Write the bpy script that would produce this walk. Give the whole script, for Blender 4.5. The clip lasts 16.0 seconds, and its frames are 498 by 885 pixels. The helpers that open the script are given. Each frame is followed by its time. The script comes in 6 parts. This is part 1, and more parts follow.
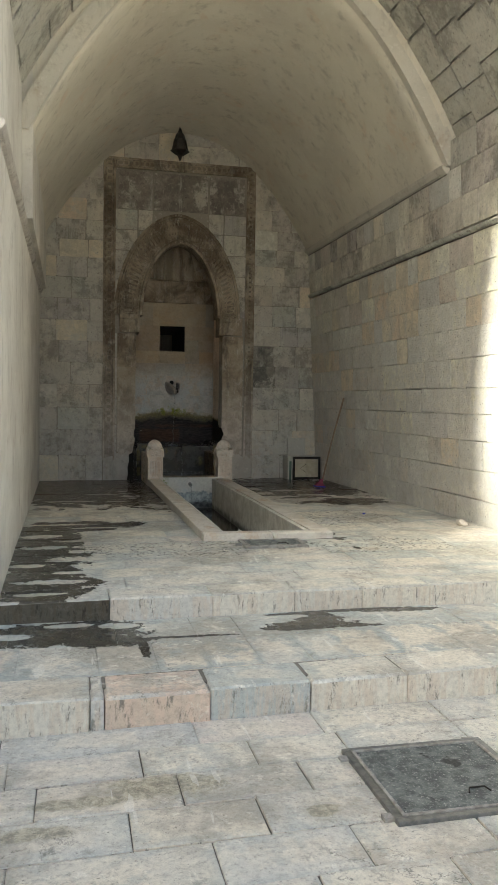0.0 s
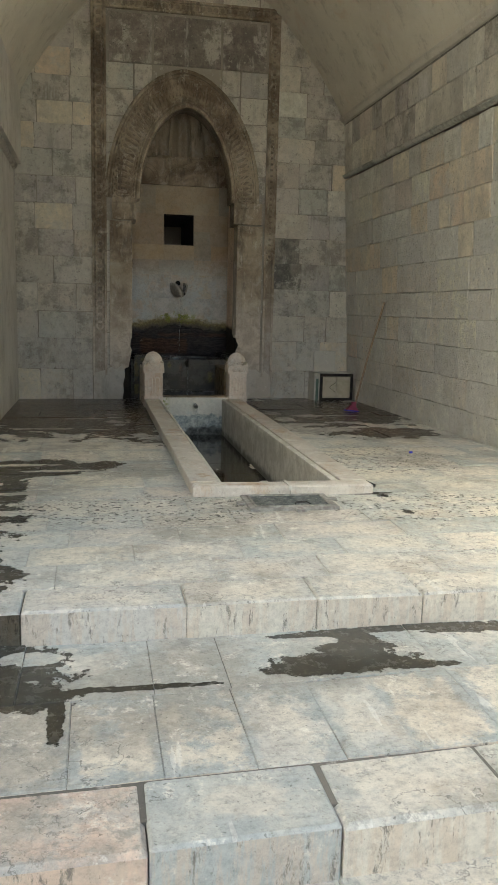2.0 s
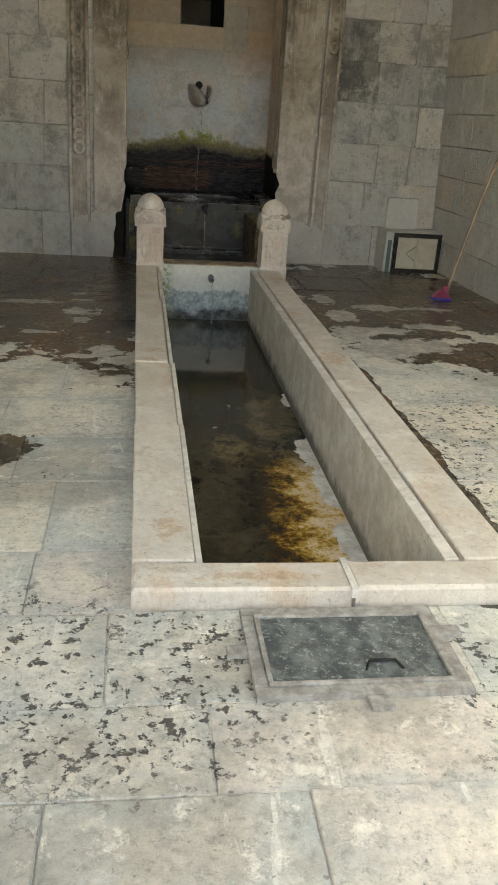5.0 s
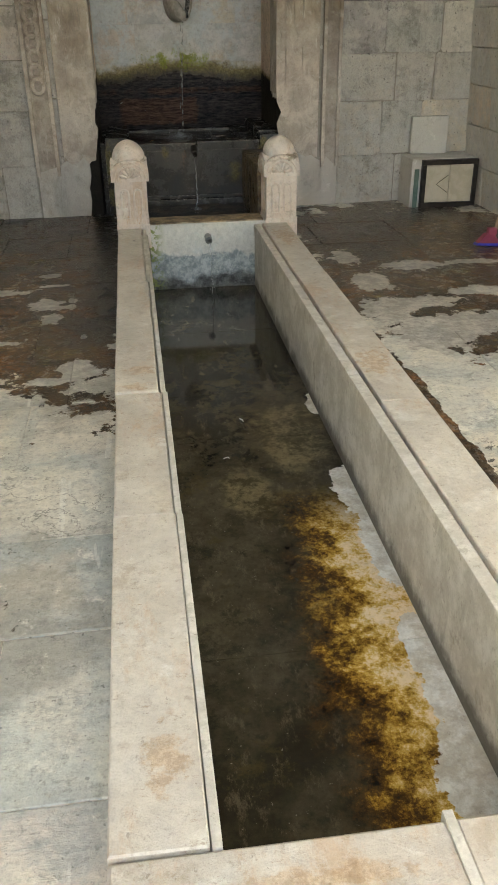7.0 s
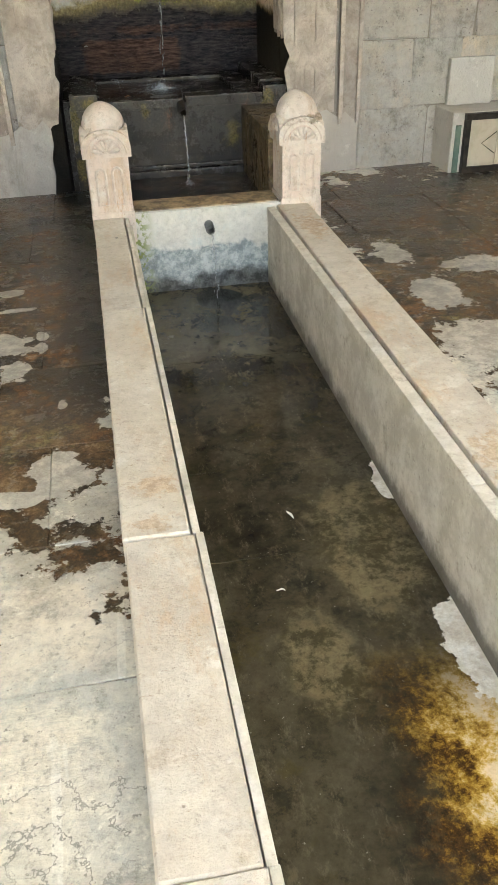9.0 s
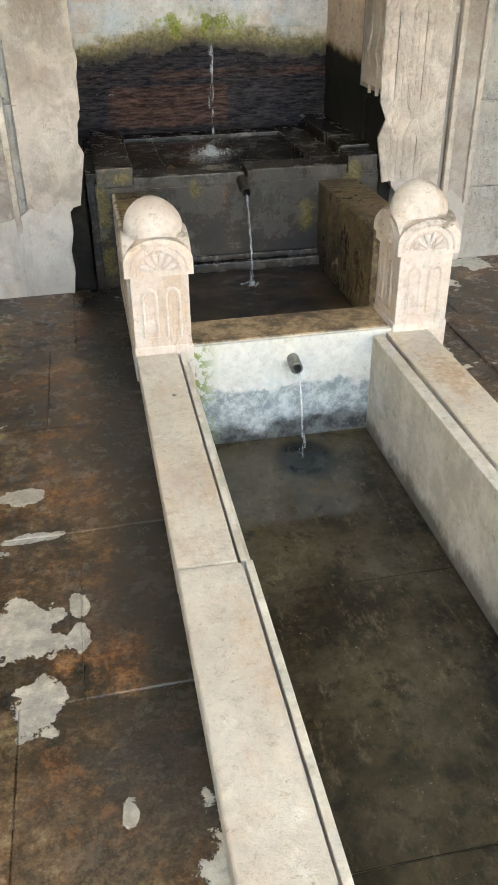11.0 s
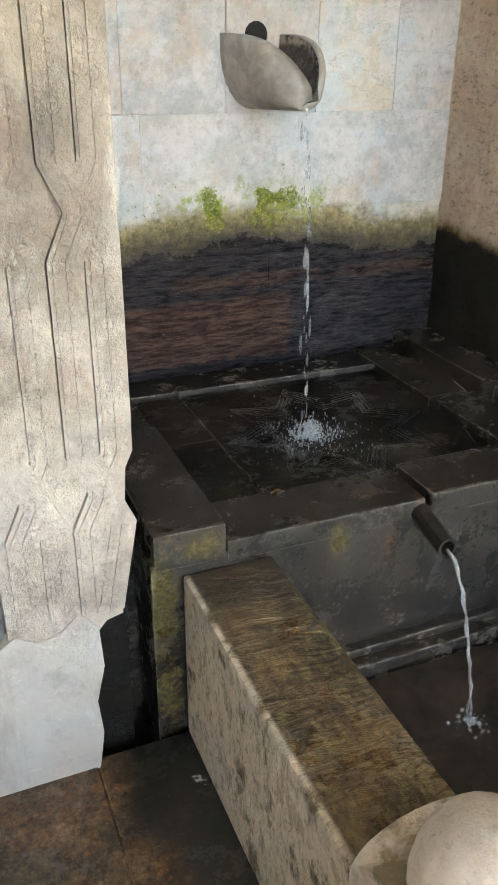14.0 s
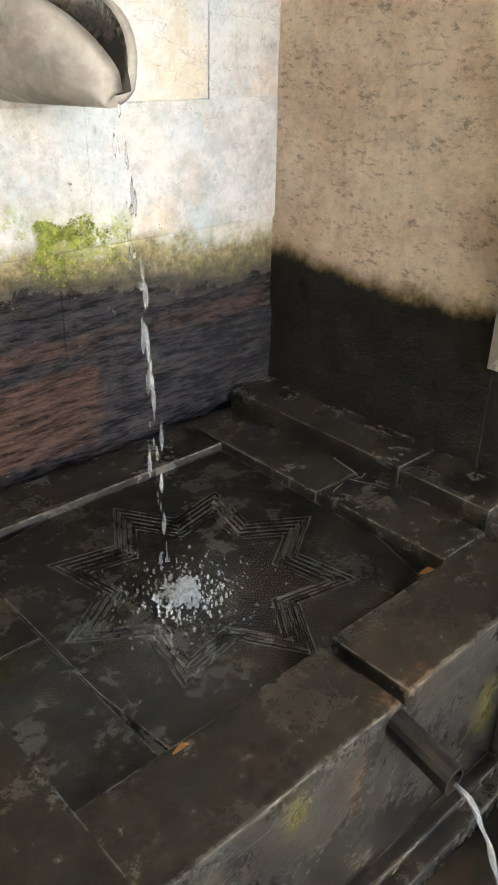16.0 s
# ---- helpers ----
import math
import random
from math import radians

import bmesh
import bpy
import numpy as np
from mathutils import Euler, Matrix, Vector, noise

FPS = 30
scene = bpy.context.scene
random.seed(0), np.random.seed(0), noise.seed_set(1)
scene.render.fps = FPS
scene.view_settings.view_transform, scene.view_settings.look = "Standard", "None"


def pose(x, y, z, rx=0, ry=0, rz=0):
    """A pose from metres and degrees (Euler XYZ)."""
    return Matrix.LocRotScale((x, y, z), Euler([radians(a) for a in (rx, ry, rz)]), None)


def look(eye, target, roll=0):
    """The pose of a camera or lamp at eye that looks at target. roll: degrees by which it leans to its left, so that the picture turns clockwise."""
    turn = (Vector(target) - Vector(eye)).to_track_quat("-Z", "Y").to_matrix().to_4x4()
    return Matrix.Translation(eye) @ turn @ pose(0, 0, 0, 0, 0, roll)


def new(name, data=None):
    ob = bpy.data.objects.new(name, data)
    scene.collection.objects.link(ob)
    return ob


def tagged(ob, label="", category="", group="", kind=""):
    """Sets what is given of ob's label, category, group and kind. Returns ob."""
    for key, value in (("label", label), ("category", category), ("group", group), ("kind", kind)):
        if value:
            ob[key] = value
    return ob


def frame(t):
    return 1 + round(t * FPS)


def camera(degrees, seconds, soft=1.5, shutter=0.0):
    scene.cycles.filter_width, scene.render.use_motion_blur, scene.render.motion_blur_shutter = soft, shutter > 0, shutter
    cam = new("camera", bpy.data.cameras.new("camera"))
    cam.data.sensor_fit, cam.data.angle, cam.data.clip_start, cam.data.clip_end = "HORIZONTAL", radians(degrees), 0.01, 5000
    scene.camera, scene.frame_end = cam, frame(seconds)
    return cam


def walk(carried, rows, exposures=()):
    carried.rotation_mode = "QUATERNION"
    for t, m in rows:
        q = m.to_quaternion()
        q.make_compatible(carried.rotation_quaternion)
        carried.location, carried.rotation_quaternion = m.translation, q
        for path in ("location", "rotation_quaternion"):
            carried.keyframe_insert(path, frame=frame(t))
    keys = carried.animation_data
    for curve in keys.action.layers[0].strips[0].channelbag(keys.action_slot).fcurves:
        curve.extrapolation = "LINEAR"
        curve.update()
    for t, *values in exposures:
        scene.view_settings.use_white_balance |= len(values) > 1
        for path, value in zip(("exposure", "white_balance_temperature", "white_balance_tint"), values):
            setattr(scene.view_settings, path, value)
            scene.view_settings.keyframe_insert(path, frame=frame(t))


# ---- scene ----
cam = camera(34.7, 16.0)
METRES, EYE, TILT, LEAN, TURN = 13.0, 1.63, 0.0, 0.0, -12.9
ROWS = [
    (0.0, 0.0, 0.0, 0.0, 0.05, -3.01, -0.86),
    (0.5, 0.0008, 0.0374, -0.003, 1.92, -4.74, -1.0),
    (1.0, 0.003, 0.0769, -0.0049, 2.57, -6.42, -1.16),
    (1.5, 0.0063, 0.1171, -0.0046, 2.19, -7.82, -1.16),
    (2.0, 0.0094, 0.1624, -0.0049, 2.07, -9.49, -1.38),
    (2.5, 0.0058, 0.2079, -0.0078, 1.94, -11.38, -1.82),
    (3.0, 0.0048, 0.2524, -0.0102, 1.74, -13.49, -2.73),
    (3.5, 0.0024, 0.2955, -0.0087, 0.91, -16.95, -4.08),
    (4.0, 0.0007, 0.3411, -0.0035, -1.38, -20.5, -4.67),
    (4.5, 0.0039, 0.3734, 0.0006, 2.21, -21.11, -3.78),
    (5.0, 0.0036, 0.4058, 0.0036, 5.7, -22.36, -3.58),
    (7.5, -0.0105, 0.5152, 0.0117, 4.06, -29.74, 1.29),
    (8.0, -0.0197, 0.5391, 0.0095, 3.24, -31.1, 1.55),
    (10.5, -0.0618, 0.6822, 0.0114, 1.37, -33.14, 0.93),
    (11.0, -0.0767, 0.7112, 0.0146, 1.47, -32.19, 0.56),
    (11.5, -0.0891, 0.7434, 0.0144, 0.59, -30.1, -0.59),
    (12.0, -0.1016, 0.7713, 0.0157, -1.54, -27.64, -1.68),
    (12.5, -0.1125, 0.802, 0.0185, -3.17, -26.42, -1.11),
    (13.0, -0.1239, 0.8352, 0.0139, -4.18, -26.64, -0.92),
    (13.5, -0.1336, 0.8676, 0.0154, -6.09, -26.9, -0.96),
    (14.0, -0.1458, 0.8965, 0.0182, -9.46, -25.78, -0.43),
    (14.5, -0.1484, 0.9219, 0.0185, -13.05, -24.86, 0.34),
    (15.0, -0.148, 0.9439, 0.018, -18.1, -25.44, 0.22),
    (15.5, -0.1469, 0.9611, 0.0184, -23.99, -26.49, -0.69),
    (16.0, -0.1454, 0.9704, 0.0182, -29.63, -27.56, -1.32),
]

walk(cam, [(t, pose(0, 0, EYE, TILT, LEAN, TURN) @ pose(METRES * x, METRES * y, METRES * z, 90 + pitch, roll, yaw)) for t, x, y, z, yaw, pitch, roll in ROWS],
     exposures=[(0.0, 2.44, 6550, 5), (1.0, 2.72, 6550, 4), (2.0, 2.76, 6600, 4), (3.5, 2.90, 6650, 5), (4.0, 2.82, 6550, 5), (4.5, 2.82, 6650, 5), (5.0, 3.36, 6700, 4), (7.5, 3.92, 6950, 6), (8.0, 4.16, 7000, 6), (10.5, 5.10, 6500, 8), (12.5, 5.12, 6400, 8), (14.0, 5.43, 6200, 8), (15.0, 5.68, 6350, 9), (16.0, 6.06, 6600, 10)])

# ---- world and light: an open court under a hazy sky ----
world = bpy.data.worlds.new("sky")
scene.world = world
world.use_nodes = True
sky = world.node_tree.nodes.new("ShaderNodeTexSky")
sky.sky_type = "NISHITA"
sky.sun_disc = False
sky.sun_elevation = radians(30)
sky.sun_rotation = radians(246)
sky.dust_density = 4.0
back = world.node_tree.nodes["Background"]
back.inputs["Strength"].default_value = 0.065
world.node_tree.links.new(sky.outputs["Color"], back.inputs["Color"])

sun_data = bpy.data.lights.new("sun", "SUN")
sun_data.energy = 5.0
sun_data.angle = radians(7)
sun_data.color = (1.0, 0.95, 0.87)
sun = new("sun", sun_data)
sun.matrix_world = look((-9.14, -4.06, 5.77), (0, 0, 0))


# ---- materials ----
class Graph:
    """A small helper to write node materials as expressions."""

    def __init__(self, name):
        self.mat = bpy.data.materials.new(name)
        self.mat.use_nodes = True
        self.tree = self.mat.node_tree
        self.out = self.tree.nodes["Principled BSDF"]
        geo = self.tree.nodes.new("ShaderNodeNewGeometry")
        self.pos = geo.outputs["Position"]
        self.island = geo.outputs["Random Per Island"]
        self.rand = self.tree.nodes.new("ShaderNodeObjectInfo").outputs["Random"]
        xyz = self.tree.nodes.new("ShaderNodeSeparateXYZ")
        self.tree.links.new(self.pos, xyz.inputs[0])
        self.x, self.y, self.z = xyz.outputs
        self.own = self.tree.nodes.new("ShaderNodeTexCoord").outputs["Generated"]

    def put(self, socket, value):
        if isinstance(value, bpy.types.NodeSocket):
            self.tree.links.new(value, socket)
        elif isinstance(value, tuple) and len(value) == 3 and socket.type == "RGBA":
            socket.default_value = (*value, 1)
        else:
            socket.default_value = value

    def m(self, op, a, b=0.0, clamp=False):
        n = self.tree.nodes.new("ShaderNodeMath")
        n.operation, n.use_clamp = op, clamp
        self.put(n.inputs[0], a)
        self.put(n.inputs[1], b)
        return n.outputs[0]

    def v(self, op, a, b):
        n = self.tree.nodes.new("ShaderNodeVectorMath")
        n.operation = op
        self.put(n.inputs[0], a)
        self.put(n.inputs[1], b)
        return n.outputs["Value"] if op == "LENGTH" else n.outputs[0]

    def noise(self, scale, detail=4.0, rough=0.55, stretch=None, shift=None, warp=0.0):
        vec = self.pos
        if shift is not None:
            vec = self.v("ADD", vec, self.v("MULTIPLY", self.combine(shift, shift, shift), (37.0, 19.0, 53.0)))
        if stretch:
            vec = self.v("MULTIPLY", vec, stretch)
        n = self.tree.nodes.new("ShaderNodeTexNoise")
        self.put(n.inputs["Vector"], vec)
        for key, value in (("Scale", scale), ("Detail", detail), ("Roughness", rough), ("Distortion", warp)):
            n.inputs[key].default_value = value
        return n.outputs["Fac"]

    def voronoi(self, scale, feature="F1"):
        n = self.tree.nodes.new("ShaderNodeTexVoronoi")
        n.feature = feature
        self.put(n.inputs["Vector"], self.pos)
        n.inputs["Scale"].default_value = scale
        return n.outputs["Distance"]

    def combine(self, a, b, c):
        n = self.tree.nodes.new("ShaderNodeCombineXYZ")
        for i, value in enumerate((a, b, c)):
            self.put(n.inputs[i], value)
        return n.outputs[0]

    def step(self, value, lo, hi, a=0.0, b=1.0):
        n = self.tree.nodes.new("ShaderNodeMapRange")
        n.interpolation_type = "SMOOTHSTEP"
        self.put(n.inputs["Value"], value)
        for key, val in (("From Min", lo), ("From Max", hi), ("To Min", a), ("To Max", b)):
            n.inputs[key].default_value = val
        return n.outputs["Result"]

    def mix(self, fac, a, b, blend="MIX"):
        n = self.tree.nodes.new("ShaderNodeMix")
        n.data_type, n.blend_type = "RGBA", blend
        self.put(n.inputs[0], fac)
        self.put(n.inputs[6], a)
        self.put(n.inputs[7], b)
        return n.outputs[2]

    def ramp(self, fac, stops, constant=False):
        n = self.tree.nodes.new("ShaderNodeValToRGB")
        r = n.color_ramp
        r.interpolation = "CONSTANT" if constant else "LINEAR"
        while len(r.elements) < len(stops):
            r.elements.new(0.5)
        for e, (p, c) in zip(r.elements, stops):
            e.position, e.color = p, (*c, 1)
        self.put(n.inputs[0], fac)
        return n.outputs[0]

    def blobs(self, spots, wobble, scale, detail=5.0):
        """1 inside the ellipses (x, y, half width, half length), with a broken, noisy edge."""
        best = None
        for cx, cy, rx, ry in spots:
            d = self.v("SUBTRACT", self.pos, (cx, cy, 0.0))
            d = self.v("LENGTH", self.v("MULTIPLY", d, (1 / rx, 1 / ry, 0.0)), (0, 0, 0))
            d = self.m("SUBTRACT", 1.0, d)
            best = d if best is None else self.m("MAXIMUM", best, d)
        best = self.m("MAXIMUM", best, -1.2)
        edge = self.m("MULTIPLY", self.m("SUBTRACT", self.noise(scale, detail, 0.66), 0.5), wobble)
        return self.m("ADD", best, edge)

    def done(self, colour, rough=0.8, bump=None, strength=0.4, distance=0.01, metal=0.0, spec=None, grit=0.0):
        if grit:
            sand = self.noise(26, 9, 0.86)
            colour = self.mix(1.0, colour, self.ramp(sand, [(0.30, (1 - grit, 1 - grit, 1 - grit)), (0.50, (1, 1, 1)), (0.70, (1 + grit * 0.55, 1 + grit * 0.55, 1 + grit * 0.5))]), "MULTIPLY")
            pin = self.step(self.noise(55, 4, 0.7), 0.66, 0.71, 0.0, grit * 1.3)
            colour = self.mix(pin, colour, (0.05, 0.045, 0.038))
        self.put(self.out.inputs["Base Color"], colour)
        self.put(self.out.inputs["Roughness"], rough)
        self.put(self.out.inputs["Metallic"], metal)
        if spec is not None:
            self.put(self.out.inputs["Specular IOR Level"], spec)
        if bump is not None:
            n = self.tree.nodes.new("ShaderNodeBump")
            n.inputs["Strength"].default_value, n.inputs["Distance"].default_value = strength, distance
            self.put(n.inputs["Height"], bump)
            self.tree.links.new(n.outputs[0], self.out.inputs["Normal"])
        return self.mat


CHALK_SPOTS = [(2.26, 10.02, 0.10, 0.20), (2.24, 9.14, 0.15, 0.24), (2.29, 8.75, 0.16, 0.45), (2.30, 8.40, 0.10, 0.35), (2.26, 7.92, 0.15, 0.24), (2.22, 7.68, 0.19, 0.22), (2.22, 7.35, 0.18, 0.20), (2.20, 8.15, 0.10, 0.2)]
DRY_SPOTS = [
    (-0.10, 5.75, 0.28, 0.06), (0.05, 6.02, 0.22, 0.05), (-0.28, 6.3, 0.2, 0.06), (-0.2, 5.45, 0.2, 0.04), (0.15, 6.8, 0.15, 0.08),
    (0.80, 10.80, 0.11, 0.12), (0.84, 10.55, 0.07, 0.12), (0.945, 10.87, 0.028, 0.05), (0.94, 10.76, 0.03, 0.05), (1.035, 10.235, 0.022, 0.045), (0.78, 11.42, 0.06, 0.05), (0.82, 11.20, 0.10, 0.025),
    (1.04, 9.78, 0.10, 0.13), (0.90, 9.66, 0.08, 0.05), (0.6, 9.2, 0.6, 0.16), (0.2, 9.6, 0.3, 0.06), (0.45, 11.1, 0.25, 0.07), (0.6, 10.2, 0.12, 0.05),
    (2.80, 9.95, 0.24, 0.24), (2.68, 10.35, 0.14, 0.25), (3.05, 10.05, 0.3, 0.2), (3.35, 10.6, 0.25, 0.10), (2.72, 11.5, 0.08, 0.2), (3.5, 11.2, 0.2, 0.06), (3.1, 11.2, 0.22, 0.14), (2.75, 10.9, 0.12, 0.22), (2.95, 10.45, 0.22, 0.10), (0.1, 10.3, 0.3, 0.06), (-0.25, 7.6, 0.2, 0.10), (0.05, 6.5, 0.2, 0.10),
    (-0.2, 7.0, 0.3, 0.07), (0.1, 7.3, 0.2, 0.05), (-0.05, 8.3, 0.4, 0.05), (0.3, 8.05, 0.3, 0.04), (0.0, 5.02, 0.35, 0.03),
]
WET_SPOTS = [
    (1.0, 12.5, 0.55, 1.1), (0.5, 13.0, 1.1, 0.7), (-0.15, 6.9, 0.34, 1.4), (-0.2, 5.7, 0.40, 0.5), (0.1, 8.2, 0.75, 0.30), (0.2, 11.6, 1.0, 2.0), (0.95, 11.05, 0.45, 1.75), (0.5, 12.4, 0.9, 1.2),
    (3.4, 11.9, 1.1, 1.5), (3.5, 9.8, 0.65, 0.42), (3.0, 10.9, 0.7, 0.8), (2.49, 8.5, 0.06, 1.6), (2.4, 7.06, 0.2, 0.035),
]
STEP_WET = [
    (-0.10, 5.00, 0.60, 0.24), (0.15, 5.10, 0.36, 0.20), (0.25, 4.82, 0.28, 0.13), (0.45, 4.66, 0.035, 0.20), (0.72, 4.84, 0.36, 0.024),
    (1.55, 4.93, 0.34, 0.11), (1.66, 5.08, 0.17, 0.20), (1.95, 5.235, 0.55, 0.04), (1.85, 4.87, 0.22, 0.04), (1.60, 5.22, 0.3, 0.035), (2.3, 5.20, 0.3, 0.06),
]
STEP_DRY = [(0.33, 5.14, 0.14, 0.07), (0.02, 5.17, 0.16, 0.05), (-0.35, 4.98, 0.16, 0.06), (1.50, 5.15, 0.12, 0.05), (2.02, 5.06, 0.16, 0.09)]


def court_stone(name, stops, cool=0.5):
    """Worn pale paving: each slab its own tint, blue-grey tooled margins, scuffs, dark pitting, wet patches."""
    g = Graph(name)
    tint = g.ramp(g.rand, stops)
    cloud = g.noise(3.4, 10, 0.78, shift=g.rand)
    mid = g.noise(13.0, 8, 0.78, shift=g.rand)
    fine = g.noise(48, 5, 0.75)
    tool = g.noise(9, 9, 0.8, stretch=(1.0, 1.8, 1.0), shift=g.rand)
    col = g.mix(g.step(cloud, 0.42, 0.62, 0.0, 0.8), tint, g.mix(0.55, tint, (0.74, 0.70, 0.58)))
    local = g.tree.nodes.new("ShaderNodeSeparateXYZ")
    g.put(local.inputs[0], g.own)
    edge = g.m("MAXIMUM", g.m("ABSOLUTE", g.m("SUBTRACT", local.outputs[0], 0.5)), g.m("ABSOLUTE", g.m("SUBTRACT", local.outputs[1], 0.5)))
    rim = g.m("ADD", edge, g.m("MULTIPLY", g.m("SUBTRACT", g.noise(3.5, 10, 0.78, shift=g.rand), 0.5), 1.1))
    col = g.mix(g.step(rim, 0.30, 0.12, 0.0, 0.55), col, (0.69, 0.63, 0.52))
    col = g.mix(g.step(rim, 0.36, 0.50, 0.0, cool), col, (0.42, 0.445, 0.42))
    col = g.mix(g.step(g.noise(1.6, 10, 0.76, shift=g.rand), 0.52, 0.60, 0.0, cool), col, (0.37, 0.40, 0.38))
    col = g.mix(g.step(tool, 0.55, 0.66, 0.0, 0.55), col, (0.31, 0.325, 0.30))
    col = g.mix(g.step(g.noise(1.2, 10, 0.76), 0.54, 0.64, 0.0, 0.6), col, (0.45, 0.39, 0.30))
    col = g.mix(g.step(mid, 0.56, 0.68, 0.0, 0.6), col, (0.27, 0.26, 0.225))
    grime = g.noise(0.9, 9, 0.72, shift=0.31)
    col = g.mix(g.step(grime, 0.49, 0.60, 0.0, 0.68), col, (0.32, 0.295, 0.245))
    col = g.mix(g.step(g.noise(8.0, 8, 0.78), 0.56, 0.66, 0.0, 0.7), col, (0.80, 0.77, 0.67))
    col = g.mix(g.step(fine, 0.54, 0.68, 0.0, 0.6), col, (0.25, 0.24, 0.205))
    col = g.mix(g.step(g.noise(5.5, 12, 0.82), 0.56, 0.62, 0.0, 0.6), col, (0.27, 0.265, 0.23))
    comb = g.noise(30, 5, 0.7, stretch=(0.25, 2.2, 1.0), shift=g.rand, warp=0.3)
    comb_on = g.step(g.noise(2.1, 5, 0.65, shift=g.rand), 0.55, 0.62)
    col = g.mix(g.m("MULTIPLY", comb_on, g.step(comb, 0.53, 0.62, 0.0, 0.28)), col, (0.30, 0.32, 0.30))
    zone = g.step(g.blobs([(0.9, 6.8, 1.2, 0.5), (2.7, 6.7, 1.0, 0.5), (2.9, 8.3, 0.9, 0.9)], 1.6, 3.0), 0.05, 0.5)
    lichen = g.step(g.blobs([(0.40, 3.28, 0.34, 0.13), (0.05, 3.2, 0.3, 0.06), (1.0, 2.95, 0.1, 0.05), (-0.1, 3.0, 0.25, 0.06)], 1.8, 9.0), 0.0, 0.5, 0.0, 0.7)
    col = g.mix(lichen, col, g.mix(g.step(g.noise(22, 7, 0.8), 0.42, 0.58), (0.17, 0.15, 0.10), (0.46, 0.42, 0.30)))
    pits = g.m("MULTIPLY", g.step(g.noise(30, 6, 0.68), 0.555, 0.60), zone)
    specks = g.step(g.noise(60, 2, 0.5), 0.70, 0.73, 0.0, 0.55)
    scratch = g.step(g.noise(5.0, 3, 0.5, stretch=(3.0, 0.35, 1.0), shift=g.rand, warp=0.25), 0.67, 0.69, 0.0, 0.4)
    col = g.mix(scratch, col, (0.80, 0.79, 0.72))
    cracks = g.m("MULTIPLY", g.step(g.m("ABSOLUTE", g.m("SUBTRACT", g.noise(2.6, 8, 0.6, shift=g.rand), 0.5)), 0.006, 0.001), g.step(g.noise(1.3, 3), 0.50, 0.60, 0.0, 0.7))
    col = g.mix(cracks, col, (0.14, 0.135, 0.12))
    col = g.mix(g.m("MULTIPLY", g.m("MAXIMUM", pits, specks), 0.9), col, (0.05, 0.046, 0.038))
    # risers: vertical streaks of rust and lichen grey
    up = g.tree.nodes.new("ShaderNodeSeparateXYZ")
    g.put(up.inputs[0], g.tree.nodes.new("ShaderNodeNewGeometry").outputs["True Normal"])
    riser = g.step(g.m("ABSOLUTE", up.outputs[2]), 0.6, 0.3)
    run = g.noise(7, 8, 0.75, stretch=(2.0, 2.0, 0.25), shift=g.rand)
    stain = g.mix(g.step(run, 0.46, 0.56), tint, g.mix(0.6, tint, (0.56, 0.47, 0.37)))
    stain = g.mix(g.step(g.noise(14, 9, 0.8, stretch=(1.6, 1.6, 0.4)), 0.54, 0.62, 0.0, 0.8), stain, (0.15, 0.14, 0.115))
    stain = g.mix(g.step(g.noise(9, 9, 0.8), 0.57, 0.66, 0.0, 0.7), stain, (0.72, 0.68, 0.58))
    col = g.mix(riser, col, stain)
    dry = g.blobs(DRY_SPOTS, 2.6, 11.0, 10.0)
    scale_film = g.m("MULTIPLY", g.step(dry, -0.1, 0.12), g.step(g.y, 9.5, 9.8))
    col = g.mix(g.m("MULTIPLY", scale_film, 0.8), col, g.mix(g.step(mid, 0.40, 0.64), (0.27, 0.25, 0.22), (0.54, 0.51, 0.45)))
    on_floor = g.step(g.y, 5.265, 5.275)
    wet = g.m("MULTIPLY", g.m("MULTIPLY", g.step(g.blobs(WET_SPOTS, 2.4, 3.6, 10.0), 0.02, 0.06), g.step(dry, 0.10, 0.05)), on_floor)
    step_wet = g.m("MULTIPLY", g.step(g.blobs(STEP_WET, 1.7, 12.0, 9.0), 0.03, 0.08), g.step(g.blobs(STEP_DRY, 1.3, 12.0, 8.0), 0.10, 0.04))
    step_wet = g.m("MULTIPLY", step_wet, g.m("MULTIPLY", g.m("SUBTRACT", 1.0, riser), g.step(g.z, 0.25, 0.22)))
    step_wet = g.m("MAXIMUM", step_wet, g.m("MULTIPLY", riser, g.m("MULTIPLY", g.step(g.x, 0.284, 0.278), g.step(g.y, 5.0, 5.1))))
    step_wet = g.m("MULTIPLY", step_wet, g.step(g.y, 5.36, 5.34))
    wet = g.m("MAXIMUM", wet, step_wet)
    patch = g.m("ADD", g.m("MULTIPLY", g.noise(2.4, 12, 0.8), 0.55), g.m("MULTIPLY", g.noise(12.0, 10, 0.85), 0.45))
    brown = g.ramp(patch, [(0.38, (0.010, 0.0095, 0.008)), (0.45, (0.024, 0.018, 0.011)), (0.50, (0.066, 0.041, 0.020)), (0.55, (0.17, 0.105, 0.052)), (0.62, (0.40, 0.30, 0.19))])
    rusty = g.mix(g.step(g.noise(30, 8, 0.8), 0.40, 0.62), (0.07, 0.027, 0.010), (0.36, 0.18, 0.07))
    brown = g.mix(g.step(g.noise(1.9, 10, 0.78), 0.50, 0.59, 0.0, 0.85), brown, rusty)
    olive = g.mix(g.step(g.noise(26, 8, 0.8), 0.38, 0.60), (0.03, 0.034, 0.014), (0.36, 0.30, 0.14))
    brown = g.mix(g.step(g.noise(2.7, 10, 0.78), 0.55, 0.63, 0.0, 0.7), brown, olive)
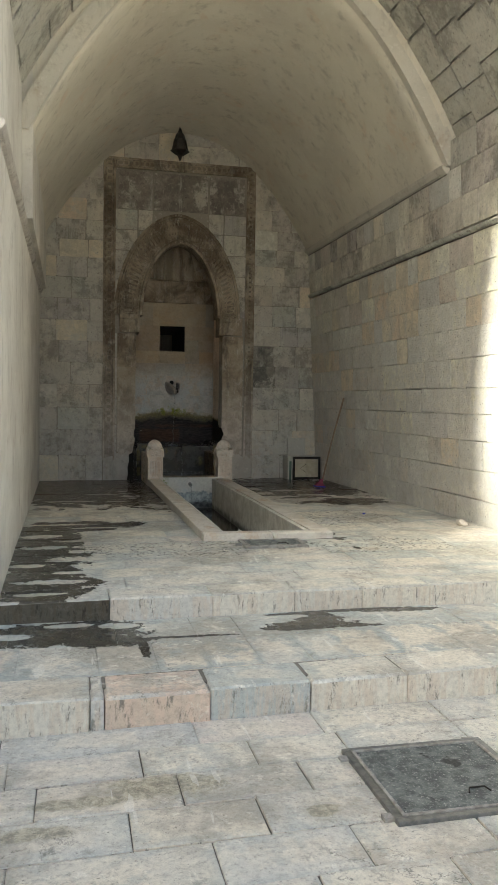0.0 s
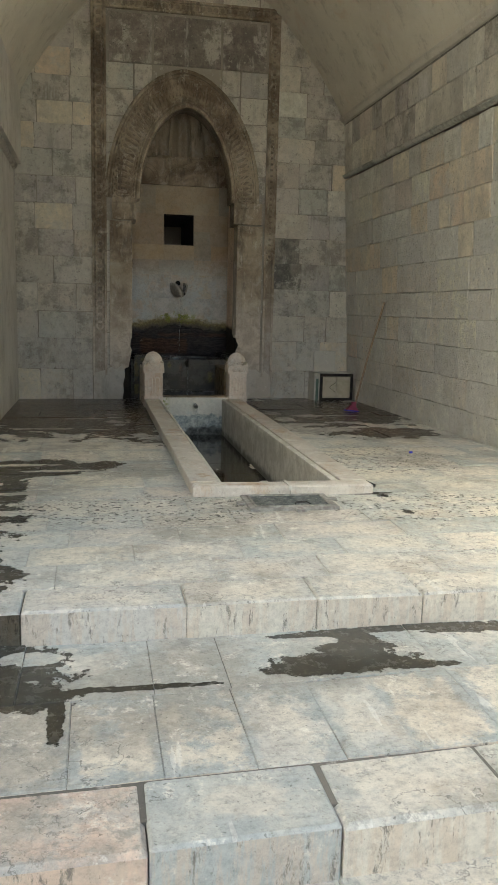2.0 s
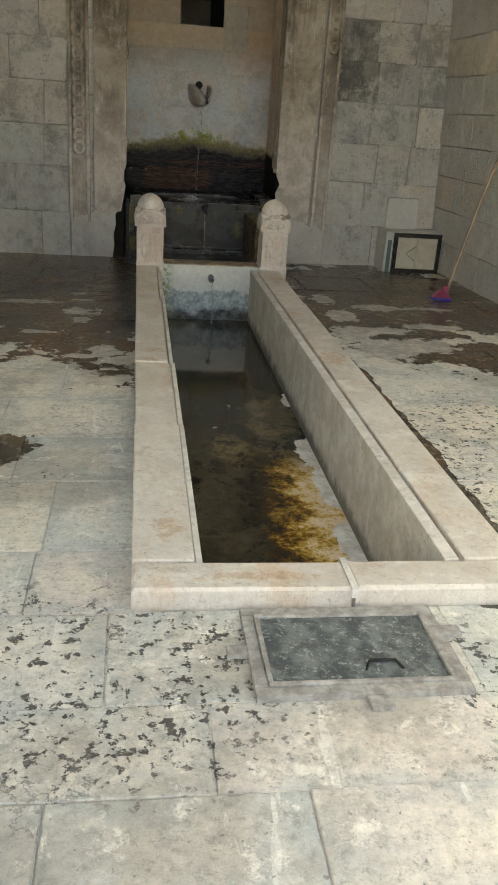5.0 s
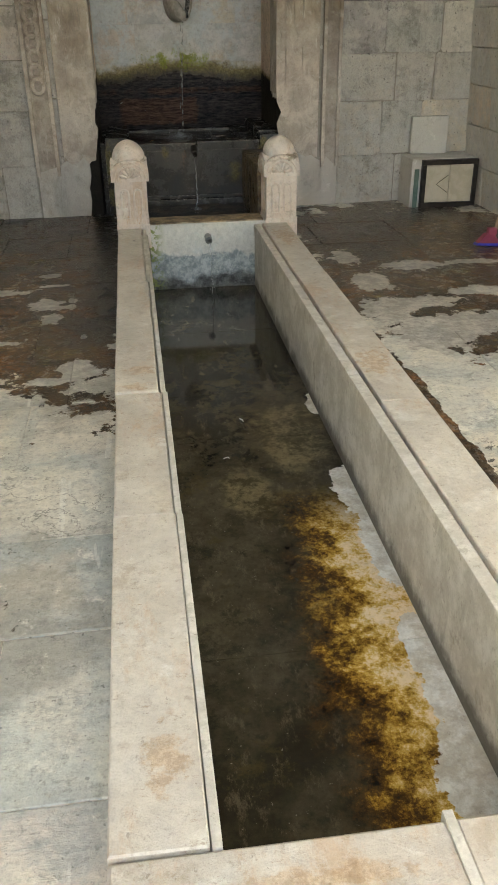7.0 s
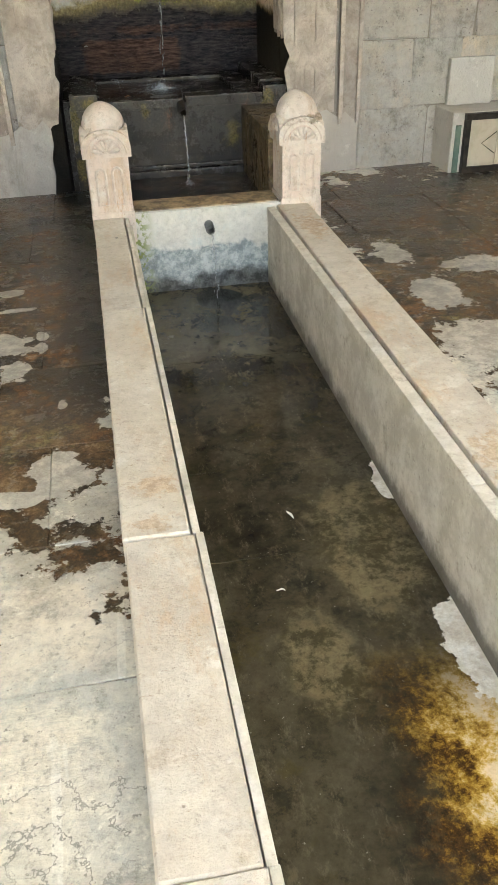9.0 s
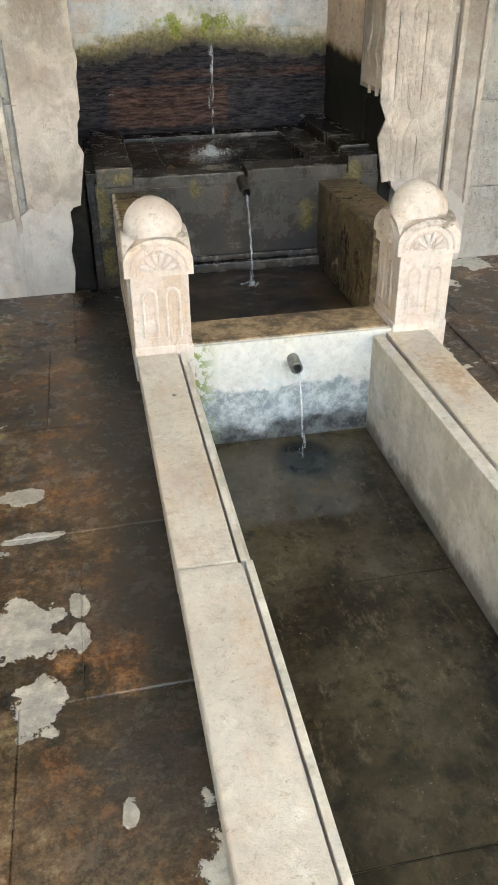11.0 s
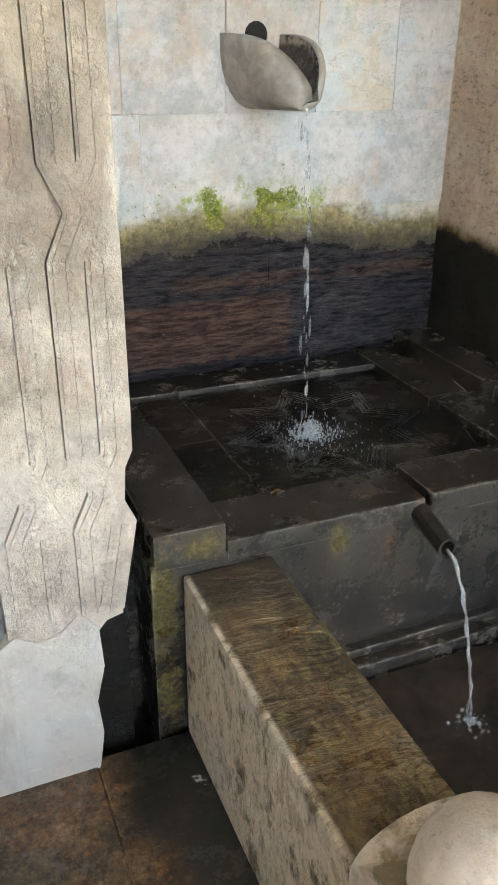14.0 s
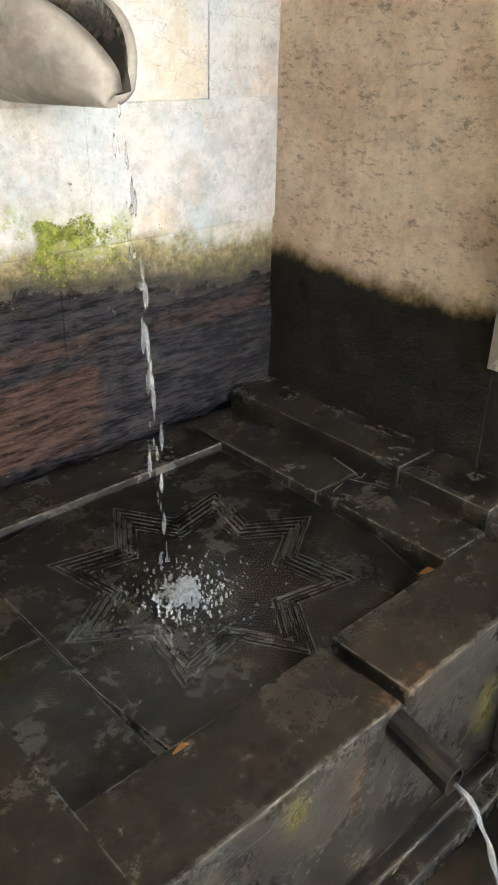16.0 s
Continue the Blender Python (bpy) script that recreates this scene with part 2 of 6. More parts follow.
    brown = g.mix(g.step(g.noise(1.0, 4, 0.6), 0.48, 0.6, 0.0, 0.55), brown, g.mix(g.step(fine, 0.36, 0.64), (0.022, 0.021, 0.019), (0.10, 0.09, 0.078)))
    channel_damp = g.m("ADD", g.x, g.m("MULTIPLY", g.m("SUBTRACT", g.noise(3.0, 8, 0.75), 0.5), 0.5))
    brown = g.mix(g.m("MULTIPLY", g.step(channel_damp, 0.98, 1.10), g.m("MULTIPLY", g.step(g.x, 1.30, 1.25), g.step(g.y, 9.9, 10.7, 0.0, 0.9))), brown, (0.014, 0.015, 0.013))
    brown = g.mix(g.step(g.noise(18, 9, 0.82), 0.58, 0.66, 0.0, 0.7), brown, (0.014, 0.016, 0.009))
    soaked = g.mix(g.step(g.y, 7.5, 9.0, 0.0, 0.8), g.mix(1.0, col, (0.17, 0.16, 0.14), "MULTIPLY"), brown)
    col2 = g.mix(wet, col, soaked)
    height = g.m("ADD", g.m("MULTIPLY", fine, 0.35), g.m("ADD", g.m("MULTIPLY", tool, 0.5), g.m("MULTIPLY", mid, 0.5)))
    height = g.m("ADD", height, g.m("MULTIPLY", g.m("MULTIPLY", comb_on, comb), 0.35))
    height = g.m("SUBTRACT", height, g.m("MULTIPLY", pits, 0.6))
    height = g.m("MULTIPLY", height, g.m("SUBTRACT", 1.0, g.m("MULTIPLY", wet, g.step(g.y, 8.0, 9.5, 0.85, 0.55))))
    rough = g.mix(wet, g.mix(fine, (0.6, 0.6, 0.6), (0.85, 0.85, 0.85)), g.mix(g.step(mid, 0.35, 0.65), (0.06, 0.06, 0.06), (0.34, 0.34, 0.34)))
    return g.done(col2, rough, height, 0.75, 0.013, spec=g.step(wet, 0.0, 1.0, 0.45, 0.26), grit=0.38)


def wall_stone(name, stops, streak=0.35, soot=1.0, lime=0.55, reach=1.5):
    """Old ashlar: tinted block by block, sooty clouds, lime smears, pitted."""
    g = Graph(name)
    tint = g.ramp(g.rand, stops)
    cloud = g.noise(3.6, 10, 0.76, shift=g.rand)
    mid = g.noise(14.0, 9, 0.78)
    grain = g.noise(60, 6, 0.78)
    col = g.mix(g.step(cloud, 0.40, 0.64), tint, g.mix(0.6, tint, (0.46, 0.43, 0.36)))
    col = g.mix(g.step(g.noise(1.5, 10, 0.76, shift=g.rand), 0.48, 0.60, 0.0, 0.6 * soot), col, (0.19, 0.172, 0.15))
    col = g.mix(g.step(g.noise(3.0, 5, 0.6, stretch=(3.0, 3.0, 0.5)), 0.55, 0.75, 0.0, streak), col, (0.085, 0.08, 0.07))
    col = g.mix(g.step(g.noise(1.9, 10, 0.76), 0.52, 0.60, 0.0, 0.75), col, (0.60, 0.57, 0.50))
    col = g.mix(g.step(g.noise(2.6, 9, 0.74, stretch=(2.6, 2.6, 0.45), shift=g.rand), 0.54, 0.64, 0.0, 0.6), col, (0.56, 0.54, 0.48))
    col = g.mix(g.step(mid, 0.55, 0.66, 0.0, 0.6 * soot), col, (0.15, 0.137, 0.118))
    tide = g.m("ADD", g.z, g.m("MULTIPLY", g.m("SUBTRACT", g.noise(1.8, 10, 0.76), 0.5), 2.6))
    col = g.mix(g.m("MULTIPLY", g.step(tide, reach + 0.25, reach - 0.25, 0.0, lime), g.step(g.noise(11, 9, 0.8), 0.40, 0.58)), col, (0.60, 0.59, 0.55))
    pock = g.step(g.noise(32, 4, 0.6), 0.65, 0.69, 0.0, 0.7)
    col = g.mix(pock, col, (0.05, 0.046, 0.04))
    col = g.mix(g.step(g.noise(16.0, 5, 0.65), 0.61, 0.70, 0.0, 0.6), col, (0.58, 0.55, 0.48))
    col = g.mix(g.step(grain, 0.56, 0.72, 0.0, 0.3), col, (0.13, 0.12, 0.105))
    height = g.m("ADD", g.m("MULTIPLY", grain, 0.5), g.m("ADD", cloud, g.m("SUBTRACT", g.m("MULTIPLY", mid, 1.1), g.m("MULTIPLY", pock, 0.4))))
    return g.done(col, 0.92, height, 1.0, 0.028, grit=0.22)


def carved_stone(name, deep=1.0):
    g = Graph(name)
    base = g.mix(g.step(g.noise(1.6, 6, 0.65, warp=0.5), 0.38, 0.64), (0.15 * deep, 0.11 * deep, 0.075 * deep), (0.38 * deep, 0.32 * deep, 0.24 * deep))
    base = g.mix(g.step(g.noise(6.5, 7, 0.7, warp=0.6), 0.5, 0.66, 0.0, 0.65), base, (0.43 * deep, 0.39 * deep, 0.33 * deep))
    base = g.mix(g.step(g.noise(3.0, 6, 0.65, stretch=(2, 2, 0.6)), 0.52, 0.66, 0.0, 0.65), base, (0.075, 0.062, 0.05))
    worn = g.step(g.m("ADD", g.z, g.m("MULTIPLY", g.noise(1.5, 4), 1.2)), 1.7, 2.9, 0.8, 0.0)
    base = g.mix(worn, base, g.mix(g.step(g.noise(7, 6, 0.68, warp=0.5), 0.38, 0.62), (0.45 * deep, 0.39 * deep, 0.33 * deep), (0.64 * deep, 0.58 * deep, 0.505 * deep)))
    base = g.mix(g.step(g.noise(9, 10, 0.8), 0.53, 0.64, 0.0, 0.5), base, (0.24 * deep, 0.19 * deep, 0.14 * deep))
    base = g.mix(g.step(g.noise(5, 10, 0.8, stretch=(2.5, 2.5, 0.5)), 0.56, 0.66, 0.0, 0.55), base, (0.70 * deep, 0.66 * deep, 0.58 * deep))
    grain = g.noise(60, 5, 0.75)
    base = g.mix(g.step(grain, 0.56, 0.74, 0.0, 0.4), base, (0.16, 0.135, 0.11))
    return g.done(base, 0.9, g.m("ADD", g.m("MULTIPLY", grain, 0.6), g.m("MULTIPLY", g.noise(11, 6, 0.68), 1.2)), 0.75, 0.014, grit=0.2)


def plaster(name, a, b, stain):
    g = Graph(name)
    col = g.mix(g.step(g.noise(0.8, 6, 0.6, warp=0.6), 0.35, 0.68), a, b)
    col = g.mix(g.step(g.noise(2.6, 6, 0.65, warp=0.5), 0.55, 0.72, 0.0, 0.6), col, stain)
    col = g.mix(g.step(g.noise(22, 5, 0.7), 0.58, 0.8, 0.0, 0.35), col, (0.2, 0.18, 0.15))
    col = g.mix(g.step(g.noise(5.0, 10, 0.78), 0.53, 0.66, 0.0, 0.4), col, (0.24, 0.215, 0.18))
    col = g.mix(g.step(g.noise(14.0, 9, 0.78), 0.55, 0.66, 0.0, 0.45), col, (0.72, 0.70, 0.64))
    col = g.mix(g.step(g.noise(2.0, 7, 0.7, stretch=(2.4, 2.4, 0.35)), 0.56, 0.68, 0.0, 0.35), col, (0.20, 0.18, 0.15))
    return g.done(col, 0.92, g.m("ADD", g.noise(6, 8, 0.68), g.m("MULTIPLY", g.noise(60, 4, 0.7), 0.4)), 0.6, 0.024)


RUST_SPOTS = [(1.30, 9.34, 0.10, 0.05), (1.32, 9.52, 0.09, 0.06), (2.35, 9.45, 0.10, 0.16), (2.36, 11.75, 0.10, 0.26), (1.33, 7.45, 0.05, 0.12), (1.6, 7.14, 0.25, 0.03)]


def pale_stone(name, a, b, dirt, rusty=False, ring=False):
    """Cream stone of the rims and posts, with grime and rusty stains."""
    g = Graph(name)
    col = g.mix(g.step(g.noise(3.5, 6, 0.6, shift=g.rand, warp=0.4), 0.35, 0.7), a, b)
    col = g.mix(g.step(g.noise(1.7, 5, 0.6, shift=g.rand, warp=0.7), 0.56, 0.7, 0.0, 0.55), col, dirt)
    col = g.mix(g.step(g.noise(7, 10, 0.78), 0.53, 0.65, 0.0, 0.6), col, (0.40, 0.335, 0.25))
    col = g.mix(g.step(g.noise(4.0, 6, 0.7, warp=0.8), 0.56, 0.66, 0.0, 0.6), col, (0.70, 0.68, 0.62))
    col = g.mix(g.step(g.noise(34, 5, 0.72), 0.56, 0.70, 0.0, 0.45), col, (0.28, 0.23, 0.17))
    col = g.mix(g.step(g.noise(2.6, 10, 0.8, stretch=(1.6, 0.7, 0.5), shift=g.rand), 0.52, 0.64, 0.0, 0.65), col, (0.50, 0.37, 0.25))
    col = g.mix(g.step(g.noise(20, 9, 0.82, stretch=(0.8, 1.6, 0.5)), 0.57, 0.66, 0.0, 0.6), col, (0.30, 0.22, 0.14))
    col = g.mix(g.step(g.noise(45, 3, 0.6), 0.68, 0.73, 0.0, 0.5), col, (0.18, 0.15, 0.12))
    col = g.mix(g.step(g.noise(11, 9, 0.8), 0.57, 0.68, 0.0, 0.6), col, (0.74, 0.73, 0.69))
    if ring:
        lvl = g.m("ADD", g.z, g.m("MULTIPLY", g.m("SUBTRACT", g.noise(18, 7, 0.8), 0.5), 0.10))
        seam = g.m("MULTIPLY", g.step(g.m("ABSOLUTE", g.m("SUBTRACT", lvl, 0.872)), 0.022, 0.006, 0.0, 0.8), g.step(g.noise(5, 5, 0.7), 0.42, 0.56))
        col = g.mix(seam, col, (0.15, 0.12, 0.06))
        drip = g.m("MULTIPLY", g.step(g.noise(12, 8, 0.78, stretch=(1.6, 1.6, 0.3)), 0.55, 0.64, 0.0, 0.7), g.step(g.z, 0.95, 0.80))
        col = g.mix(drip, col, (0.50, 0.33, 0.19))
    if rusty:
        mark = g.step(g.blobs(RUST_SPOTS, 3.2, 22.0, 9.0), 0.1, 0.6, 0.0, 0.6)
        col = g.mix(mark, col, g.mix(g.step(g.noise(40, 6, 0.8), 0.42, 0.6), (0.34, 0.21, 0.10), (0.56, 0.42, 0.27)))
    return g.done(col, 0.72, g.m("ADD", g.noise(12, 9, 0.75), g.m("MULTIPLY", g.noise(70, 4, 0.7), 0.5)), 0.75, 0.012, grit=0.22)


def niche_stone():
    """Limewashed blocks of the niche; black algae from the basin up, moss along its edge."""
    g = Graph("niche_stone")
    tint = g.ramp(g.rand, [(0.0, (0.48, 0.47, 0.45)), (0.25, (0.60, 0.54, 0.43)), (0.5, (0.46, 0.47, 0.47)), (0.75, (0.60, 0.52, 0.44)), (1.0, (0.52, 0.55, 0.55))])
    cloud = g.noise(4.5, 10, 0.76, shift=g.rand)
    col = g.mix(g.step(cloud, 0.42, 0.58), tint, (0.64, 0.625, 0.60))
    col = g.mix(g.step(g.noise(2.4, 10, 0.74), 0.50, 0.60, 0.0, 0.7), col, (0.55, 0.61, 0.63))
    col = g.mix(g.step(g.noise(3.6, 10, 0.76, shift=g.rand), 0.53, 0.64, 0.0, 0.65), col, (0.56, 0.45, 0.34))
    col = g.mix(g.step(g.noise(30, 5, 0.72), 0.56, 0.72, 0.0, 0.5), col, (0.34, 0.31, 0.26))
    col = g.mix(g.step(g.noise(9, 9, 0.78), 0.56, 0.68, 0.0, 0.5), col, (0.36, 0.33, 0.28))
    col = g.mix(g.step(g.z, 1.85, 2.4, 0.0, 0.9), col, g.mix(1.0, g.mix(0.7, col, g.ramp(g.rand, [(0.0, (0.34, 0.34, 0.30)), (0.3, (0.66, 0.46, 0.29)), (0.55, (0.42, 0.42, 0.37)), (0.8, (0.70, 0.56, 0.36)), (1.0, (0.38, 0.34, 0.31))])), (0.70, 0.64, 0.55), "MULTIPLY"))
    col = g.mix(1.0, col, (0.87, 0.86, 0.86), "MULTIPLY")
    crack = g.step(g.m("ABSOLUTE", g.m("SUBTRACT", g.noise(3.2, 7, 0.6, stretch=(0.7, 1.0, 1.6), shift=g.rand), 0.5)), 0.004, 0.001, 0.0, 0.6)
    crack = g.m("MULTIPLY", crack, g.step(g.noise(1.7, 3), 0.50, 0.60))
    col = g.mix(crack, col, (0.30, 0.27, 0.23))
    col = g.mix(g.step(g.noise(26, 9, 0.8, stretch=(1, 1, 0.6)), 0.59, 0.66, 0.0, 0.5), col, (0.28, 0.24, 0.19))
    col = g.mix(g.step(g.noise(10, 9, 0.8), 0.69, 0.74, 0.0, 0.6), col, (0.46, 0.32, 0.13))
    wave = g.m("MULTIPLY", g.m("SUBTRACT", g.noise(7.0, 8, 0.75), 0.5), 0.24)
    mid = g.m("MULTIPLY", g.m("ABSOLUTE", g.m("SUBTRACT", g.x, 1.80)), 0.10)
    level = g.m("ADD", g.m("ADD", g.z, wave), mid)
    moss_on = g.m("MULTIPLY", g.step(g.noise(15, 7, 0.75), 0.44, 0.56), g.step(level, 1.53, 1.44))
    moss_on = g.m("MULTIPLY", moss_on, g.step(g.m("ABSOLUTE", g.m("SUBTRACT", g.x, 1.82)), 0.45, 0.14, 0.1, 1.0))
    moss = g.mix(g.noise(20, 4), (0.13, 0.19, 0.02), (0.40, 0.42, 0.07))
    col = g.mix(moss_on, col, moss)
    col = g.mix(g.step(level, 1.45, 1.38), col, g.mix(g.step(g.noise(30, 9, 0.8), 0.36, 0.68), (0.13, 0.105, 0.045), (0.34, 0.29, 0.15)))
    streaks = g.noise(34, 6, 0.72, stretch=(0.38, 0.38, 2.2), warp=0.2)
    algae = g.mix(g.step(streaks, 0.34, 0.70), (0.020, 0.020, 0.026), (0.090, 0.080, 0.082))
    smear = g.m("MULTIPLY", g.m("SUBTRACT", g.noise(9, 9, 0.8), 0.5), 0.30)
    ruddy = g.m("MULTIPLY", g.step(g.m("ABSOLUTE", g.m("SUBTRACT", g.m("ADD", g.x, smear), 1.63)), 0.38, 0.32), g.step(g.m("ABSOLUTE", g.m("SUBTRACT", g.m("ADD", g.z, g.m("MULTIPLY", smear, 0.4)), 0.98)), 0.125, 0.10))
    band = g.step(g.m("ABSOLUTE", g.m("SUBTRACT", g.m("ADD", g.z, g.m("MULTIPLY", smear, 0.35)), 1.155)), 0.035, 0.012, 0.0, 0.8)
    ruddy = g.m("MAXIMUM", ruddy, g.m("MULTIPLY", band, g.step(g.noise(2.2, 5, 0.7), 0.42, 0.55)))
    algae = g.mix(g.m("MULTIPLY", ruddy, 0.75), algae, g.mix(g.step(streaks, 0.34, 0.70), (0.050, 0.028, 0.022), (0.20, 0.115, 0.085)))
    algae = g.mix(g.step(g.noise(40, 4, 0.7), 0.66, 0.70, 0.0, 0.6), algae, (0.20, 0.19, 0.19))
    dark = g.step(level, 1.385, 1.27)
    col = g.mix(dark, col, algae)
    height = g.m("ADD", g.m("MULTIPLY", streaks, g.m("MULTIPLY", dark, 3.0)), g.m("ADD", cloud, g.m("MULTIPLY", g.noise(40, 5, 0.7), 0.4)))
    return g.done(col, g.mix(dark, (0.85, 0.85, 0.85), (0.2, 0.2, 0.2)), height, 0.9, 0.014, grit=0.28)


FILM_SPOTS = [((1.15, 13.27, 0.70), (0.045, 0.05, 0.18)), ((1.27, 13.27, 0.84), (0.06, 0.05, 0.03)), ((1.16, 13.27, 0.42), (0.04, 0.05, 0.10)), ((2.20, 13.27, 0.60), (0.06, 0.05, 0.08)), ((1.62, 13.27, 0.76), (0.03, 0.05, 0.05)), ((2.44, 13.27, 0.80), (0.05, 0.05, 0.06))]


def wet_black():
    """Black wet basin stone: brown film, algae and rust on its front, worn arrises with highlights painted in."""
    g = Graph("wet_basin_stone")
    n = g.noise(3.0, 12, 0.82)
    mid = g.noise(14, 10, 0.82)
    fine = g.noise(70, 6, 0.8)
    col = g.mix(g.step(n, 0.36, 0.66), (0.018, 0.015, 0.012), (0.044, 0.035, 0.025))
    col = g.mix(g.step(mid, 0.54, 0.70, 0.0, 0.3), col, (0.070, 0.058, 0.036))
    film = g.m("MULTIPLY", g.step(g.y, 13.285, 13.274), g.step(g.z, 0.50, 0.72))
    streak = g.noise(9, 9, 0.8, stretch=(1.6, 1, 0.25))
    col = g.mix(g.m("MULTIPLY", film, g.step(streak, 0.42, 0.60, 0.15, 0.85)), col, g.mix(g.step(fine, 0.38, 0.64), (0.020, 0.019, 0.016), (0.085, 0.078, 0.062)))
    col = g.mix(g.m("MULTIPLY", film, g.step(g.noise(6, 9, 0.8, stretch=(1.3, 1, 0.35)), 0.57, 0.66, 0.0, 0.75)), col, g.mix(g.step(fine, 0.4, 0.62), (0.06, 0.022, 0.010), (0.24, 0.12, 0.05)))
    on = None
    for place, size in FILM_SPOTS:
        d = g.v("LENGTH", g.v("MULTIPLY", g.v("SUBTRACT", g.pos, place), tuple(1 / s for s in size)), (0, 0, 0))
        on = d if on is None else g.m("MINIMUM", on, d)
    on = g.m("ADD", on, g.m("MULTIPLY", g.m("SUBTRACT", g.noise(14, 10, 0.85), 0.5), 5.0))
    col = g.mix(g.step(on, 1.2, 0.4, 0.0, 0.75), col, g.mix(g.step(fine, 0.38, 0.66), (0.05, 0.045, 0.010), (0.25, 0.20, 0.055)))
    col = g.mix(g.step(g.noise(5.0, 10, 0.8), 0.64, 0.72, 0.0, 0.3), col, g.mix(fine, (0.04, 0.03, 0.012), (0.11, 0.08, 0.035)))
    rust = g.v("LENGTH", g.v("MULTIPLY", g.v("SUBTRACT", g.pos, (1.87, 13.27, 0.885)), (0.75, 1.2, 1.3)), (0, 0, 0))
    col = g.mix(g.step(g.m("ADD", rust, g.m("MULTIPLY", g.noise(22, 7, 0.8), 0.16)), 0.10, 0.165, 0.8, 0.0), col, g.mix(g.step(fine, 0.4, 0.6), (0.07, 0.028, 0.014), (0.36, 0.19, 0.12)))
    edge = g.tree.nodes.new("ShaderNodeBevel")
    edge.samples = 4
    edge.inputs["Radius"].default_value = 0.007
    geo = g.tree.nodes.new("ShaderNodeNewGeometry")
    bend = g.tree.nodes.new("ShaderNodeVectorMath")
    bend.operation = "DOT_PRODUCT"
    g.put(bend.inputs[0], edge.outputs[0])
    g.put(bend.inputs[1], geo.outputs["True Normal"])
    # edge wear, with the wet edges' thin highlight painted into the same pale colour
    worn = g.m("MULTIPLY", g.step(bend.outputs["Value"], 0.985, 0.88), g.step(g.noise(17, 8, 0.8), 0.44, 0.54, 0.0, 0.9))
    col = g.mix(g.step(g.noise(48, 6, 0.75), 0.69, 0.72, 0.0, 0.7), col, (0.34, 0.32, 0.29))
    col = g.mix(worn, col, g.mix(fine, (0.18, 0.16, 0.13), (0.50, 0.46, 0.40)))
    h = g.m("ADD", g.m("MULTIPLY", fine, 0.5), g.m("ADD", g.m("MULTIPLY", n, 0.6), g.m("MULTIPLY", mid, 0.5)))
    rough = g.m("ADD", g.step(g.noise(6, 9, 0.8), 0.36, 0.66, 0.07, 0.36), g.m("MULTIPLY", film, 0.12))
    return g.done(col, rough, h, 0.8, 0.008, spec=0.45, grit=0.3)


def basin_wall_stone():
    """Side walls and sill of the middle basin: brown-black film over pale stone."""
    g = Graph("grimy_basin_stone")
    dirt = g.noise(5, 10, 0.78, stretch=(1.0, 1.5, 1.0))
    low = g.step(g.y, 12.36, 12.46)
    outer = g.step(g.x, 1.225, 1.212)
    col = g.mix(g.step(g.noise(4, 12, 0.82, stretch=(1.6, 0.8, 1.0)), 0.40, 0.62), (0.030, 0.019, 0.010), (0.20, 0.135, 0.065))
    col = g.mix(g.step(g.noise(22, 9, 0.82, stretch=(1.0, 0.5, 1.0)), 0.48, 0.62, 0.0, 0.7), col, (0.28, 0.23, 0.11))
    col = g.mix(g.step(g.noise(30, 7, 0.8), 0.56, 0.66, 0.0, 0.8), col, (0.018, 0.014, 0.008))
    col = g.mix(g.step(g.y, 13.0, 13.22, 0.0, 0.8), col, (0.035, 0.026, 0.018))
    pale = g.mix(g.noise(5, 5), (0.57, 0.47, 0.37), (0.66, 0.58, 0.47))
    col = g.mix(g.m("MULTIPLY", outer, g.step(dirt, 0.62, 0.5)), col, pale)
    return g.done(col, g.step(dirt, 0.4, 0.6, 0.22, 0.55), g.m("ADD", dirt, g.m("MULTIPLY", g.noise(13, 5, 0.6, stretch=(0.8, 2.4, 1.0), warp=0.5), 1.6)), 0.9, 0.014, grit=0.4)


def sill_face():
    """Whitewashed face under the sill: a bluish tide mark and dark foot."""
    g = Graph("whitewashed_sill")
    n = g.m("MULTIPLY", g.m("SUBTRACT", g.noise(4.0, 6, 0.65, warp=0.4), 0.5), 0.30)
    lvl = g.m("ADD", g.z, g.m("ADD", n, g.m("MULTIPLY", g.m("ABSOLUTE", g.m("SUBTRACT", g.x, 1.72)), -0.06)))
    col = g.mix(g.noise(9, 5, 0.6), (0.52, 0.51, 0.46), (0.70, 0.69, 0.64))
    col = g.mix(g.step(g.noise(6, 10, 0.78), 0.52, 0.64, 0.0, 0.6), col, (0.50, 0.56, 0.54))
    col = g.mix(g.step(g.noise(20, 8, 0.78), 0.57, 0.68, 0.0, 0.5), col, (0.36, 0.36, 0.31))
    col = g.mix(g.step(lvl, 0.20, 0.17), col, g.mix(g.step(g.noise(16, 9, 0.8), 0.4, 0.62), (0.22, 0.26, 0.27), (0.52, 0.56, 0.55)))
    col = g.mix(g.step(lvl, 0.07, 0.0), col, g.mix(g.step(g.noise(14, 8, 0.8), 0.40, 0.62), (0.035, 0.036, 0.033), (0.16, 0.17, 0.16)))
    col = g.mix(g.m("MULTIPLY", g.step(g.x, 1.56, 1.45), g.step(g.noise(26, 4, 0.7), 0.46, 0.56)), col, (0.20, 0.24, 0.07))
    col = g.mix(g.step(g.z, 0.425, 0.437, 0.0, 0.95), col, g.mix(g.step(g.noise(7, 10, 0.8), 0.38, 0.64), (0.06, 0.038, 0.016), (0.46, 0.34, 0.19)))
    return g.done(col, 0.6, g.noise(18, 6, 0.65), 0.6, 0.01, grit=0.3)


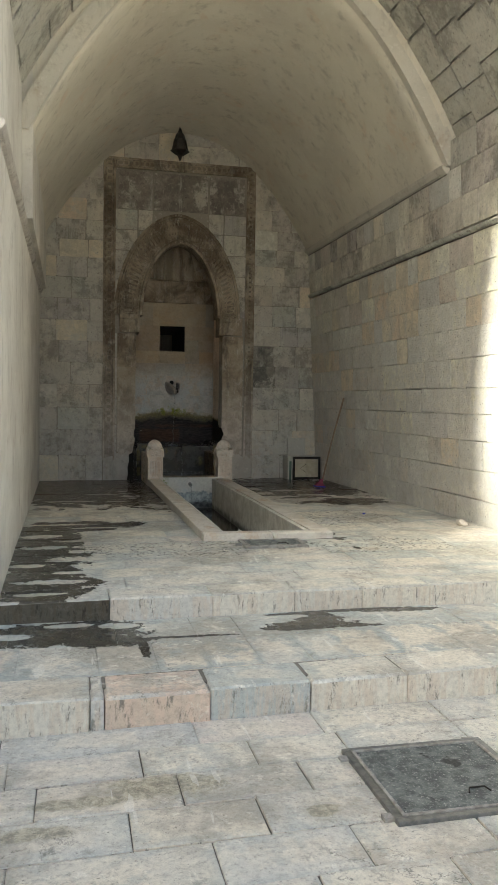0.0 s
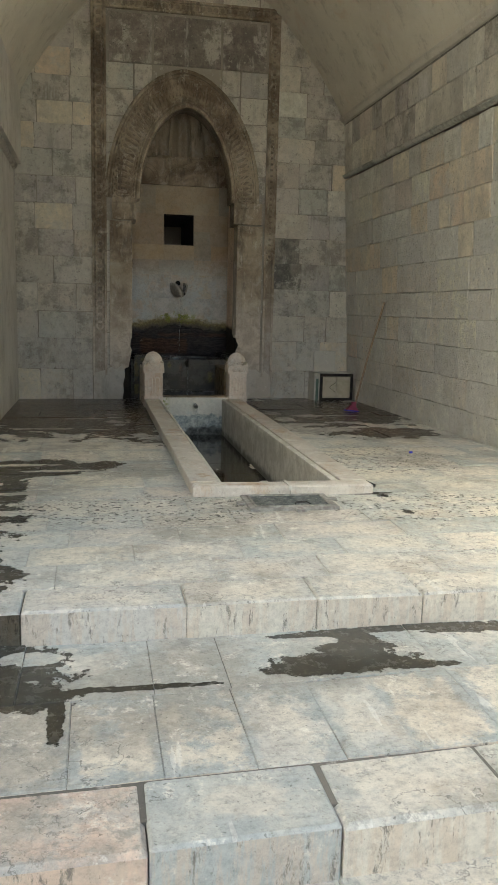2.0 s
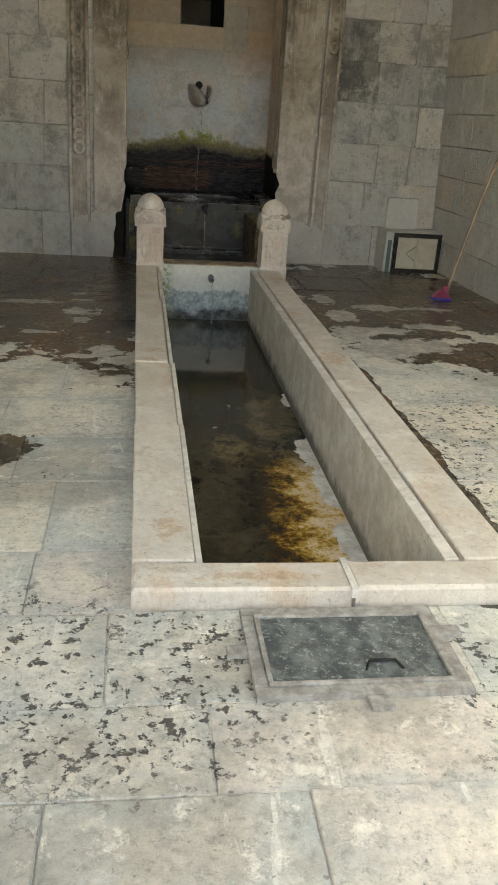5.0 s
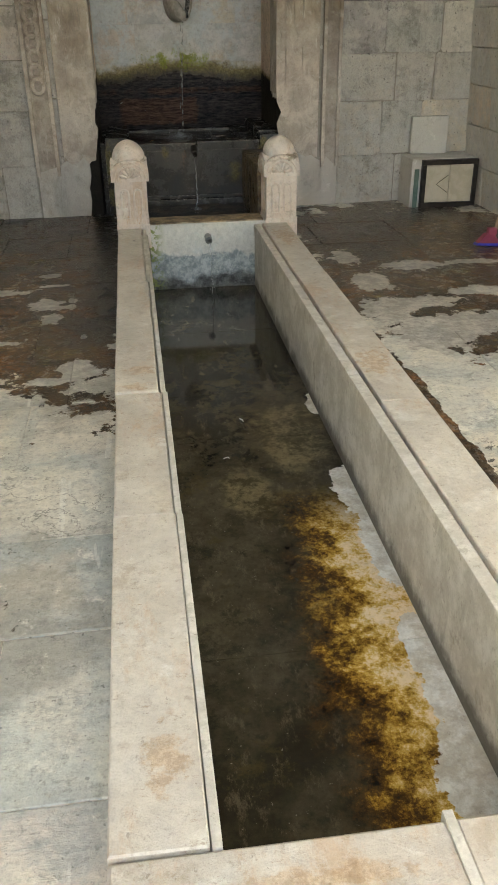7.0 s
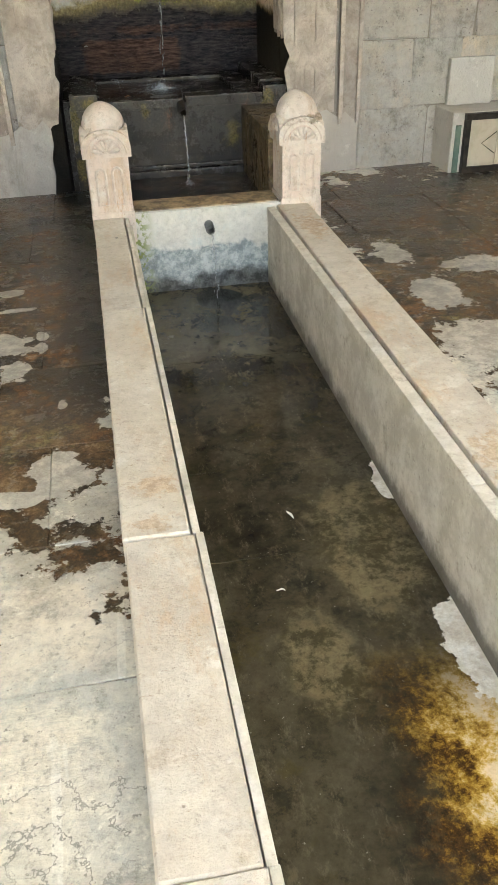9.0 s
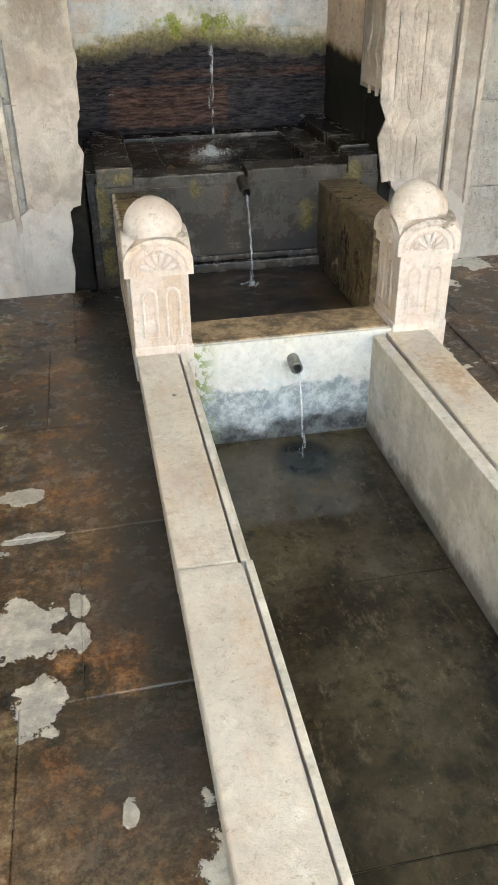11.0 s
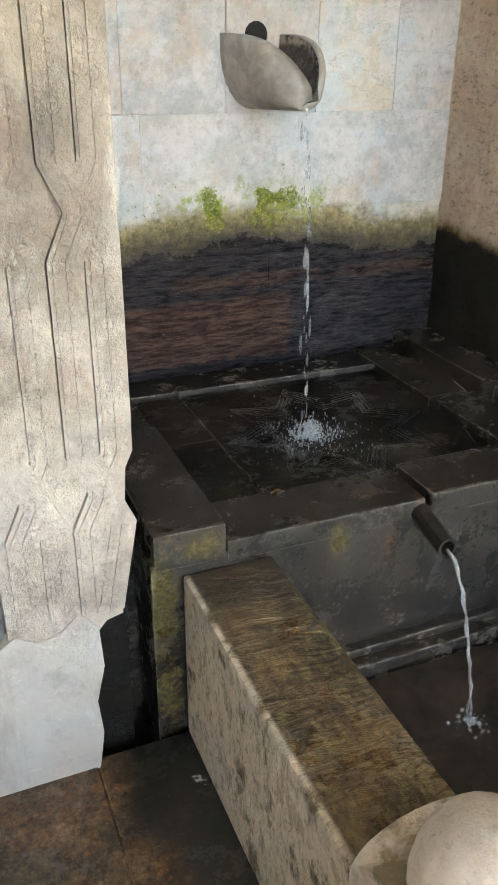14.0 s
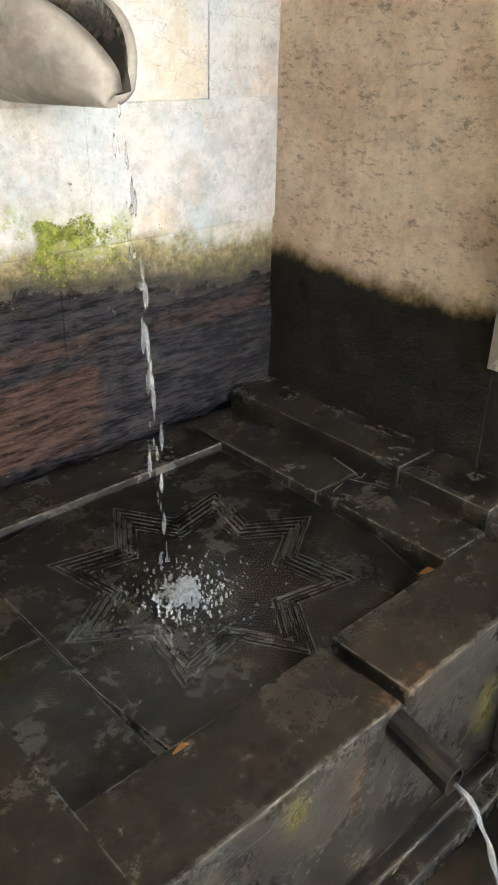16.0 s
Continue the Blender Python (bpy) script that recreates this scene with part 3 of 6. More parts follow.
def trough_bed():
    """The trough's wet bed: dark film, dry scaly strip of ochre and chalk towards one side."""
    g = Graph("trough_bed")
    warp = g.m("MULTIPLY", g.m("SUBTRACT", g.noise(2.2, 6, 0.7, warp=0.3), 0.5), 0.75)
    side = g.m("ADD", g.x, warp)
    inside = g.step(g.y, 9.25, 8.75)
    ochre_on = g.m("MULTIPLY", g.step(side, 1.72, 1.94), inside)
    chalk_on = g.step(g.blobs(CHALK_SPOTS, 1.1, 7.0, 9.0), 0.03, 0.06)
    murk = g.mix(g.step(g.noise(1.7, 10, 0.74), 0.36, 0.64), (0.020, 0.017, 0.011), (0.080, 0.070, 0.044))
    murk = g.mix(g.step(g.noise(9, 10, 0.8), 0.50, 0.62, 0.0, 0.7), murk, (0.016, 0.015, 0.012))
    murk = g.mix(g.step(g.noise(14, 10, 0.84, stretch=(1.4, 0.6, 1.0)), 0.53, 0.64, 0.0, 0.7), murk, (0.115, 0.098, 0.064))
    murk = g.mix(g.step(g.noise(3.0, 10, 0.8), 0.55, 0.64, 0.0, 0.5), murk, (0.075, 0.060, 0.022))
    murk = g.mix(g.step(g.noise(70, 3, 0.6), 0.70, 0.73, 0.0, 0.6), murk, (0.30, 0.29, 0.25))
    murk = g.mix(g.step(g.v("LENGTH", g.v("MULTIPLY", g.v("SUBTRACT", g.pos, (1.87, 11.98, 0.0)), (1, 0.9, 0)), (0, 0, 0)), 0.10, 0.16, 0.8, 0.0), murk, (0.012, 0.014, 0.014))
    ochre = g.ramp(g.m("ADD", g.noise(7.0, 12, 0.84), g.m("MULTIPLY", g.m("SUBTRACT", g.x, 1.97), 0.62)), [(0.36, (0.010, 0.007, 0.004)), (0.45, (0.075, 0.034, 0.008)), (0.50, (0.27, 0.15, 0.020)), (0.55, (0.52, 0.34, 0.065)), (0.61, (0.74, 0.60, 0.40))])
    silt = g.step(g.blobs([(2.02, 9.65, 0.24, 0.55), (1.75, 9.2, 0.15, 0.3)], 1.6, 4.0), 0.0, 0.5, 0.0, 0.6)
    murk = g.mix(silt, murk, g.mix(g.step(g.noise(11, 9, 0.8), 0.42, 0.6), (0.06, 0.05, 0.022), (0.24, 0.20, 0.11)))
    col = g.mix(ochre_on, murk, ochre)
    col = g.mix(chalk_on, col, g.mix(g.step(g.noise(6, 10, 0.8), 0.40, 0.62), (0.50, 0.47, 0.40), (0.76, 0.77, 0.74)))
    dry = g.m("MAXIMUM", chalk_on, g.m("MULTIPLY", ochre_on, 0.35))
    h = g.m("MULTIPLY", g.noise(12, 6, 0.65), g.m("ADD", g.m("MULTIPLY", dry, 0.9), 0.04))
    return g.done(col, g.step(dry, 0.0, 1.0, 0.06, 0.7), h, 0.3, 0.01, spec=0.32, grit=0.3)


def plain(name, a, b, rough=0.5, metal=0.0, scale=12.0, bump=0.2):
    g = Graph(name)
    n = g.noise(scale, 5, 0.65, warp=0.4)
    return g.done(g.mix(g.step(n, 0.35, 0.7), a, b), rough, n, bump, 0.004, metal)


def water_material():
    g = Graph("water")
    g.put(g.out.inputs["Transmission Weight"], 1.0)
    g.put(g.out.inputs["IOR"], 1.33)
    return g.done((0.95, 0.98, 1.0), 0.02, g.noise(16, 4, 0.6, warp=0.8), 0.35, 0.01)


def foam_material():
    g = Graph("splashing_water")
    g.put(g.out.inputs["Transmission Weight"], 0.82)
    g.put(g.out.inputs["IOR"], 1.33)
    return g.done((0.93, 0.96, 0.98), 0.04)


PAVE = court_stone("paving_stone", [(0.0, (0.60, 0.57, 0.49)), (0.18, (0.54, 0.54, 0.50)), (0.36, (0.63, 0.58, 0.49)), (0.52, (0.56, 0.56, 0.51)), (0.66, (0.61, 0.55, 0.48)), (0.82, (0.51, 0.53, 0.49)), (1.0, (0.65, 0.62, 0.54))])
PAVE_TREAD = court_stone("tooled_paving_stone", [(0.0, (0.66, 0.61, 0.50)), (0.4, (0.62, 0.57, 0.48)), (0.7, (0.52, 0.53, 0.49)), (1.0, (0.66, 0.60, 0.48))], 1.0)
PAVE_PINK = court_stone("pinkish_paving_stone", [(0.0, (0.63, 0.47, 0.36)), (0.5, (0.63, 0.50, 0.40)), (1.0, (0.62, 0.48, 0.37))], 0.5)
PAVE_BLUE = court_stone("blue_grey_paving_stone", [(0.0, (0.42, 0.45, 0.43)), (0.5, (0.45, 0.475, 0.445)), (1.0, (0.41, 0.445, 0.425))], 0.5)
PAVE_CREAM = court_stone("cream_paving_stone", [(0.0, (0.65, 0.61, 0.51)), (0.5, (0.62, 0.59, 0.51)), (1.0, (0.66, 0.61, 0.50))], 0.5)
WALL_STOPS = [(0.0, (0.460, 0.425, 0.402)), (0.13, (0.621, 0.575, 0.494)), (0.27, (0.494, 0.454, 0.443)), (0.41, (0.690, 0.644, 0.552)), (0.54, (0.506, 0.517, 0.471)),
              (0.68, (0.609, 0.529, 0.443)), (0.82, (0.736, 0.696, 0.609)), (0.92, (0.402, 0.374, 0.356)), (1.0, (0.575, 0.552, 0.517))]
STONE = wall_stone("grey_wall_stone", WALL_STOPS, 0.35, 1.0, 0.75, 1.3)
PALE = wall_stone("weathered_side_stone", [(0.0, (0.617, 0.591, 0.510)), (0.2, (0.779, 0.712, 0.591)), (0.4, (0.537, 0.537, 0.510)), (0.6, (0.800, 0.764, 0.645)), (0.8, (0.645, 0.578, 0.510)), (1.0, (0.751, 0.712, 0.645))], 0.2, 0.4, 0.8, 2.6)
BRIGHT = wall_stone("light_wall_stone", [(0.0, (0.739, 0.715, 0.628)), (0.3, (0.800, 0.800, 0.715)), (0.6, (0.640, 0.616, 0.579)), (0.8, (0.800, 0.777, 0.616)), (1.0, (0.789, 0.763, 0.702))], 0.06, 0.18, 0.8, 3.0)
TAN = wall_stone("new_tan_stone", [(0.0, (0.76, 0.67, 0.51)), (0.35, (0.73, 0.60, 0.46)), (0.7, (0.78, 0.71, 0.56)), (1.0, (0.71, 0.62, 0.48))], 0.08, 0.22)
DARK = wall_stone("dark_wall_stone", [(0.0, (0.085, 0.085, 0.08)), (0.5, (0.12, 0.115, 0.105)), (1.0, (0.10, 0.09, 0.085))])
MORTAR = plaster("lime_mortar", (0.34, 0.31, 0.26), (0.25, 0.23, 0.20), (0.15, 0.14, 0.12))
JOINT = plaster("dirty_joint", (0.12, 0.112, 0.095), (0.19, 0.178, 0.15), (0.06, 0.056, 0.05))
CARVED = carved_stone("carved_stone")
# darker copy of the carved stone: recess shade put into its colour
RECESS = carved_stone("shaded_carved_ground", 0.72)
FOOT = plaster("jamb_foot_plaster", (0.44, 0.40, 0.35), (0.62, 0.60, 0.55), (0.30, 0.23, 0.17))
TABLET = wall_stone("purple_grey_tablet", [(0.0, (0.19, 0.165, 0.15)), (0.5, (0.23, 0.195, 0.175)), (1.0, (0.17, 0.145, 0.135))])
VAULT = plaster("vault_plaster", (0.560, 0.521, 0.437), (0.650, 0.610, 0.515), (0.582, 0.448, 0.336))
LIME = plaster("limewashed_wall", (0.48, 0.45, 0.40), (0.62, 0.59, 0.53), (0.33, 0.27, 0.21))
# tan of the added, unseen court walls, chosen to warm their bounce
SUNNY = plaster("unseen_wall_tan", (0.56, 0.48, 0.37), (0.60, 0.53, 0.42), (0.46, 0.38, 0.28))
RIB = plaster("pale_render", (0.48, 0.45, 0.39), (0.56, 0.53, 0.46), (0.42, 0.33, 0.25))
RIM = pale_stone("rim_stone", (0.62, 0.58, 0.51), (0.52, 0.475, 0.41), (0.43, 0.385, 0.33), rusty=True)
POST = pale_stone("post_stone", (0.66, 0.60, 0.53), (0.61, 0.50, 0.42), (0.50, 0.46, 0.42), ring=True)
def trough_render():
    g = Graph("trough_render")
    blot = g.noise(5, 10, 0.8)
    col = g.mix(g.step(blot, 0.4, 0.62), (0.46, 0.44, 0.38), (0.64, 0.62, 0.56))
    col = g.mix(g.step(g.noise(4, 9, 0.78, stretch=(1, 1.5, 0.5)), 0.53, 0.64, 0.0, 0.55), col, (0.36, 0.345, 0.29))
    col = g.mix(g.step(g.noise(13, 6, 0.72), 0.58, 0.68, 0.0, 0.6), col, (0.30, 0.28, 0.22))
    foot = g.m("ADD", g.z, g.m("MULTIPLY", g.m("SUBTRACT", g.noise(6, 7, 0.75), 0.5), 0.22))
    col = g.mix(g.step(foot, 0.06, -0.03, 0.0, 0.85), col, (0.085, 0.08, 0.065))
    col = g.mix(g.step(g.noise(50, 4, 0.7), 0.6, 0.72, 0.0, 0.5), col, (0.2, 0.18, 0.14))
    return g.done(col, 0.85, g.m("ADD", blot, g.noise(50, 5, 0.7)), 0.4, 0.006)


OLD_CEMENT = plaster("housing_cement", (0.50, 0.48, 0.43), (0.60, 0.58, 0.52), (0.34, 0.32, 0.27))
CEMENT = trough_render()
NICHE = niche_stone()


def niche_side_stone():
    """Brown tooled side wall of the niche, black with algae below."""
    g = Graph("niche_side_stone")
    tool = g.noise(26, 7, 0.75, stretch=(1, 1, 2.2))
    col = g.mix(g.step(g.noise(3.0, 7, 0.7, warp=0.4), 0.38, 0.62), (0.66, 0.51, 0.38), (0.80, 0.67, 0.53))
    col = g.mix(g.step(tool, 0.52, 0.66, 0.0, 0.65), col, (0.20, 0.14, 0.095))
    col = g.mix(g.step(g.noise(14, 6, 0.7), 0.60, 0.70, 0.0, 0.6), col, (0.58, 0.50, 0.40))
    lvl = g.m("ADD", g.z, g.m("MULTIPLY", g.m("SUBTRACT", g.noise(6.0, 7, 0.7), 0.5), 0.16))
    col = g.mix(g.step(lvl, 1.33, 1.27), col, (0.20, 0.14, 0.06))
    col = g.mix(g.step(lvl, 1.285, 1.255), col, g.mix(g.noise(8, 5), (0.016, 0.015, 0.013), (0.050, 0.044, 0.035)))
    return g.done(col, 0.85, g.m("ADD", tool, g.noise(60, 5, 0.7)), 1.0, 0.014, spec=g.step(lvl, 1.255, 1.285, 0.08, 0.4), grit=0.34)


SIDE = niche_side_stone()
BLACK = wet_black()
GRIMY = basin_wall_stone()
SILL = sill_face()
BED = trough_bed()
# near-black lining: the opening's lack of light is put into its colour
VOID = plain("unlit_opening", (0.006, 0.006, 0.005), (0.014, 0.013, 0.012), 0.95)
SILT = plain("basin_silt", (0.018, 0.013, 0.009), (0.095, 0.062, 0.038), 0.5, 0.0, 5.0)
IRON = plain("dark_iron", (0.018, 0.016, 0.014), (0.05, 0.042, 0.034), 0.55, 0.6)
STEEL = plain("worn_steel", (0.16, 0.165, 0.16), (0.25, 0.25, 0.235), 0.5, 0.7, 30)
def lid_concrete():
    """Dark mottled infill with black damp spots."""
    g = Graph("lid_concrete")
    fine = g.noise(70, 5, 0.75)
    col = g.mix(g.step(g.noise(14, 7, 0.75), 0.40, 0.62), (0.05, 0.06, 0.06), (0.15, 0.165, 0.155))
    col = g.mix(g.step(fine, 0.54, 0.66, 0.0, 0.8), col, (0.38, 0.39, 0.36))
    col = g.mix(g.step(g.noise(6, 6, 0.6), 0.60, 0.64), col, (0.012, 0.014, 0.013))
    return g.done(col, 0.6, fine, 0.5, 0.004)


LID = lid_concrete()
RUST = plain("rusty_frame", (0.20, 0.185, 0.165), (0.36, 0.35, 0.32), 0.8, 0.0, 25)
PINK = plain("magenta_bristle", (0.20, 0.03, 0.06), (0.28, 0.06, 0.10), 0.7)
BLUE = plain("blue_plastic", (0.02, 0.03, 0.35), (0.03, 0.05, 0.45), 0.4)
WOOD = plain("weathered_wood", (0.24, 0.17, 0.11), (0.34, 0.26, 0.18), 0.75, 0.0, 18)
CREAM = plain("cream_panel", (0.42, 0.37, 0.27), (0.52, 0.47, 0.36), 0.6, 0.0, 8)
GREEN = plain("green_metal", (0.06, 0.12, 0.09), (0.12, 0.17, 0.13), 0.6)
MOSS = plain("moss_leaf", (0.13, 0.16, 0.025), (0.36, 0.37, 0.07), 0.8, 0.0, 60)
WATER = water_material()
FOAM = foam_material()
SOIL = plain("packed_ground", (0.42, 0.39, 0.33), (0.50, 0.47, 0.40), 0.9, 0.0, 0.8)

# ---- building helpers ----
rng = random.Random(7)


def mesh_of(name, bm, material, smooth=False):
    me = bpy.data.meshes.new(name)
    bmesh.ops.recalc_face_normals(bm, faces=bm.faces)
    bm.to_mesh(me)
    bm.free()
    me.materials.append(material)
    if smooth:
        for p in me.polygons:
            p.use_smooth = True
    return me


def part(name, bm, material, parent, label="", smooth=False):
    ob = new(name, mesh_of(name, bm, material, smooth))
    ob.parent = parent
    if label:
        tagged(ob, label)
    return ob


def thing(name, label, category, group="", at=(0, 0, 0)):
    ob = new(name)
    ob.location = at
    ob.empty_display_size = 0.1
    return tagged(ob, label, category, group)


def setting(name, bm, material, label="", smooth=False):
    return tagged(new(name, mesh_of(name, bm, material, smooth)), label or name.replace("_", " "), name.split("_")[0], kind="structure")


def add_box(bm, x0, x1, y0, y1, z0, z1, bevel=0.0):
    r = bmesh.ops.create_cube(bm, size=1.0, matrix=Matrix.Translation(((x0 + x1) / 2, (y0 + y1) / 2, (z0 + z1) / 2)) @ Matrix.Diagonal((x1 - x0, y1 - y0, z1 - z0, 1)))
    if bevel:
        edges = list({e for v in r["verts"] for e in v.link_edges})
        bmesh.ops.bevel(bm, geom=edges, offset=bevel, segments=2, affect="EDGES", profile=0.6)
    return bm


def box(*a, bevel=0.0):
    return add_box(bmesh.new(), *a, bevel=bevel)


def add_prism(bm, outline, depth, m):
    """Extrude a flat outline (u, v) by depth along local -w; m places (u, v, w)."""
    front = [bm.verts.new(m @ Vector((u, v, 0))) for u, v in outline]
    rear = [bm.verts.new(m @ Vector((u, v, -depth))) for u, v in outline]
    n = len(outline)
    bm.faces.new(front)
    bm.faces.new(rear[::-1])
    for i in range(n):
        bm.faces.new((front[i], rear[i], rear[(i + 1) % n], front[(i + 1) % n]))
    return bm


def add_tube(bm, path, radius, sides=6, closed=False, flat=1.0):
    """A tube along a polyline; radius may be a list; flat squeezes it along y."""
    pts = [Vector(p) for p in path]
    n = len(pts)
    radii = radius if isinstance(radius, list) else [radius] * n
    rings = []
    for i, p in enumerate(pts):
        a = pts[(i - 1) % n] if closed or i else p
        b = pts[(i + 1) % n] if closed or i < n - 1 else p
        d = (b - a).normalized()
        side = d.cross(Vector((0, 1, 0)))
        if side.length < 0.05:
            side = d.cross(Vector((1, 0, 0)))
        side.normalize()
        up = side.cross(d)
        ring = []
        for k in range(sides):
            w = 2 * math.pi * (k + 0.5) / sides
            off = side * math.cos(w) * radii[i] + up * math.sin(w) * radii[i]
            off.y *= flat
            ring.append(bm.verts.new(p + off))
        rings.append(ring)
    for i in range(n if closed else n - 1):
        a, b = rings[i], rings[(i + 1) % n]
        for k in range(sides):
            bm.faces.new((a[k], a[(k + 1) % sides], b[(k + 1) % sides], b[k]))
    if not closed:
        bm.faces.new(rings[0])
        bm.faces.new(rings[-1][::-1])
    return bm


def add_lathe(bm, profile, centre, sides=20, squeeze=(1, 1)):
    rings = []
    for r, z in profile:
        rings.append([bm.verts.new((centre[0] + r * squeeze[0] * math.cos(2 * math.pi * k / sides), centre[1] + r * squeeze[1] * math.sin(2 * math.pi * k / sides), centre[2] + z)) for k in range(sides)])
    for a, b in zip(rings, rings[1:]):
        for k in range(sides):
            bm.faces.new((a[k], a[(k + 1) % sides], b[(k + 1) % sides], b[k]))
    bm.faces.new(rings[0][::-1])
    bm.faces.new(rings[-1])
    return bm


def stone(name, parent, material, at, u0, u1, v0, v1, depth=0.08, wear=0.008, lift=0.0, skew=0.004, chip=1.0):
    """One worn block or slab. at(u, v, w) gives the place in the world; w points out of the surface."""
    c = min(u1 - u0, v1 - v0, 0.4) * 0.05 * chip * rng.uniform(0.3, 1.3)

    def j():
        return rng.uniform(-skew, skew)

    ring = [(u0 + c, v0 + j()), (u1 - c, v0 + j()), (u1 + j(), v0 + c), (u1 + j(), v1 - c), (u1 - c, v1 + j()), (u0 + c, v1 + j()), (u0 + j(), v1 - c), (u0 + j(), v0 + c)]
    cu, cv = (u0 + u1) / 2, (v0 + v1) / 2
    w = wear * rng.uniform(0.7, 1.5)
    tilt_u, tilt_v = rng.uniform(-0.003, 0.003), rng.uniform(-0.003, 0.003)

    def height(u, v):
        return lift + tilt_u * (u - cu) / max(u1 - u0, 0.1) * 2 + tilt_v * (v - cv) / max(v1 - v0, 0.1) * 2

    verts, faces = [], []
    for inset, drop in ((0, depth), (0, w), (w, 0)):
        for u, v in ring:
            uu = u + (inset if u < cu else -inset)
            vv = v + (inset if v < cv else -inset)
            verts.append(at(uu, vv, height(uu, vv) - drop))
    verts.append(at(cu, cv, height(cu, cv) + rng.uniform(-0.001, 0.003)))
    for k in range(8):
        n = (k + 1) % 8
        faces += [(k, n, 8 + n, 8 + k), (8 + k, 8 + n, 16 + n, 16 + k), (16 + k, 16 + n, 24)]
    me = bpy.data.meshes.new(name)
    me.from_pydata([tuple(p) for p in verts], [], faces)
    me.materials.append(material)
    ob = new(name, me)
    ob.parent = parent
    return ob


def courses(lo, hi, mean, spread):
    """Joint lines from lo to hi at uneven steps."""
    out = [lo]
    while out[-1] < hi - mean * 0.6:
        out.append(min(hi, out[-1] + rng.uniform(mean - spread, mean + spread)))
    out[-1] = hi
    return out


# ---- plan, in metres ----
LEFT, RIGHT = -0.43, 4.20
FRONT, MOUTH, WALL_Y, NICHE_Y, END_Y = 3.93, 5.27, 13.25, 14.37, 16.2
MID = 1.82
TREAD = 0.165


def floor_z(x, y):
    z = np.interp(y, (5.2, 5.9, 7.0, 9.0, 13.3), (0.312, 0.338, 0.352, 0.338, 0.298))
    return float(z) + 0.012 * (x - 1.8) / 2.4


def right_x(z):
    return 4.24 - 0.055 * (z - 0.3)


def vault_z(x, y, grow=0.0):
    """The underside of the vault: round at its front, steeper at the end wall."""
    k = min(1.0, max(0.0, (y - 8.1) / (13.25 - 8.1)))
    half, rise = 2.19 + grow, (2.03 * (1 - k) + 1.79 * k) + grow
    u = min(1.0, abs(x - MID) / half)
    return 4.20 + rise * (1 - u ** 2.12)


def pointed(half, rise, n=14):
    """Outline of a pointed arch about u = 0, from its left foot over the apex to its right foot."""
    c = (rise * rise - half * half) / (2 * half)
    r, top = half + c, math.atan2(rise, c)
    left = [(c - r * math.cos(top * i / n), r * math.sin(top * i / n)) for i in range(n + 1)]
    full = left + [(-u, v) for u, v in left[-2::-1]]
    out = []
    for i, (u, v) in enumerate(full):
        a = math.pi * i / (len(full) - 1)
        out.append((0.18 * u - 0.82 * half * math.cos(a), 0.18 * v + 0.82 * rise * math.sin(a)))
    return out


# ---- structure ----
bm = bmesh.new()
s = 250
bm.faces.new([bm.verts.new(p) for p in ((-s, -s, -0.08), (s, -s, -0.08), (s, s, -0.08), (-s, s, -0.08))])
setting("ground", bm, SOIL, "pale packed ground of the court")

floor = setting("floor", box(LEFT - 0.3, 1.22, MOUTH + 0.05, WALL_Y + 0.02, -0.05, 0.262), JOINT, "worn pale stone slab floor with wet patches")
bm = box(2.43, RIGHT + 0.4, MOUTH + 0.05, WALL_Y + 0.02, -0.05, 0.262)
add_box(bm, 1.218, 2.432, MOUTH + 0.05, 7.10, -0.05, 0.262)
for x0, x1, ya, yb in ((LEFT, 1.216, 5.56, 13.24), (2.44, RIGHT, 5.56, 13.24), (1.217, 2.439, 5.56, 7.06)):
    lines = [[bm.verts.new((x, ya + (yb - ya) * k / 24, floor_z(x, ya + (yb - ya) * k / 24) - 0.0055)) for x in (x0, x1)] for k in range(25)]
    for a, b in zip(lines, lines[1:]):
        bm.faces.new((a[0], a[1], b[1], b[0]))
floor_bed = part("bedding", bm, PAVE, floor)
step_lower = setting("step_lower", box(-3.0, 6.5, FRONT + 0.12, MOUTH + 0.1, -0.07, TREAD - 0.009), JOINT, "worn pale stone step with damp patches")
step_upper = setting("step_upper", box(LEFT - 0.2, RIGHT + 0.2, MOUTH + 0.014, MOUTH + 0.3, 0.08, 0.292), JOINT, "pale stone step edge, damp at one end")
court = setting("pavement", box(-4.0, 7.0, -1.5, FRONT + 0.14, -0.075, -0.010), JOINT, "pale worn paving of the court")

# side walls, end wall and roof
wall_right = setting("wall_right", box(RIGHT + 0.09, RIGHT + 0.7, MOUTH, END_Y, -0.05, 4.9), MORTAR, "grey and tan ashlar side wall")
bm = box(LEFT - 0.6, LEFT, MOUTH, END_Y, -0.05, 3.36)
add_box(bm, LEFT - 0.6, LEFT, MOUTH, 8.1, 3.36, 4.9)
add_box(bm, LEFT - 0.6, LEFT + 0.10, 8.1, END_Y, 3.36, 4.9)
wall_left = setting("wall_left", bm, LIME, "limewashed side wall, stained and smooth")

NICHE_L, NICHE_R, OPEN_L, OPEN_R, SPRING = 1.08, 2.60, 1.13, 2.51, 2.98
OPEN_C, OPEN_HALF = (OPEN_L + OPEN_R) / 2, (OPEN_R - OPEN_L) / 2
arch_in = [(OPEN_C + u, SPRING + v) for u, v in pointed(OPEN_HALF, 1.27)]
arch_out = [(OPEN_C - 0.03 + u, SPRING + 0.02 + v) for u, v in pointed(1.04, 1.67)]
band_in = [(OPEN_C + 0.01 + u, SPRING + 0.02 + v) for u, v in pointed(0.62, 1.20)]
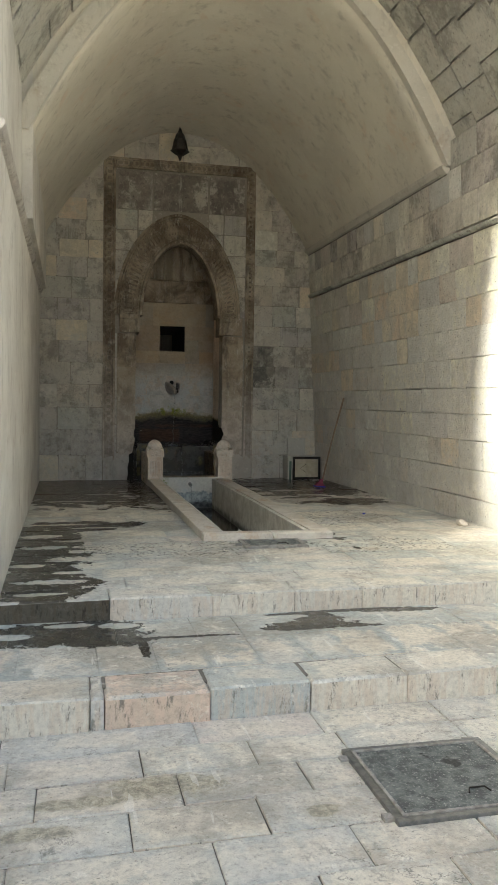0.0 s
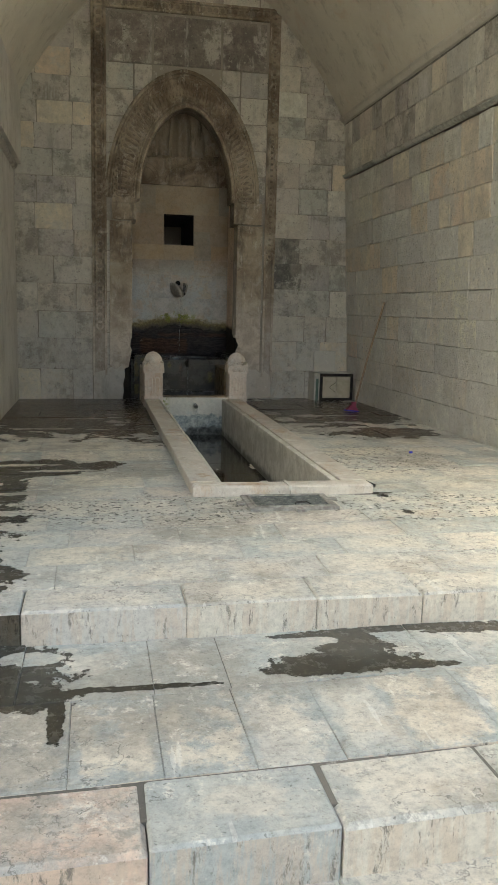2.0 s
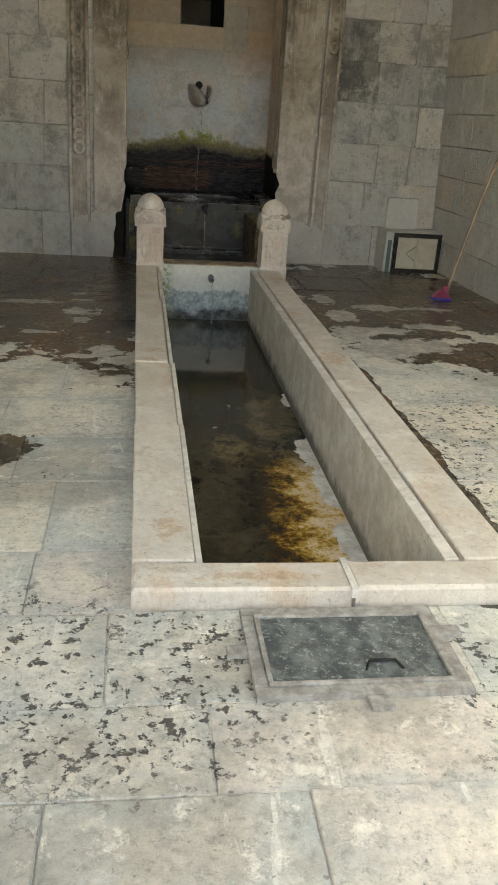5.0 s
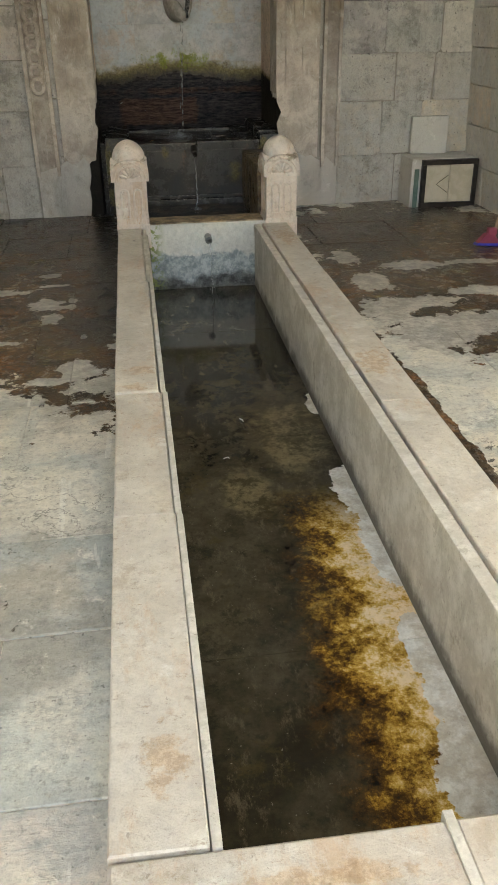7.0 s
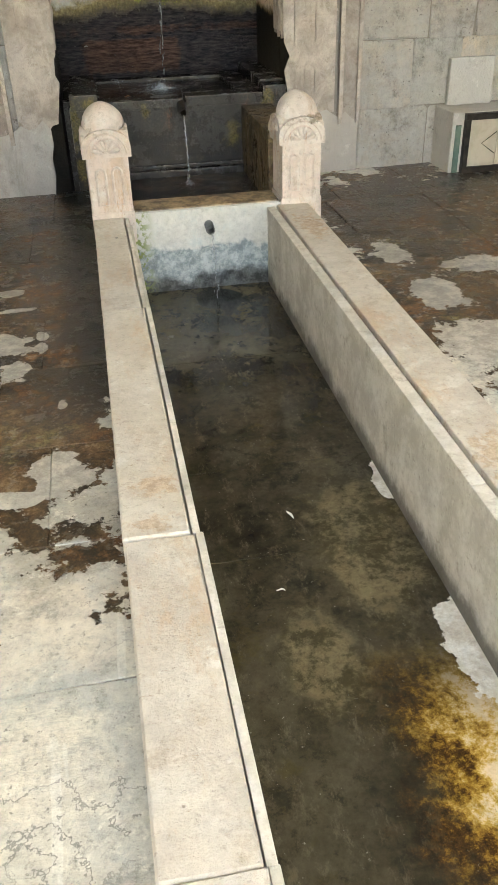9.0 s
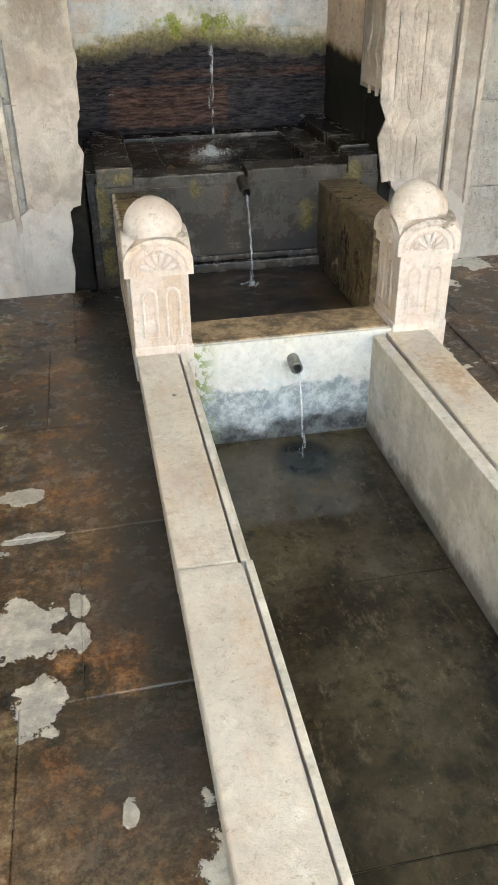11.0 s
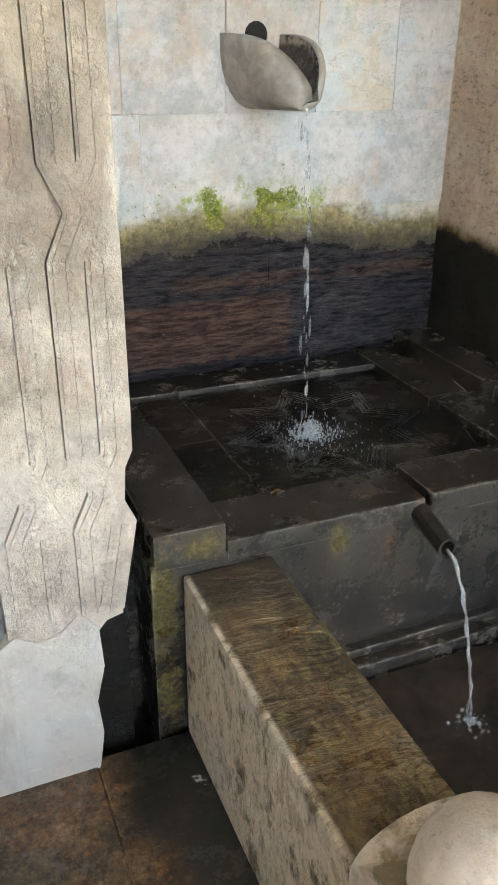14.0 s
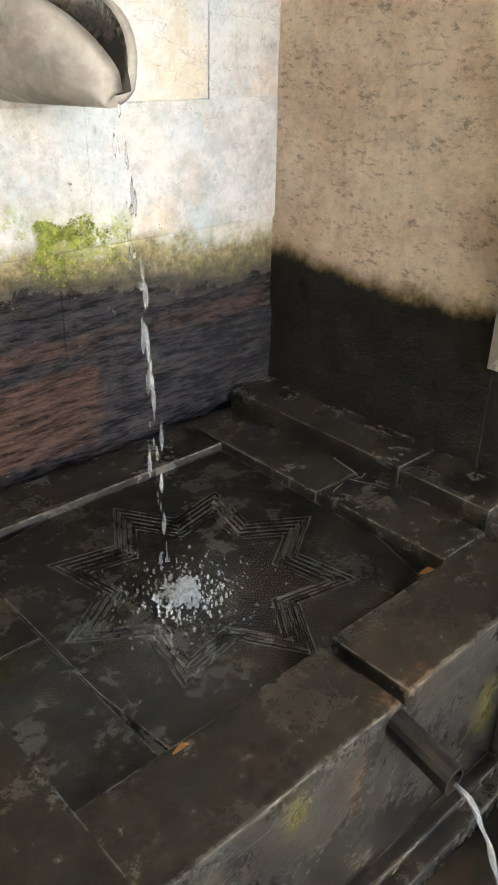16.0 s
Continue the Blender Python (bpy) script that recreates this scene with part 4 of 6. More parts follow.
bm = box(LEFT - 0.3, OPEN_L - 0.06, WALL_Y + 0.02, WALL_Y + 0.36, 1.17, SPRING)
add_box(bm, OPEN_R + 0.06, RIGHT + 0.4, WALL_Y + 0.02, WALL_Y + 0.36, 1.17, SPRING)
add_box(bm, LEFT - 0.3, 0.94, WALL_Y + 0.02, WALL_Y + 0.36, -0.05, 1.169)
add_box(bm, 2.74, RIGHT + 0.4, WALL_Y + 0.02, WALL_Y + 0.36, -0.05, 1.169)
outline = [(LEFT - 0.3, SPRING + 0.001), *[(u, v + 0.001) for u, v in arch_in], (RIGHT + 0.4, SPRING + 0.001), (RIGHT + 0.4, 6.6), (LEFT - 0.3, 6.6)]
upright = Matrix(((1, 0, 0, 0), (0, 0, -1, WALL_Y + 0.02), (0, 1, 0, 0), (0, 0, 0, 1)))
add_prism(bm, outline, 0.34, upright)
wall_back = setting("wall_back", bm, MORTAR, "dark ashlar end wall with a carved niche")

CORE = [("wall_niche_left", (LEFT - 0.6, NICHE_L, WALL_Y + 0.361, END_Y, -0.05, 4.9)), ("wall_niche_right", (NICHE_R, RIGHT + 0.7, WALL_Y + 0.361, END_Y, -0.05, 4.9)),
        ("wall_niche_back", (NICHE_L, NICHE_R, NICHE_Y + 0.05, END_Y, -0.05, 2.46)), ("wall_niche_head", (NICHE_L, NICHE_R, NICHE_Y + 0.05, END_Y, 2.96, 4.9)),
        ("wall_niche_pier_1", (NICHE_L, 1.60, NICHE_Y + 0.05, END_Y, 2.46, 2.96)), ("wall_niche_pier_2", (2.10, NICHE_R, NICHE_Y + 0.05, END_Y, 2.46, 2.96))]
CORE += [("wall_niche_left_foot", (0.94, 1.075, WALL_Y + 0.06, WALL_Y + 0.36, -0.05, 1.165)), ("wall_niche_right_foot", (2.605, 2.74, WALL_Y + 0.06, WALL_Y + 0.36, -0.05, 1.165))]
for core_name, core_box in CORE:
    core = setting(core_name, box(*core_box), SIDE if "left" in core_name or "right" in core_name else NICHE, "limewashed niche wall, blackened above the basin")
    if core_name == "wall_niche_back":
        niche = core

# plastered vault, one sheet with thickness
bm = bmesh.new()
ys = [8.1 + (WALL_Y + 0.06 - 8.1) * i / 16 for i in range(17)]
us = [i / 12 - 1 for i in range(25)]
grid = []
for y in ys:
    row = []
    for u in us:
        x = MID + 2.19 * u
        wob = 0.012 * noise.noise((x * 1.3, y * 0.9, 2.0))
        row.append(bm.verts.new((x, y, vault_z(x, y) + wob)))
    grid.append(row)
for a, b in zip(grid, grid[1:]):
    for i in range(24):
        bm.faces.new((a[i], a[i + 1], b[i + 1], b[i]))
tops = []
for y in (8.1, WALL_Y + 0.06):
    tops.append([bm.verts.new((MID + 2.45 * u, y, vault_z(MID + 2.19 * u, y) + 0.27 - 0.05 * abs(u))) for u in us])
for i in range(24):
    bm.faces.new((grid[0][i], tops[0][i], tops[0][i + 1], grid[0][i + 1]))
    bm.faces.new((tops[0][i], tops[1][i], tops[1][i + 1], tops[0][i + 1]))
ceiling = setting("ceiling_vault", bm, VAULT, "smooth stained plaster barrel vault", smooth=False)
for p in ceiling.data.polygons:
    p.use_smooth = len(p.vertices) == 4 and abs(p.normal.y) < 0.8

# pale front edge of the plaster
bm = bmesh.new()
for i in range(24):
    def rib_point(u, lift, y):
        x = MID + 2.19 * u
        return bm.verts.new((MID + (2.19 + lift) * u, y, vault_z(x, 8.1) + lift * (1 - u ** 6)))
    if rng.random() < 0.06:
        continue
    deep = rng.choice((0.15, 0.17, 0.19, 0.13))
    a = [rib_point(us[i], -0.006, 8.06), rib_point(us[i + 1], -0.006, 8.06), rib_point(us[i + 1], deep, 8.06), rib_point(us[i], deep, 8.06)]
    b = [rib_point(us[i], -0.006, 8.16), rib_point(us[i + 1], -0.006, 8.16), rib_point(us[i + 1], deep, 8.16), rib_point(us[i], deep, 8.16)]
    bm.faces.new(a)
    for k in range(4):
        bm.faces.new((a[k], b[k], b[(k + 1) % 4], a[(k + 1) % 4]))
setting("trim_arch", bm, RIB, "pale rendered edge of the vault")

# front stone arch: rows of voussoirs in one mesh
bm = bmesh.new()
rows = [MOUTH + 0.0, 5.75, 6.25, 6.7, 7.2, 7.65, 8.15]
for y0, y1 in zip(rows, rows[1:]):
    angles = [0.0]
    while angles[-1] < math.pi - 0.12:
        angles.append(min(math.pi, angles[-1] + rng.uniform(0.10, 0.2)))
    angles[-1] = math.pi
    for a0, a1 in zip(angles, angles[1:]):
        g0 = 0.004
        proud = rng.uniform(0.0, 0.02)
        corner = []
        for grow in (0.24 - proud, 0.6):
            for a, y in ((a0 + g0, y0 + 0.008), (a1 - g0, y0 + 0.008), (a1 - g0, y1 - 0.008), (a0 + g0, y1 - 0.008)):
                u = math.cos(a)
                corner.append(bm.verts.new((MID + (2.19 + grow) * u, y, 4.22 + grow * math.sin(a) + 2.03 * (1 - abs(u) ** 2.12))))
        for f in ((3, 2, 1, 0), (4, 5, 6, 7), (0, 1, 5, 4), (1, 2, 6, 5), (2, 3, 7, 6), (3, 0, 4, 7)):
            bm.faces.new([corner[i] for i in f])
for i in range(24):
    pts = []
    for grow, y in ((0.28, MOUTH + 0.02), (0.28, 8.3), (0.7, 8.3), (0.7, MOUTH + 0.02)):
        for k in (i, i + 1):
            u = math.cos(math.pi * k / 24)
            pts.append((MID + (2.19 + grow) * u, y, 4.22 + grow * math.sin(math.pi * k / 24) + 2.03 * (1 - abs(u) ** 2.12)))
    q = [bm.verts.new(pt) for pt in pts]
    for a, b, c, d in ((0, 1, 3, 2), (2, 3, 5, 4), (4, 5, 7, 6), (6, 7, 1, 0)):
        bm.faces.new((q[a], q[b], q[c], q[d]))
front_arch = setting("ceiling_front_arch", bm, STONE, "rough grey stone front arch")

bm = box(LEFT - 0.6, RIGHT + 0.7, MOUTH + 0.4, END_Y, 6.95, 7.3)
add_box(bm, LEFT - 0.6, RIGHT + 0.7, END_Y - 0.05, END_Y + 0.25, -0.05, 7.3)
setting("roof", bm, MORTAR, "flat roof over the vault")

# facade on both sides of the opening and above it
bm = box(-9.0, LEFT - 0.6, MOUTH, MOUTH + 0.7, -0.08, 8.0)
add_box(bm, RIGHT + 0.7, 12.0, MOUTH, MOUTH + 0.7, -0.08, 8.0)
arch = [(MID + 2.70 * math.cos(math.pi * i / 24), 4.22 + 0.5 * math.sin(math.pi * i / 24) + 2.03 * (1 - abs(math.cos(math.pi * i / 24)) ** 2.12)) for i in range(25)]
add_prism(bm, [(RIGHT + 0.7, 4.22), *arch, (LEFT - 0.6, 4.22), (LEFT - 0.6, 8.0), (RIGHT + 0.7, 8.0)], 0.4, Matrix(((1, 0, 0, 0), (0, 0, -1, MOUTH), (0, 1, 0, 0), (0, 0, 0, 1))))
setting("wall_front", bm, MORTAR, "plain stone front wall of the court")
# unseen wall added opposite the opening for bounce light
setting("wall_court_far", box(-8.6, 19.0, -20.0, -19.4, -0.08, 4.0), SUNNY, "plain pale unseen wall added across the court for bounce light")
# unseen, added to shade the steps and leave the ground beyond sunlit
setting("wall_court_side", box(-9.2, -8.6, -5.2, MOUTH, -0.08, 8.8), SUNNY, "plain pale unseen wall added to keep sun off the steps")
bm = box(1.60, 1.63, NICHE_Y + 0.06, END_Y - 0.05, 2.46, 2.96)
add_box(bm, 2.07, 2.10, NICHE_Y + 0.06, END_Y - 0.05, 2.46, 2.96)
add_box(bm, 1.63, 2.07, NICHE_Y + 0.06, END_Y - 0.05, 2.46, 2.492)
add_box(bm, 1.63, 2.07, NICHE_Y + 0.06, END_Y - 0.05, 2.928, 2.96)
setting("window_1", bm, VOID, "deep dark square opening in the niche wall")

# string courses
bm = bmesh.new()
def add_bar(bm, x_wall, side, z, y0, y1, reach, tall):
    prof = [(0, -tall * 0.5), (reach * 0.6, -tall * 0.35), (reach, 0), (reach, tall * 0.3), (0.0, tall * 0.5)]
    ends = []
    for y in (y0, y1):
        ends.append([bm.verts.new((x_wall + side * a, y, z + b)) for a, b in prof])
    for k in range(len(prof) - 1):
        bm.faces.new((ends[0][k], ends[0][k + 1], ends[1][k + 1], ends[1][k]))
    bm.faces.new(ends[0])
    bm.faces.new(ends[1][::-1])
for y0, y1 in ((MOUTH, 7.9), (7.905, 10.1), (10.105, 12.0), (12.005, WALL_Y + 0.02)):
    add_bar(bm, right_x(3.43) + 0.012, -1, 3.43 + rng.uniform(-0.006, 0.006), y0, y1, 0.05, 0.062)
setting("trim_right", bm, STONE, "narrow sooty stone string course")
bm = bmesh.new()
for y0, y1 in ((8.12, 10.3), (10.305, WALL_Y + 0.02)):
    add_bar(bm, right_x(4.2) + 0.03, -1, 4.185 + rng.uniform(-0.004, 0.004), y0, y1, 0.09, 0.12)
setting("trim_cornice", bm, RIB, "pale plaster cornice at the foot of the vault")
# dark strip modelled in place of the shadow line below the cornice
bm = bmesh.new()
for y0, y1 in ((8.12, 9.6), (9.61, 11.2), (11.22, WALL_Y + 0.02)):
    add_bar(bm, right_x(4.1) + 0.02, -1, 4.118 + rng.uniform(-0.004, 0.004), y0, y1, 0.03, 0.022)
setting("trim_shadow_course", bm, DARK, "thin dark strip drawn as the cornice's shadow line")
bm = bmesh.new()
add_bar(bm, LEFT, 1, 3.33, MOUTH, 8.4, 0.05, 0.09)
add_bar(bm, LEFT, 1, 3.33, 8.405, WALL_Y + 0.02, 0.05, 0.09)
setting("trim_left", bm, STONE, "narrow stone string course")

# ---- the trough ----
trough = thing("stone_trough", "long sunken stone water trough with a thin film of water", "trough")
T0, T1 = 7.07, 12.17
RIM_Z = 0.415
part("bedding", box(1.36, 2.30, 7.2, T1, -0.30, -0.054), JOINT, trough)
for y0, y1 in ((7.2, 8.2), (8.203, 9.68), (9.683, 10.22), (10.223, 11.19), (11.193, T1)):
    part("bed_slab", box(1.36, 2.30, y0, y1, -0.2, -0.05, bevel=0.002), BED, trough, "wet dark bed slab, ochre and chalky where dry")
part("side_wall", box(1.25, 1.418, T0 + 0.05, T1 + 0.04, -0.3, RIM_Z - 0.045), CEMENT, trough, "grey rendered trough wall")
part("side_wall", box(2.205, 2.42, T0 + 0.05, T1 + 0.04, -0.3, RIM_Z - 0.045), CEMENT, trough, "grey rendered trough wall")
part("end_wall", box(1.418, 2.205, T0 + 0.05, 7.225, -0.3, RIM_Z - 0.045), CEMENT, trough, "grey rendered trough end")
part("kerb_foot", box(1.235, 2.425, T0 + 0.02, T0 + 0.05, 0.2, RIM_Z - 0.045), RIM, trough)
part("kerb_foot", box(1.225, 1.25, T0 + 0.02, T1, 0.2, RIM_Z - 0.045), CEMENT, trough)
part("kerb_foot", box(2.42, 2.435, T0 + 0.02, T1, 0.2, RIM_Z - 0.045), CEMENT, trough)


def flat(u, v, w):
    return (u, v, RIM_Z + w)


for y0, y1, x1 in ((7.231, 8.37, 1.402), (8.373, 9.29, 1.399), (9.293, 10.85, 1.386), (10.853, 12.16, 1.374)):
    stone("rim_slab", trough, RIM, flat, 1.208 if y0 > 9 else 1.212, x1, y0, y1, 0.09, 0.004, rng.uniform(-0.002, 0.002), 0.0015, 0.4)
    gap = 0.003 if y0 < 9 else 0.008
    part("inner_lip", box(x1 + gap, x1 + gap + 0.021, y0 - 0.003, y1 + 0.002, RIM_Z - 0.06, RIM_Z - 0.004, bevel=0.004), CEMENT, trough, "thin pale rendered lip" if y0 < 9 else "thin rendered lip with a mossy slot beside it")
for y0, y1 in ((7.231, 7.9), (7.903, 9.05), (9.053, 10.85), (10.853, 12.16)):
    stone("rim_slab", trough, RIM, flat, 2.262, 2.447, y0, y1, 0.09, 0.004, rng.uniform(-0.002, 0.002), 0.0015, 0.4)
for x0, x1 in ((1.212, 1.86), (1.866, 2.447)):
    stone("rim_slab", trough, RIM, flat, x0, x1, 7.07, 7.227, 0.09, 0.008, rng.uniform(-0.004, 0.002), 0.002)
for y0, y1 in ((7.23, 9.325), (9.33, 12.15)):
    part("inner_lip", box(2.198, 2.246, y0, y1, RIM_Z - 0.06, RIM_Z - 0.004, bevel=0.004), CEMENT, trough, "thin rendered lip with a slot beside it")
part("spill_slot", box(1.853, 1.873, 7.06, 7.24, RIM_Z - 0.03, RIM_Z + 0.001), CEMENT, trough)

# ---- posts with domed caps ----
def fountain_post(x, y, label):
    post = thing("fountain_post", label, "post", "pair of posts", (x, y, 0.0))
    w, d = 0.115, 0.14
    part("base", box(-w - 0.004, w + 0.004, -d, d, 0.27, 0.45, bevel=0.006), POST, post)
    part("shaft", box(-w + 0.002, w - 0.002, -d + 0.004, d, 0.44, 0.80, bevel=0.006), POST, post, "carved shaft with narrow round-headed panels")
    for face in (0, 1):
        for k in (-1, 1):
            bm = bmesh.new()
            path = [(k * 0.045 - 0.026, 0, 0.49), (k * 0.045 - 0.026, 0, 0.66)]
            path += [(k * 0.045 - 0.026 * math.cos(math.pi * i / 6), 0, 0.66 + 0.03 * math.sin(math.pi * i / 6)) for i in range(1, 6)]
            path += [(k * 0.045 + 0.026, 0, 0.66), (k * 0.045 + 0.026, 0, 0.49)]
            add_tube(bm, path, 0.009, 6, closed=True)
            ob = part("panel_moulding", bm, POST, post)
            if face == 0:
                ob.location = (0, -d + 0.006, 0)
            else:
                ob.matrix_basis = pose(-w + 0.006, 0.01, 0, 0, 0, -90)
    # cap: a block whose faces end in round arches
    cw = w + 0.017
    for turn in (0, 1):
        bm = bmesh.new()
        arc = [(cw * math.cos(math.pi * i / 14), 0.80 + 0.088 * math.sin(math.pi * i / 14)) for i in range(15)]
        reach = d + 0.008 if turn == 0 else cw - 0.005
        half = cw if turn == 0 else d + 0.003
        arc = [(u / cw * half, v) for u, v in arc]
        add_prism(bm, [(half, 0.745 + 0.004 * turn), *arc, (-half, 0.745 + 0.004 * turn)], 2 * reach, Matrix(((1, 0, 0, 0), (0, 0, -1, -reach), (0, 1, 0, 0), (0, 0, 0, 1))))
        bmesh.ops.bevel(bm, geom=[e for e in bm.edges if e.calc_face_angle(0) > 0.9], offset=0.006, segments=2, affect="EDGES")
        ob = part("cap", bm, POST, post)
        if turn:
            ob.matrix_basis = pose(0, 0, 0, 0, 0, 90)
    for face in (0, 1):
        holder = pose(0, -d - 0.0085, 0) if face == 0 else pose(-cw + 0.0045, 0, 0, 0, 0, -90)
        bm = bmesh.new()
        for r in (0.108, 0.082):
            add_tube(bm, [(r * math.cos(math.pi * i / 16), 0, 0.762 + r * 0.98 * math.sin(math.pi * i / 16)) for i in range(17)], 0.006, 6)
        ob = part("arch_moulding", bm, POST, post)
        ob.matrix_basis = holder
        for i in range(6):
            a = math.pi * (i + 0.5) / 6
            bm = bmesh.new()
            add_tube(bm, [(r * math.cos(a), 0, 0.768 + r * math.sin(a)) for r in (0.01, 0.033, 0.056, 0.074)], [0.004, 0.009, 0.015, 0.008], 6, flat=0.75)
            ob = part("rosette_petal", bm, POST, post, smooth=True)
            ob.matrix_basis = holder
    bm = bmesh.new()
    prof = [(0.112, 0.83), (0.114, 0.875)] + [(0.116 * math.cos(a), 0.885 + 0.122 * math.sin(a)) for a in [math.pi / 2 * i / 9 for i in range(9)]] + [(0.01, 1.0075)]
    add_lathe(bm, prof, (0, 0, 0), 24, (1.0, 1.05))
    for v in bm.verts:
        v.co += 0.006 * Vector((noise.noise(v.co * 9), noise.noise(v.co * 9 + Vector((5, 0, 0))), noise.noise(v.co * 7)))
    part("dome", bm, POST, post, "worn pinkish stone dome", smooth=True)
    return post


fountain_post(1.322, 12.29, "carved pale pinkish stone post with a domed cap and rosette")
fountain_post(2.405, 12.29, "carved pale stone post with a rusty-stained domed cap")

# ---- middle basin ----
middle = thing("middle_basin", "grimy stone basin between a whitewashed sill and dark walls", "basin")
bm = box(1.43, 2.285, 12.165, 12.40, -0.3, 0.44)
bmesh.ops.bevel(bm, geom=[e for e in bm.edges if all(v.co.z > 0.4 for v in e.verts)], offset=0.012, segments=2, affect="EDGES")
part("sill", bm, SILL, middle, "whitewashed sill with a blue-grey tide mark and brown top")
part("side_wall", box(1.205, 1.435, 12.40, 13.27, 0.25, 0.775, bevel=0.012), GRIMY, middle, "brown-filmed wall with wet rippled top")
part("side_wall", box(2.262, 2.475, 12.40, 13.27, 0.25, 0.775, bevel=0.012), GRIMY, middle, "brown-filmed basin wall")
part("bed", box(1.43, 2.27, 12.38, 13.27, -0.05, 0.33), SILT, middle, "brown silted basin floor under water")
part("back_step", box(1.435, 2.262, 13.20, 13.27, 0.33, 0.40, bevel=0.008), BLACK, middle)
part("back_step", box(1.435, 2.262, 13.235, 13.272, 0.40, 0.428, bevel=0.008), BLACK, middle)

# ---- upper basin with a star pool ----
upper = thing("upper_basin", "black wet stone basin with a star-shaped pool", "basin")
TOP, POOL = 0.842, 0.816
PX0, PX1, PY0, PY1 = 1.50, 2.258, 13.458, 14.20
part("front_slab", box(1.13, 2.585, 13.272, 13.44, 0.2, 0.812, bevel=0.006), BLACK, upper, "wet black front slab with rust and yellow algae")
part("front_slab", box(1.320, 1.872, 13.270, PY0, 0.78, TOP - 0.003, bevel=0.007), BLACK, upper)
part("front_slab", box(1.893, 2.412, 13.270, PY0, 0.78, TOP + 0.006, bevel=0.008), BLACK, upper, "wet black slab with rust by the pipe")
part("side_slab", box(1.09, 1.332, 13.441, 14.36, 0.2, TOP - 0.012, bevel=0.004), BLACK, upper)
part("side_slab", box(2.262, 2.59, 13.441, 14.36, 0.2, 0.80), BLACK, upper)
part("raised_block", box(1.138, 1.318, 13.268, 13.86, TOP - 0.05, 0.892, bevel=0.012), BLACK, upper)
part("raised_block", box(1.138, 1.318, 13.866, 14.33, TOP - 0.05, 0.868, bevel=0.010), BLACK, upper)
part("margin_slab", box(1.334, 1.497, PY0 + 0.002, 13.838, 0.70, POOL + 0.003, bevel=0.004), BLACK, upper)
part("margin_slab", box(1.334, 1.497, 13.842, PY1, 0.70, POOL + 0.001, bevel=0.004), BLACK, upper)
part("rear_slab", box(1.334, 2.26, PY1 + 0.016, 14.36, 0.2, TOP - 0.008, bevel=0.004), BLACK, upper)
part("rear_fillet", box(1.50, 2.262, PY1, PY1 + 0.014, 0.7, TOP - 0.002, bevel=0.003), BLACK, upper, "thin worn strip of stone")
part("long_slab", box(2.262, 2.428, PY0 + 0.003, 13.835, 0.79, TOP + 0.007, bevel=0.008), BLACK, upper)
part("long_slab", box(2.262, 2.428, 13.841, 14.36, 0.79, TOP + 0.003, bevel=0.008), BLACK, upper, "cracked wet black slab with pale mortar in the crack")
part("ledge", box(2.434, 2.598, 13.725, 14.362, 0.79, 0.903, bevel=0.014), BLACK, upper)
part("ledge", box(2.434, 2.598, 13.466, 13.719, 0.79, 0.900, bevel=0.014), BLACK, upper)
part("ledge", box(2.416, 2.575, 13.268, 13.460, 0.79, 0.888, bevel=0.012), BLACK, upper)
part("pool_floor", box(PX0 - 0.02, PX1 + 0.02, PY0 - 0.02, PY1 + 0.02, 0.2, POOL - 0.034), BLACK, upper)
bm = bmesh.new()
for path in ([(2.27, 13.80), (2.30, 13.815), (2.335, 13.822), (2.36, 13.828), (2.40, 13.812), (2.425, 13.82)], [(2.37, 13.826), (2.385, 13.79), (2.40, 13.765), (2.415, 13.70), (2.428, 13.62)], [(2.395, 13.815), (2.41, 13.85), (2.425, 13.93)]):
    add_tube(bm, [(x, y, TOP + 0.0055) for x, y in path], [0.0012 + 0.0014 * rng.random() for _ in path], 5)
part("mortar_crack", bm, JOINT, upper, "pale mortar squeezed out of a crack")

# pool slab with an eight-pointed star cut into it, and stepped mouldings round the star
star_c = (1.862, 13.80)


def star(r, points=8, inner=0.66):
    out = []
    for i in range(points * 2):
        a = math.pi * i / points + math.pi / points * 0.0
        rr = r if i % 2 == 0 else r * inner
        out.append((star_c[0] + rr * math.cos(a), star_c[1] + rr * math.sin(a)))
    return out


def ring_mesh(outer, inner, z0, z1):
    """A flat ring between two outlines of the same count."""
    bm = bmesh.new()
    n = len(outer)
    layers = [[bm.verts.new((*p, z)) for p in line] for line in (outer, inner) for z in (z1, z0)]
    o1, o0, i1, i0 = layers
    for k in range(n):
        m = (k + 1) % n
        bm.faces.new((o1[k], o1[m], i1[m], i1[k]))
        bm.faces.new((i1[k], i1[m], i0[m], i0[k]))
        bm.faces.new((o1[m], o1[k], o0[k], o0[m]))
    return bm


def square_like(points):
    """Project a star's outline onto the pool's rim."""
    out = []
    for px, py in points:
        dx, dy = px - star_c[0], py - star_c[1]
        k = min((((PX1 if dx > 0 else PX0) - star_c[0]) / dx) if abs(dx) > 1e-6 else 99, (((PY1 if dy > 0 else PY0) - star_c[1]) / dy) if abs(dy) > 1e-6 else 99)
        out.append((star_c[0] + dx * k, star_c[1] + dy * k))
    return out


